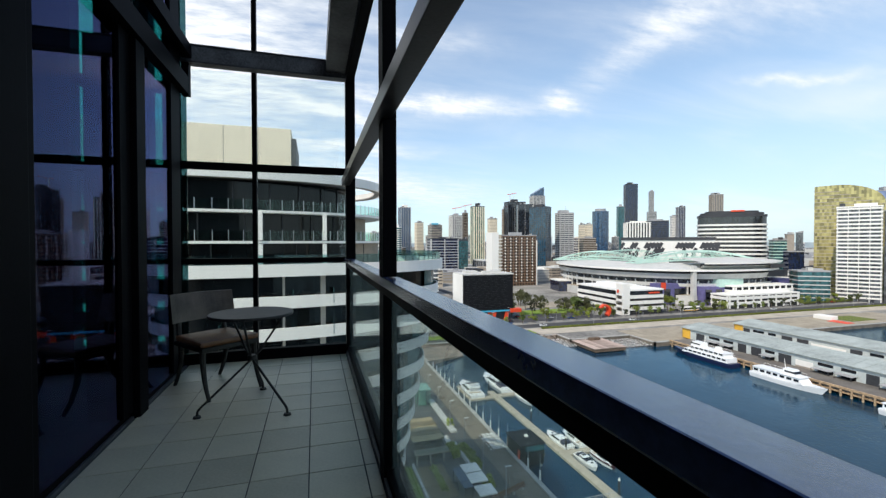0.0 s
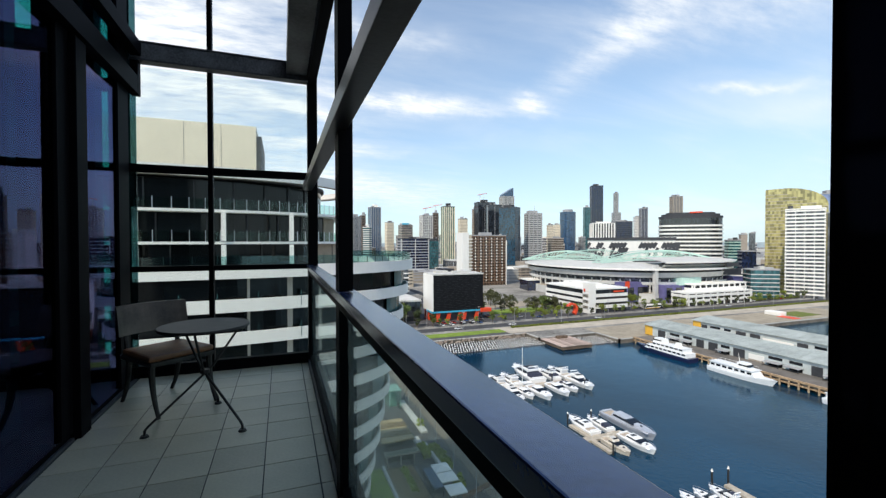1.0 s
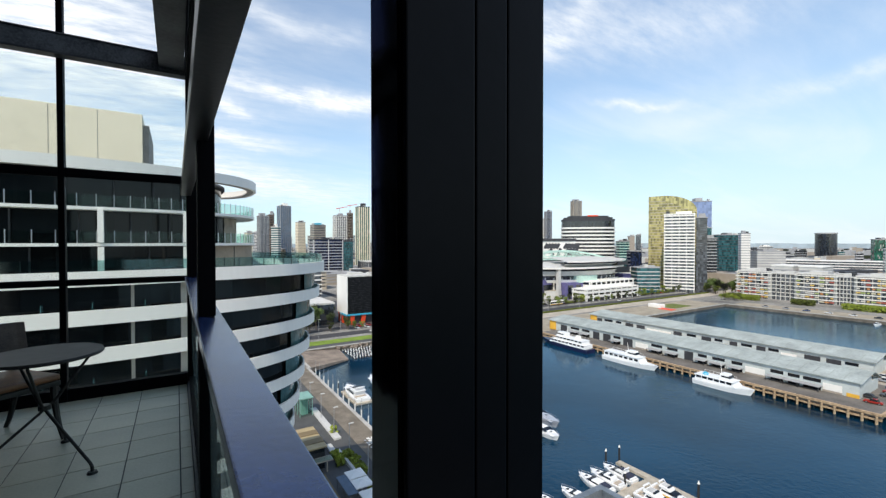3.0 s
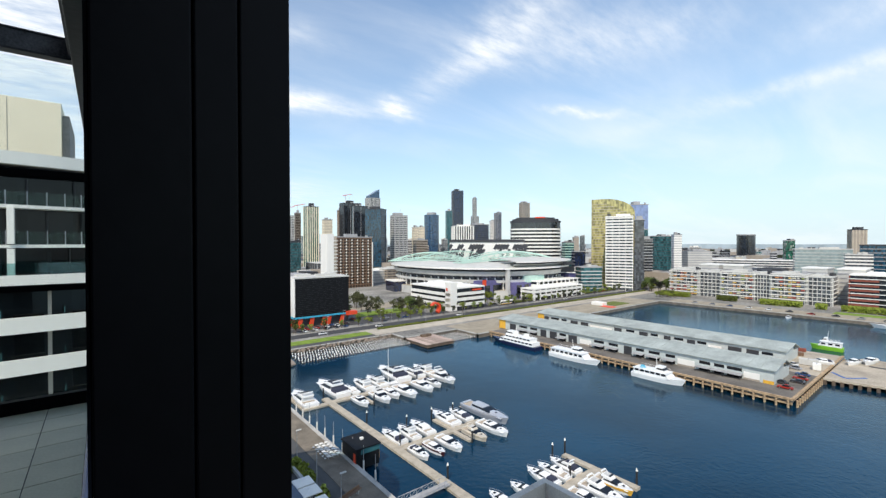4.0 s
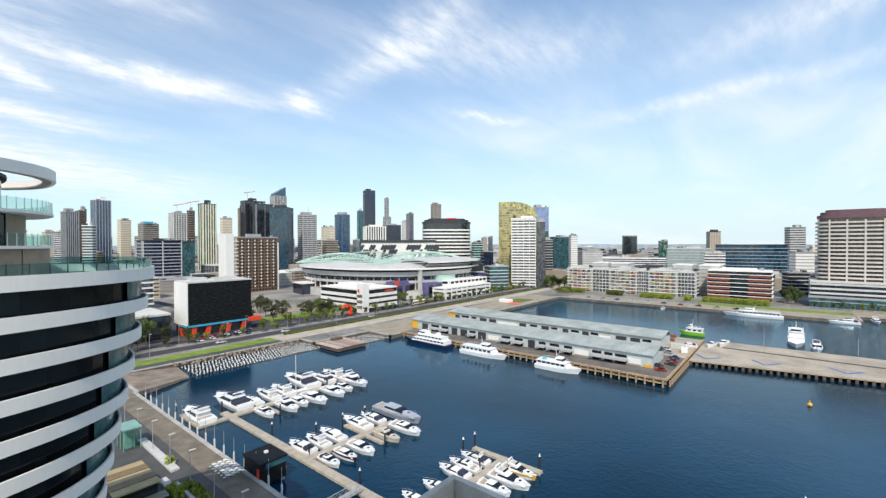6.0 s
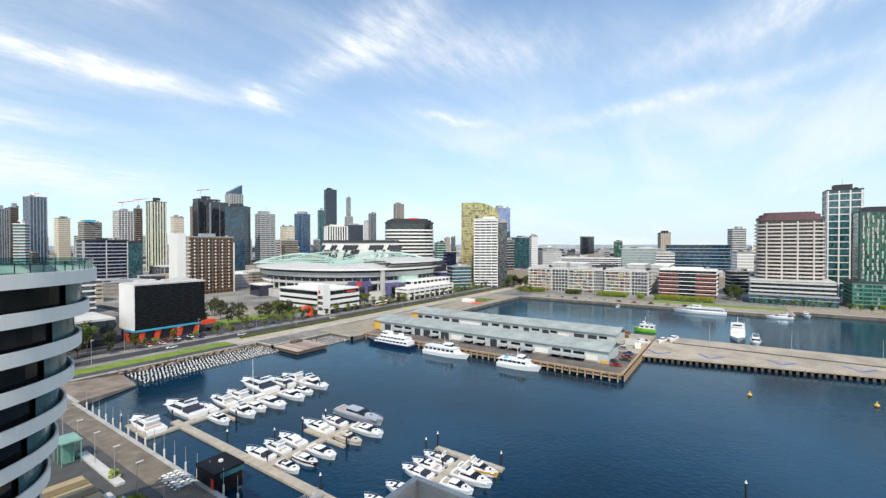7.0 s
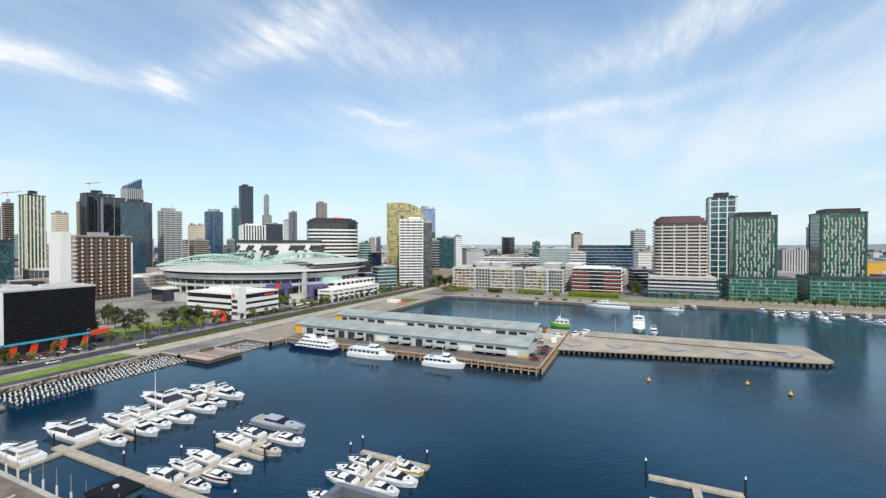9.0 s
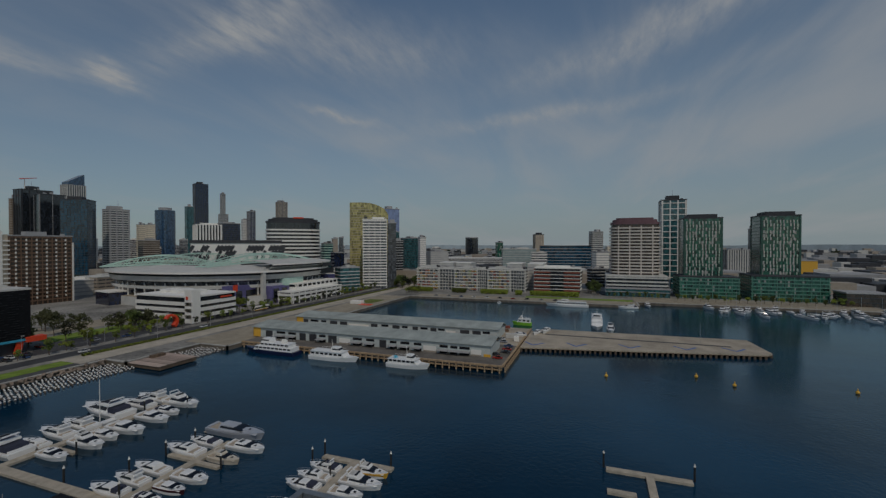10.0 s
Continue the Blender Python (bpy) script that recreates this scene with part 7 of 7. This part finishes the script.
# red curled sculpture by the road
sc = thing("red_sculpture", at(177, 230, QUAY), "large orange-red curved steel sculpture", "sculpture")
bm = bmesh.new()
pr = None
for i in range(15):
    a = radians(-60 + 220 * i / 14)
    cur = []
    for r, z in ((3.4, -1.6), (5.0, -1.6), (5.0, 1.6), (3.4, 1.6)):
        k = 1 - 0.35 * i / 14
        cur.append(bm.verts.new((math.cos(a) * r * k, z * k, 4.6 + math.sin(a) * r * 0.95 * k)))
    if pr:
        for j in range(4):
            bm.faces.new((pr[j], pr[(j + 1) % 4], cur[(j + 1) % 4], cur[j]))
    else:
        bm.faces.new(cur[::-1])
    pr = cur
bm.faces.new(pr)
part("curl", bm, ORANGE, sc)
tagged(part("play_mound", boxbm(300, 306, 178, 188, QUAY, QUAY + 2.6, 0.5), WHITE, None, "white sculpted play shelter on the esplanade"), category="shelter")
tagged(part("planting_bed", boxbm(308, 330, 172, 186, QUAY, QUAY + 0.35), LEAFLIGHT, None, "low yellow-green planting bed"), category="planting")
tagged(part("play_mat", boxbm(296, 303, 168, 178, QUAY, QUAY + 0.3), ORANGE, None, "orange-red rubber play surface"), category="play surface")


# ---------- vehicles ----------
def car_kind(color, label):
    c = thing("car", at(0, 0, -60), label, "car", "parked cars")
    paint = material("car_paint_" + label.split()[0], color, 0.25, 0.1, 0.05, 1)
    part("body", wedgebm(0.88, -2.15, 2.15, 0.28, 0.86, 0.12, 0.2, 0.06), paint, c)
    part("cabin", wedgebm(0.78, -1.5, 0.95, 0.84, 1.42, 0.45, 0.7, 0.16), SMOKED, c, "dark glass cabin")
    part("roof", boxbm(-0.55, 0.55, -0.95, 0.15, 1.40, 1.45, 0.02), paint, c)
    for x in (-0.8, 0.8):
        for y in (-1.35, 1.35):
            w = part("wheel", rodbm((x - 0.1, y, 0.32), (x + 0.1, y, 0.32), 0.32, 0.32, 12), RUBBER, c)
            part("rim", rodbm((x - 0.11, y, 0.32), (x + 0.11, y, 0.32), 0.18, 0.18, 10), STAINLESS, w)
    return c


CARS = [car_kind(c, l) for c, l in (((0.75, 0.75, 0.74), "white parked car by the street"), ((0.05, 0.05, 0.055), "black parked car by the street"), ((0.35, 0.36, 0.38), "silver parked car by the street"), ((0.35, 0.03, 0.02), "red parked car by the street"), ((0.05, 0.09, 0.2), "blue parked car by the street"))]
cused = [False] * 5
rr = random.Random(31)


def park(x, y, h, z=QUAY + 0.06):
    k = rr.randrange(5)
    m = at(x, y, z, h)
    if not cused[k]:
        cused[k] = True
        CARS[k].matrix_basis = m
    else:
        copy_thing(CARS[k], m)


for i in range(10):
    park(86 + 3.0 * i, 232.6 if i % 2 else 227.9, 4)
for i in range(22):
    if rr.random() < 0.7:
        park(70 + 17 * i + rr.uniform(-4, 4), rr.choice((215.5, 219.5, 231, 235.5)), 90)
for x, y in ((179.8, 40.6), (185.0, 37.0), (190.2, 37.4), (196.5, 38.0), (204.5, 42.0), (174.5, 38.2)):
    park(x, y, rr.uniform(-14, 4), 2.5)
for i in range(7):
    park(209.5 + rr.uniform(-0.5, 1), 44 + 6 * i, 3, 2.5)
for i in range(12):
    park(121.5 + rr.choice((-1.8, 1.8)), 245 + 9 * i, 0, QUAY + 0.08)
for i in range(10):
    park(372 + rr.uniform(-1, 2), 140 - 12 * i, 0, QUAY + 0.09)
bus = thing("tram", at(250, 232, QUAY + 0.06, 90), "white and yellow tram on the esplanade", "tram")
part("body", boxbm(-1.3, 1.3, -8, 8, 0.4, 3.2, 0.15), WHITE, bus)
part("window_band", boxbm(-1.32, 1.32, -7.4, 7.4, 1.5, 2.5), SMOKED, bus)
part("skirt", boxbm(-1.33, 1.33, -7.8, 7.8, 0.5, 1.0), YELLOW, bus, "yellow skirt")

# ---------- chair and table on the balcony ----------
tb = thing("bistro_table", at(-0.452, 3.455, FZ), "round dark iron bistro table on thin crossed legs", "table")
bm = bmesh.new()
add_rod(bm, (0, 0, 0.690), (0, 0, 0.704), 0.285, 0.285, 48)
part("tabletop", bm, IRON, tb, "round dark metal top")
bm = bmesh.new()
for i in range(40):
    a, b2 = 2 * math.pi * i / 40, 2 * math.pi * (i + 1) / 40
    add_rod(bm, (0.285 * math.cos(a), 0.285 * math.sin(a), 0.694), (0.285 * math.cos(b2), 0.285 * math.sin(b2), 0.694), 0.012, n=6)
part("rim", bm, IRON, tb)
for a in (201, 315.5, 84.5):
    bm = bmesh.new()
    c, s = math.cos(radians(a)), math.sin(radians(a))
    pts = [Vector((-0.24 * c, -0.24 * s, 0.690)), Vector((-0.235 * c, -0.235 * s, 0.66)), Vector((-0.05 * c, -0.05 * s, 0.40)), Vector((0.02 * c, 0.02 * s, 0.34)), Vector((0.345 * c, 0.345 * s, 0.065)), Vector((0.362 * c, 0.362 * s, 0.045)), Vector((0.365 * c, 0.365 * s, 0.012))]
    for p, q in zip(pts, pts[1:]):
        add_rod(bm, p, q, 0.0085, n=8)
    leg = part("leg", bm, IRON, tb, "thin iron leg")
    part("foot", rodbm((0.365 * c, 0.365 * s, 0.0), (0.365 * c, 0.365 * s, 0.014), 0.028, 0.022, 12), IRON, leg)
part("collar", rodbm((0, 0, 0.355), (0, 0, 0.385), 0.032, 0.032, 12), IRON, tb)

ch = thing("klismos_chair", at(-0.800, 4.00, FZ, -52), "dark metal chair with curved back panel and brown leather seat", "chair")
# the chair faces +x; the back stands at -x
bm = bmesh.new()
add_box(bm, -0.23, 0.24, -0.235, 0.235, 0.405, 0.45, 0.02)
for v in bm.verts:
    if v.co.z > 0.43:
        v.co.z += 0.012 * math.cos(v.co.x * 6.0) * math.cos(v.co.y * 6.0)
    v.co.y *= 1.0 + 0.15 * v.co.x
part("seat", bm, LEATHER, ch, "worn brown leather seat")
part("seat_frame", boxbm(-0.24, 0.25, -0.238, 0.238, 0.37, 0.404, 0.008), IRON, ch)


def sweep(pts, r0, r1):
    bm = bmesh.new()
    n = len(pts) - 1
    for i, (p, q) in enumerate(zip(pts, pts[1:])):
        add_rod(bm, p, q, r0 + (r1 - r0) * i / n, r0 + (r1 - r0) * (i + 1) / n, 8)
    return bm


for sy in (-1, 1):
    part("front_leg", sweep([(0.21 + 0.10 * (1 - z / 0.38) ** 2.4, sy * 0.215, z) for z in (0.38, 0.32, 0.24, 0.16, 0.08, 0.0)], 0.026, 0.014), IRON, ch)
    part("back_leg", sweep([(-0.20 - 0.13 * (1 - z / 0.38) ** 2.2, sy * 0.19, z) for z in (0.38, 0.32, 0.24, 0.16, 0.08, 0.0)], 0.026, 0.014), IRON, ch)
    part("back_stile", sweep([(-0.215 - 0.22 * (z - 0.38), sy * 0.19, z) for z in (0.38, 0.50, 0.62, 0.74)], 0.02, 0.017), IRON, ch)
bm = bmesh.new()
pr = None
for i in range(13):
    f = -1 + 2 * i / 12
    x, y = -0.300 + 0.07 * f * f, f * 0.262
    cur = [bm.verts.new(p) for p in ((x + 0.03, y, 0.555), (x + 0.050, y, 0.555), (x + 0.0, y, 0.79), (x - 0.020, y, 0.79))]
    if pr:
        for j in range(4):
            bm.faces.new((pr[j], pr[(j + 1) % 4], cur[(j + 1) % 4], cur[j]))
    else:
        bm.faces.new(cur[::-1])
    pr = cur
bm.faces.new(pr)
part("backrest", bm, material("burnished_bronze_panel", (0.055, 0.042, 0.034), 0.38, 0.4, 0.5, 0.15, 0.1, 20), ch, "curved dark metal back panel")

# ---------- floor tiles ----------
tx, ty = 0.292, 0.309
tile_me = meshof("tile", boxbm(-tx / 2 + 0.003, tx / 2 - 0.003, -ty / 2 + 0.003, ty / 2 - 0.003, -0.006, 0.0, 0.0015), TILE)
narrow_me = meshof("tile", boxbm(0.003, 0.066, -ty / 2 + 0.003, ty / 2 - 0.003, -0.006, 0.0, 0.0015), TILE)
for j in range(21):
    y = 4.515 + ty / 2 - ty * j
    for i in range(5):
        part("tile", tile_me, None, floor_ob, m=at(0.258 - tx / 2 - tx * i, y, FZ))
    part("tile", narrow_me, None, floor_ob, m=at(0.259, y, FZ))
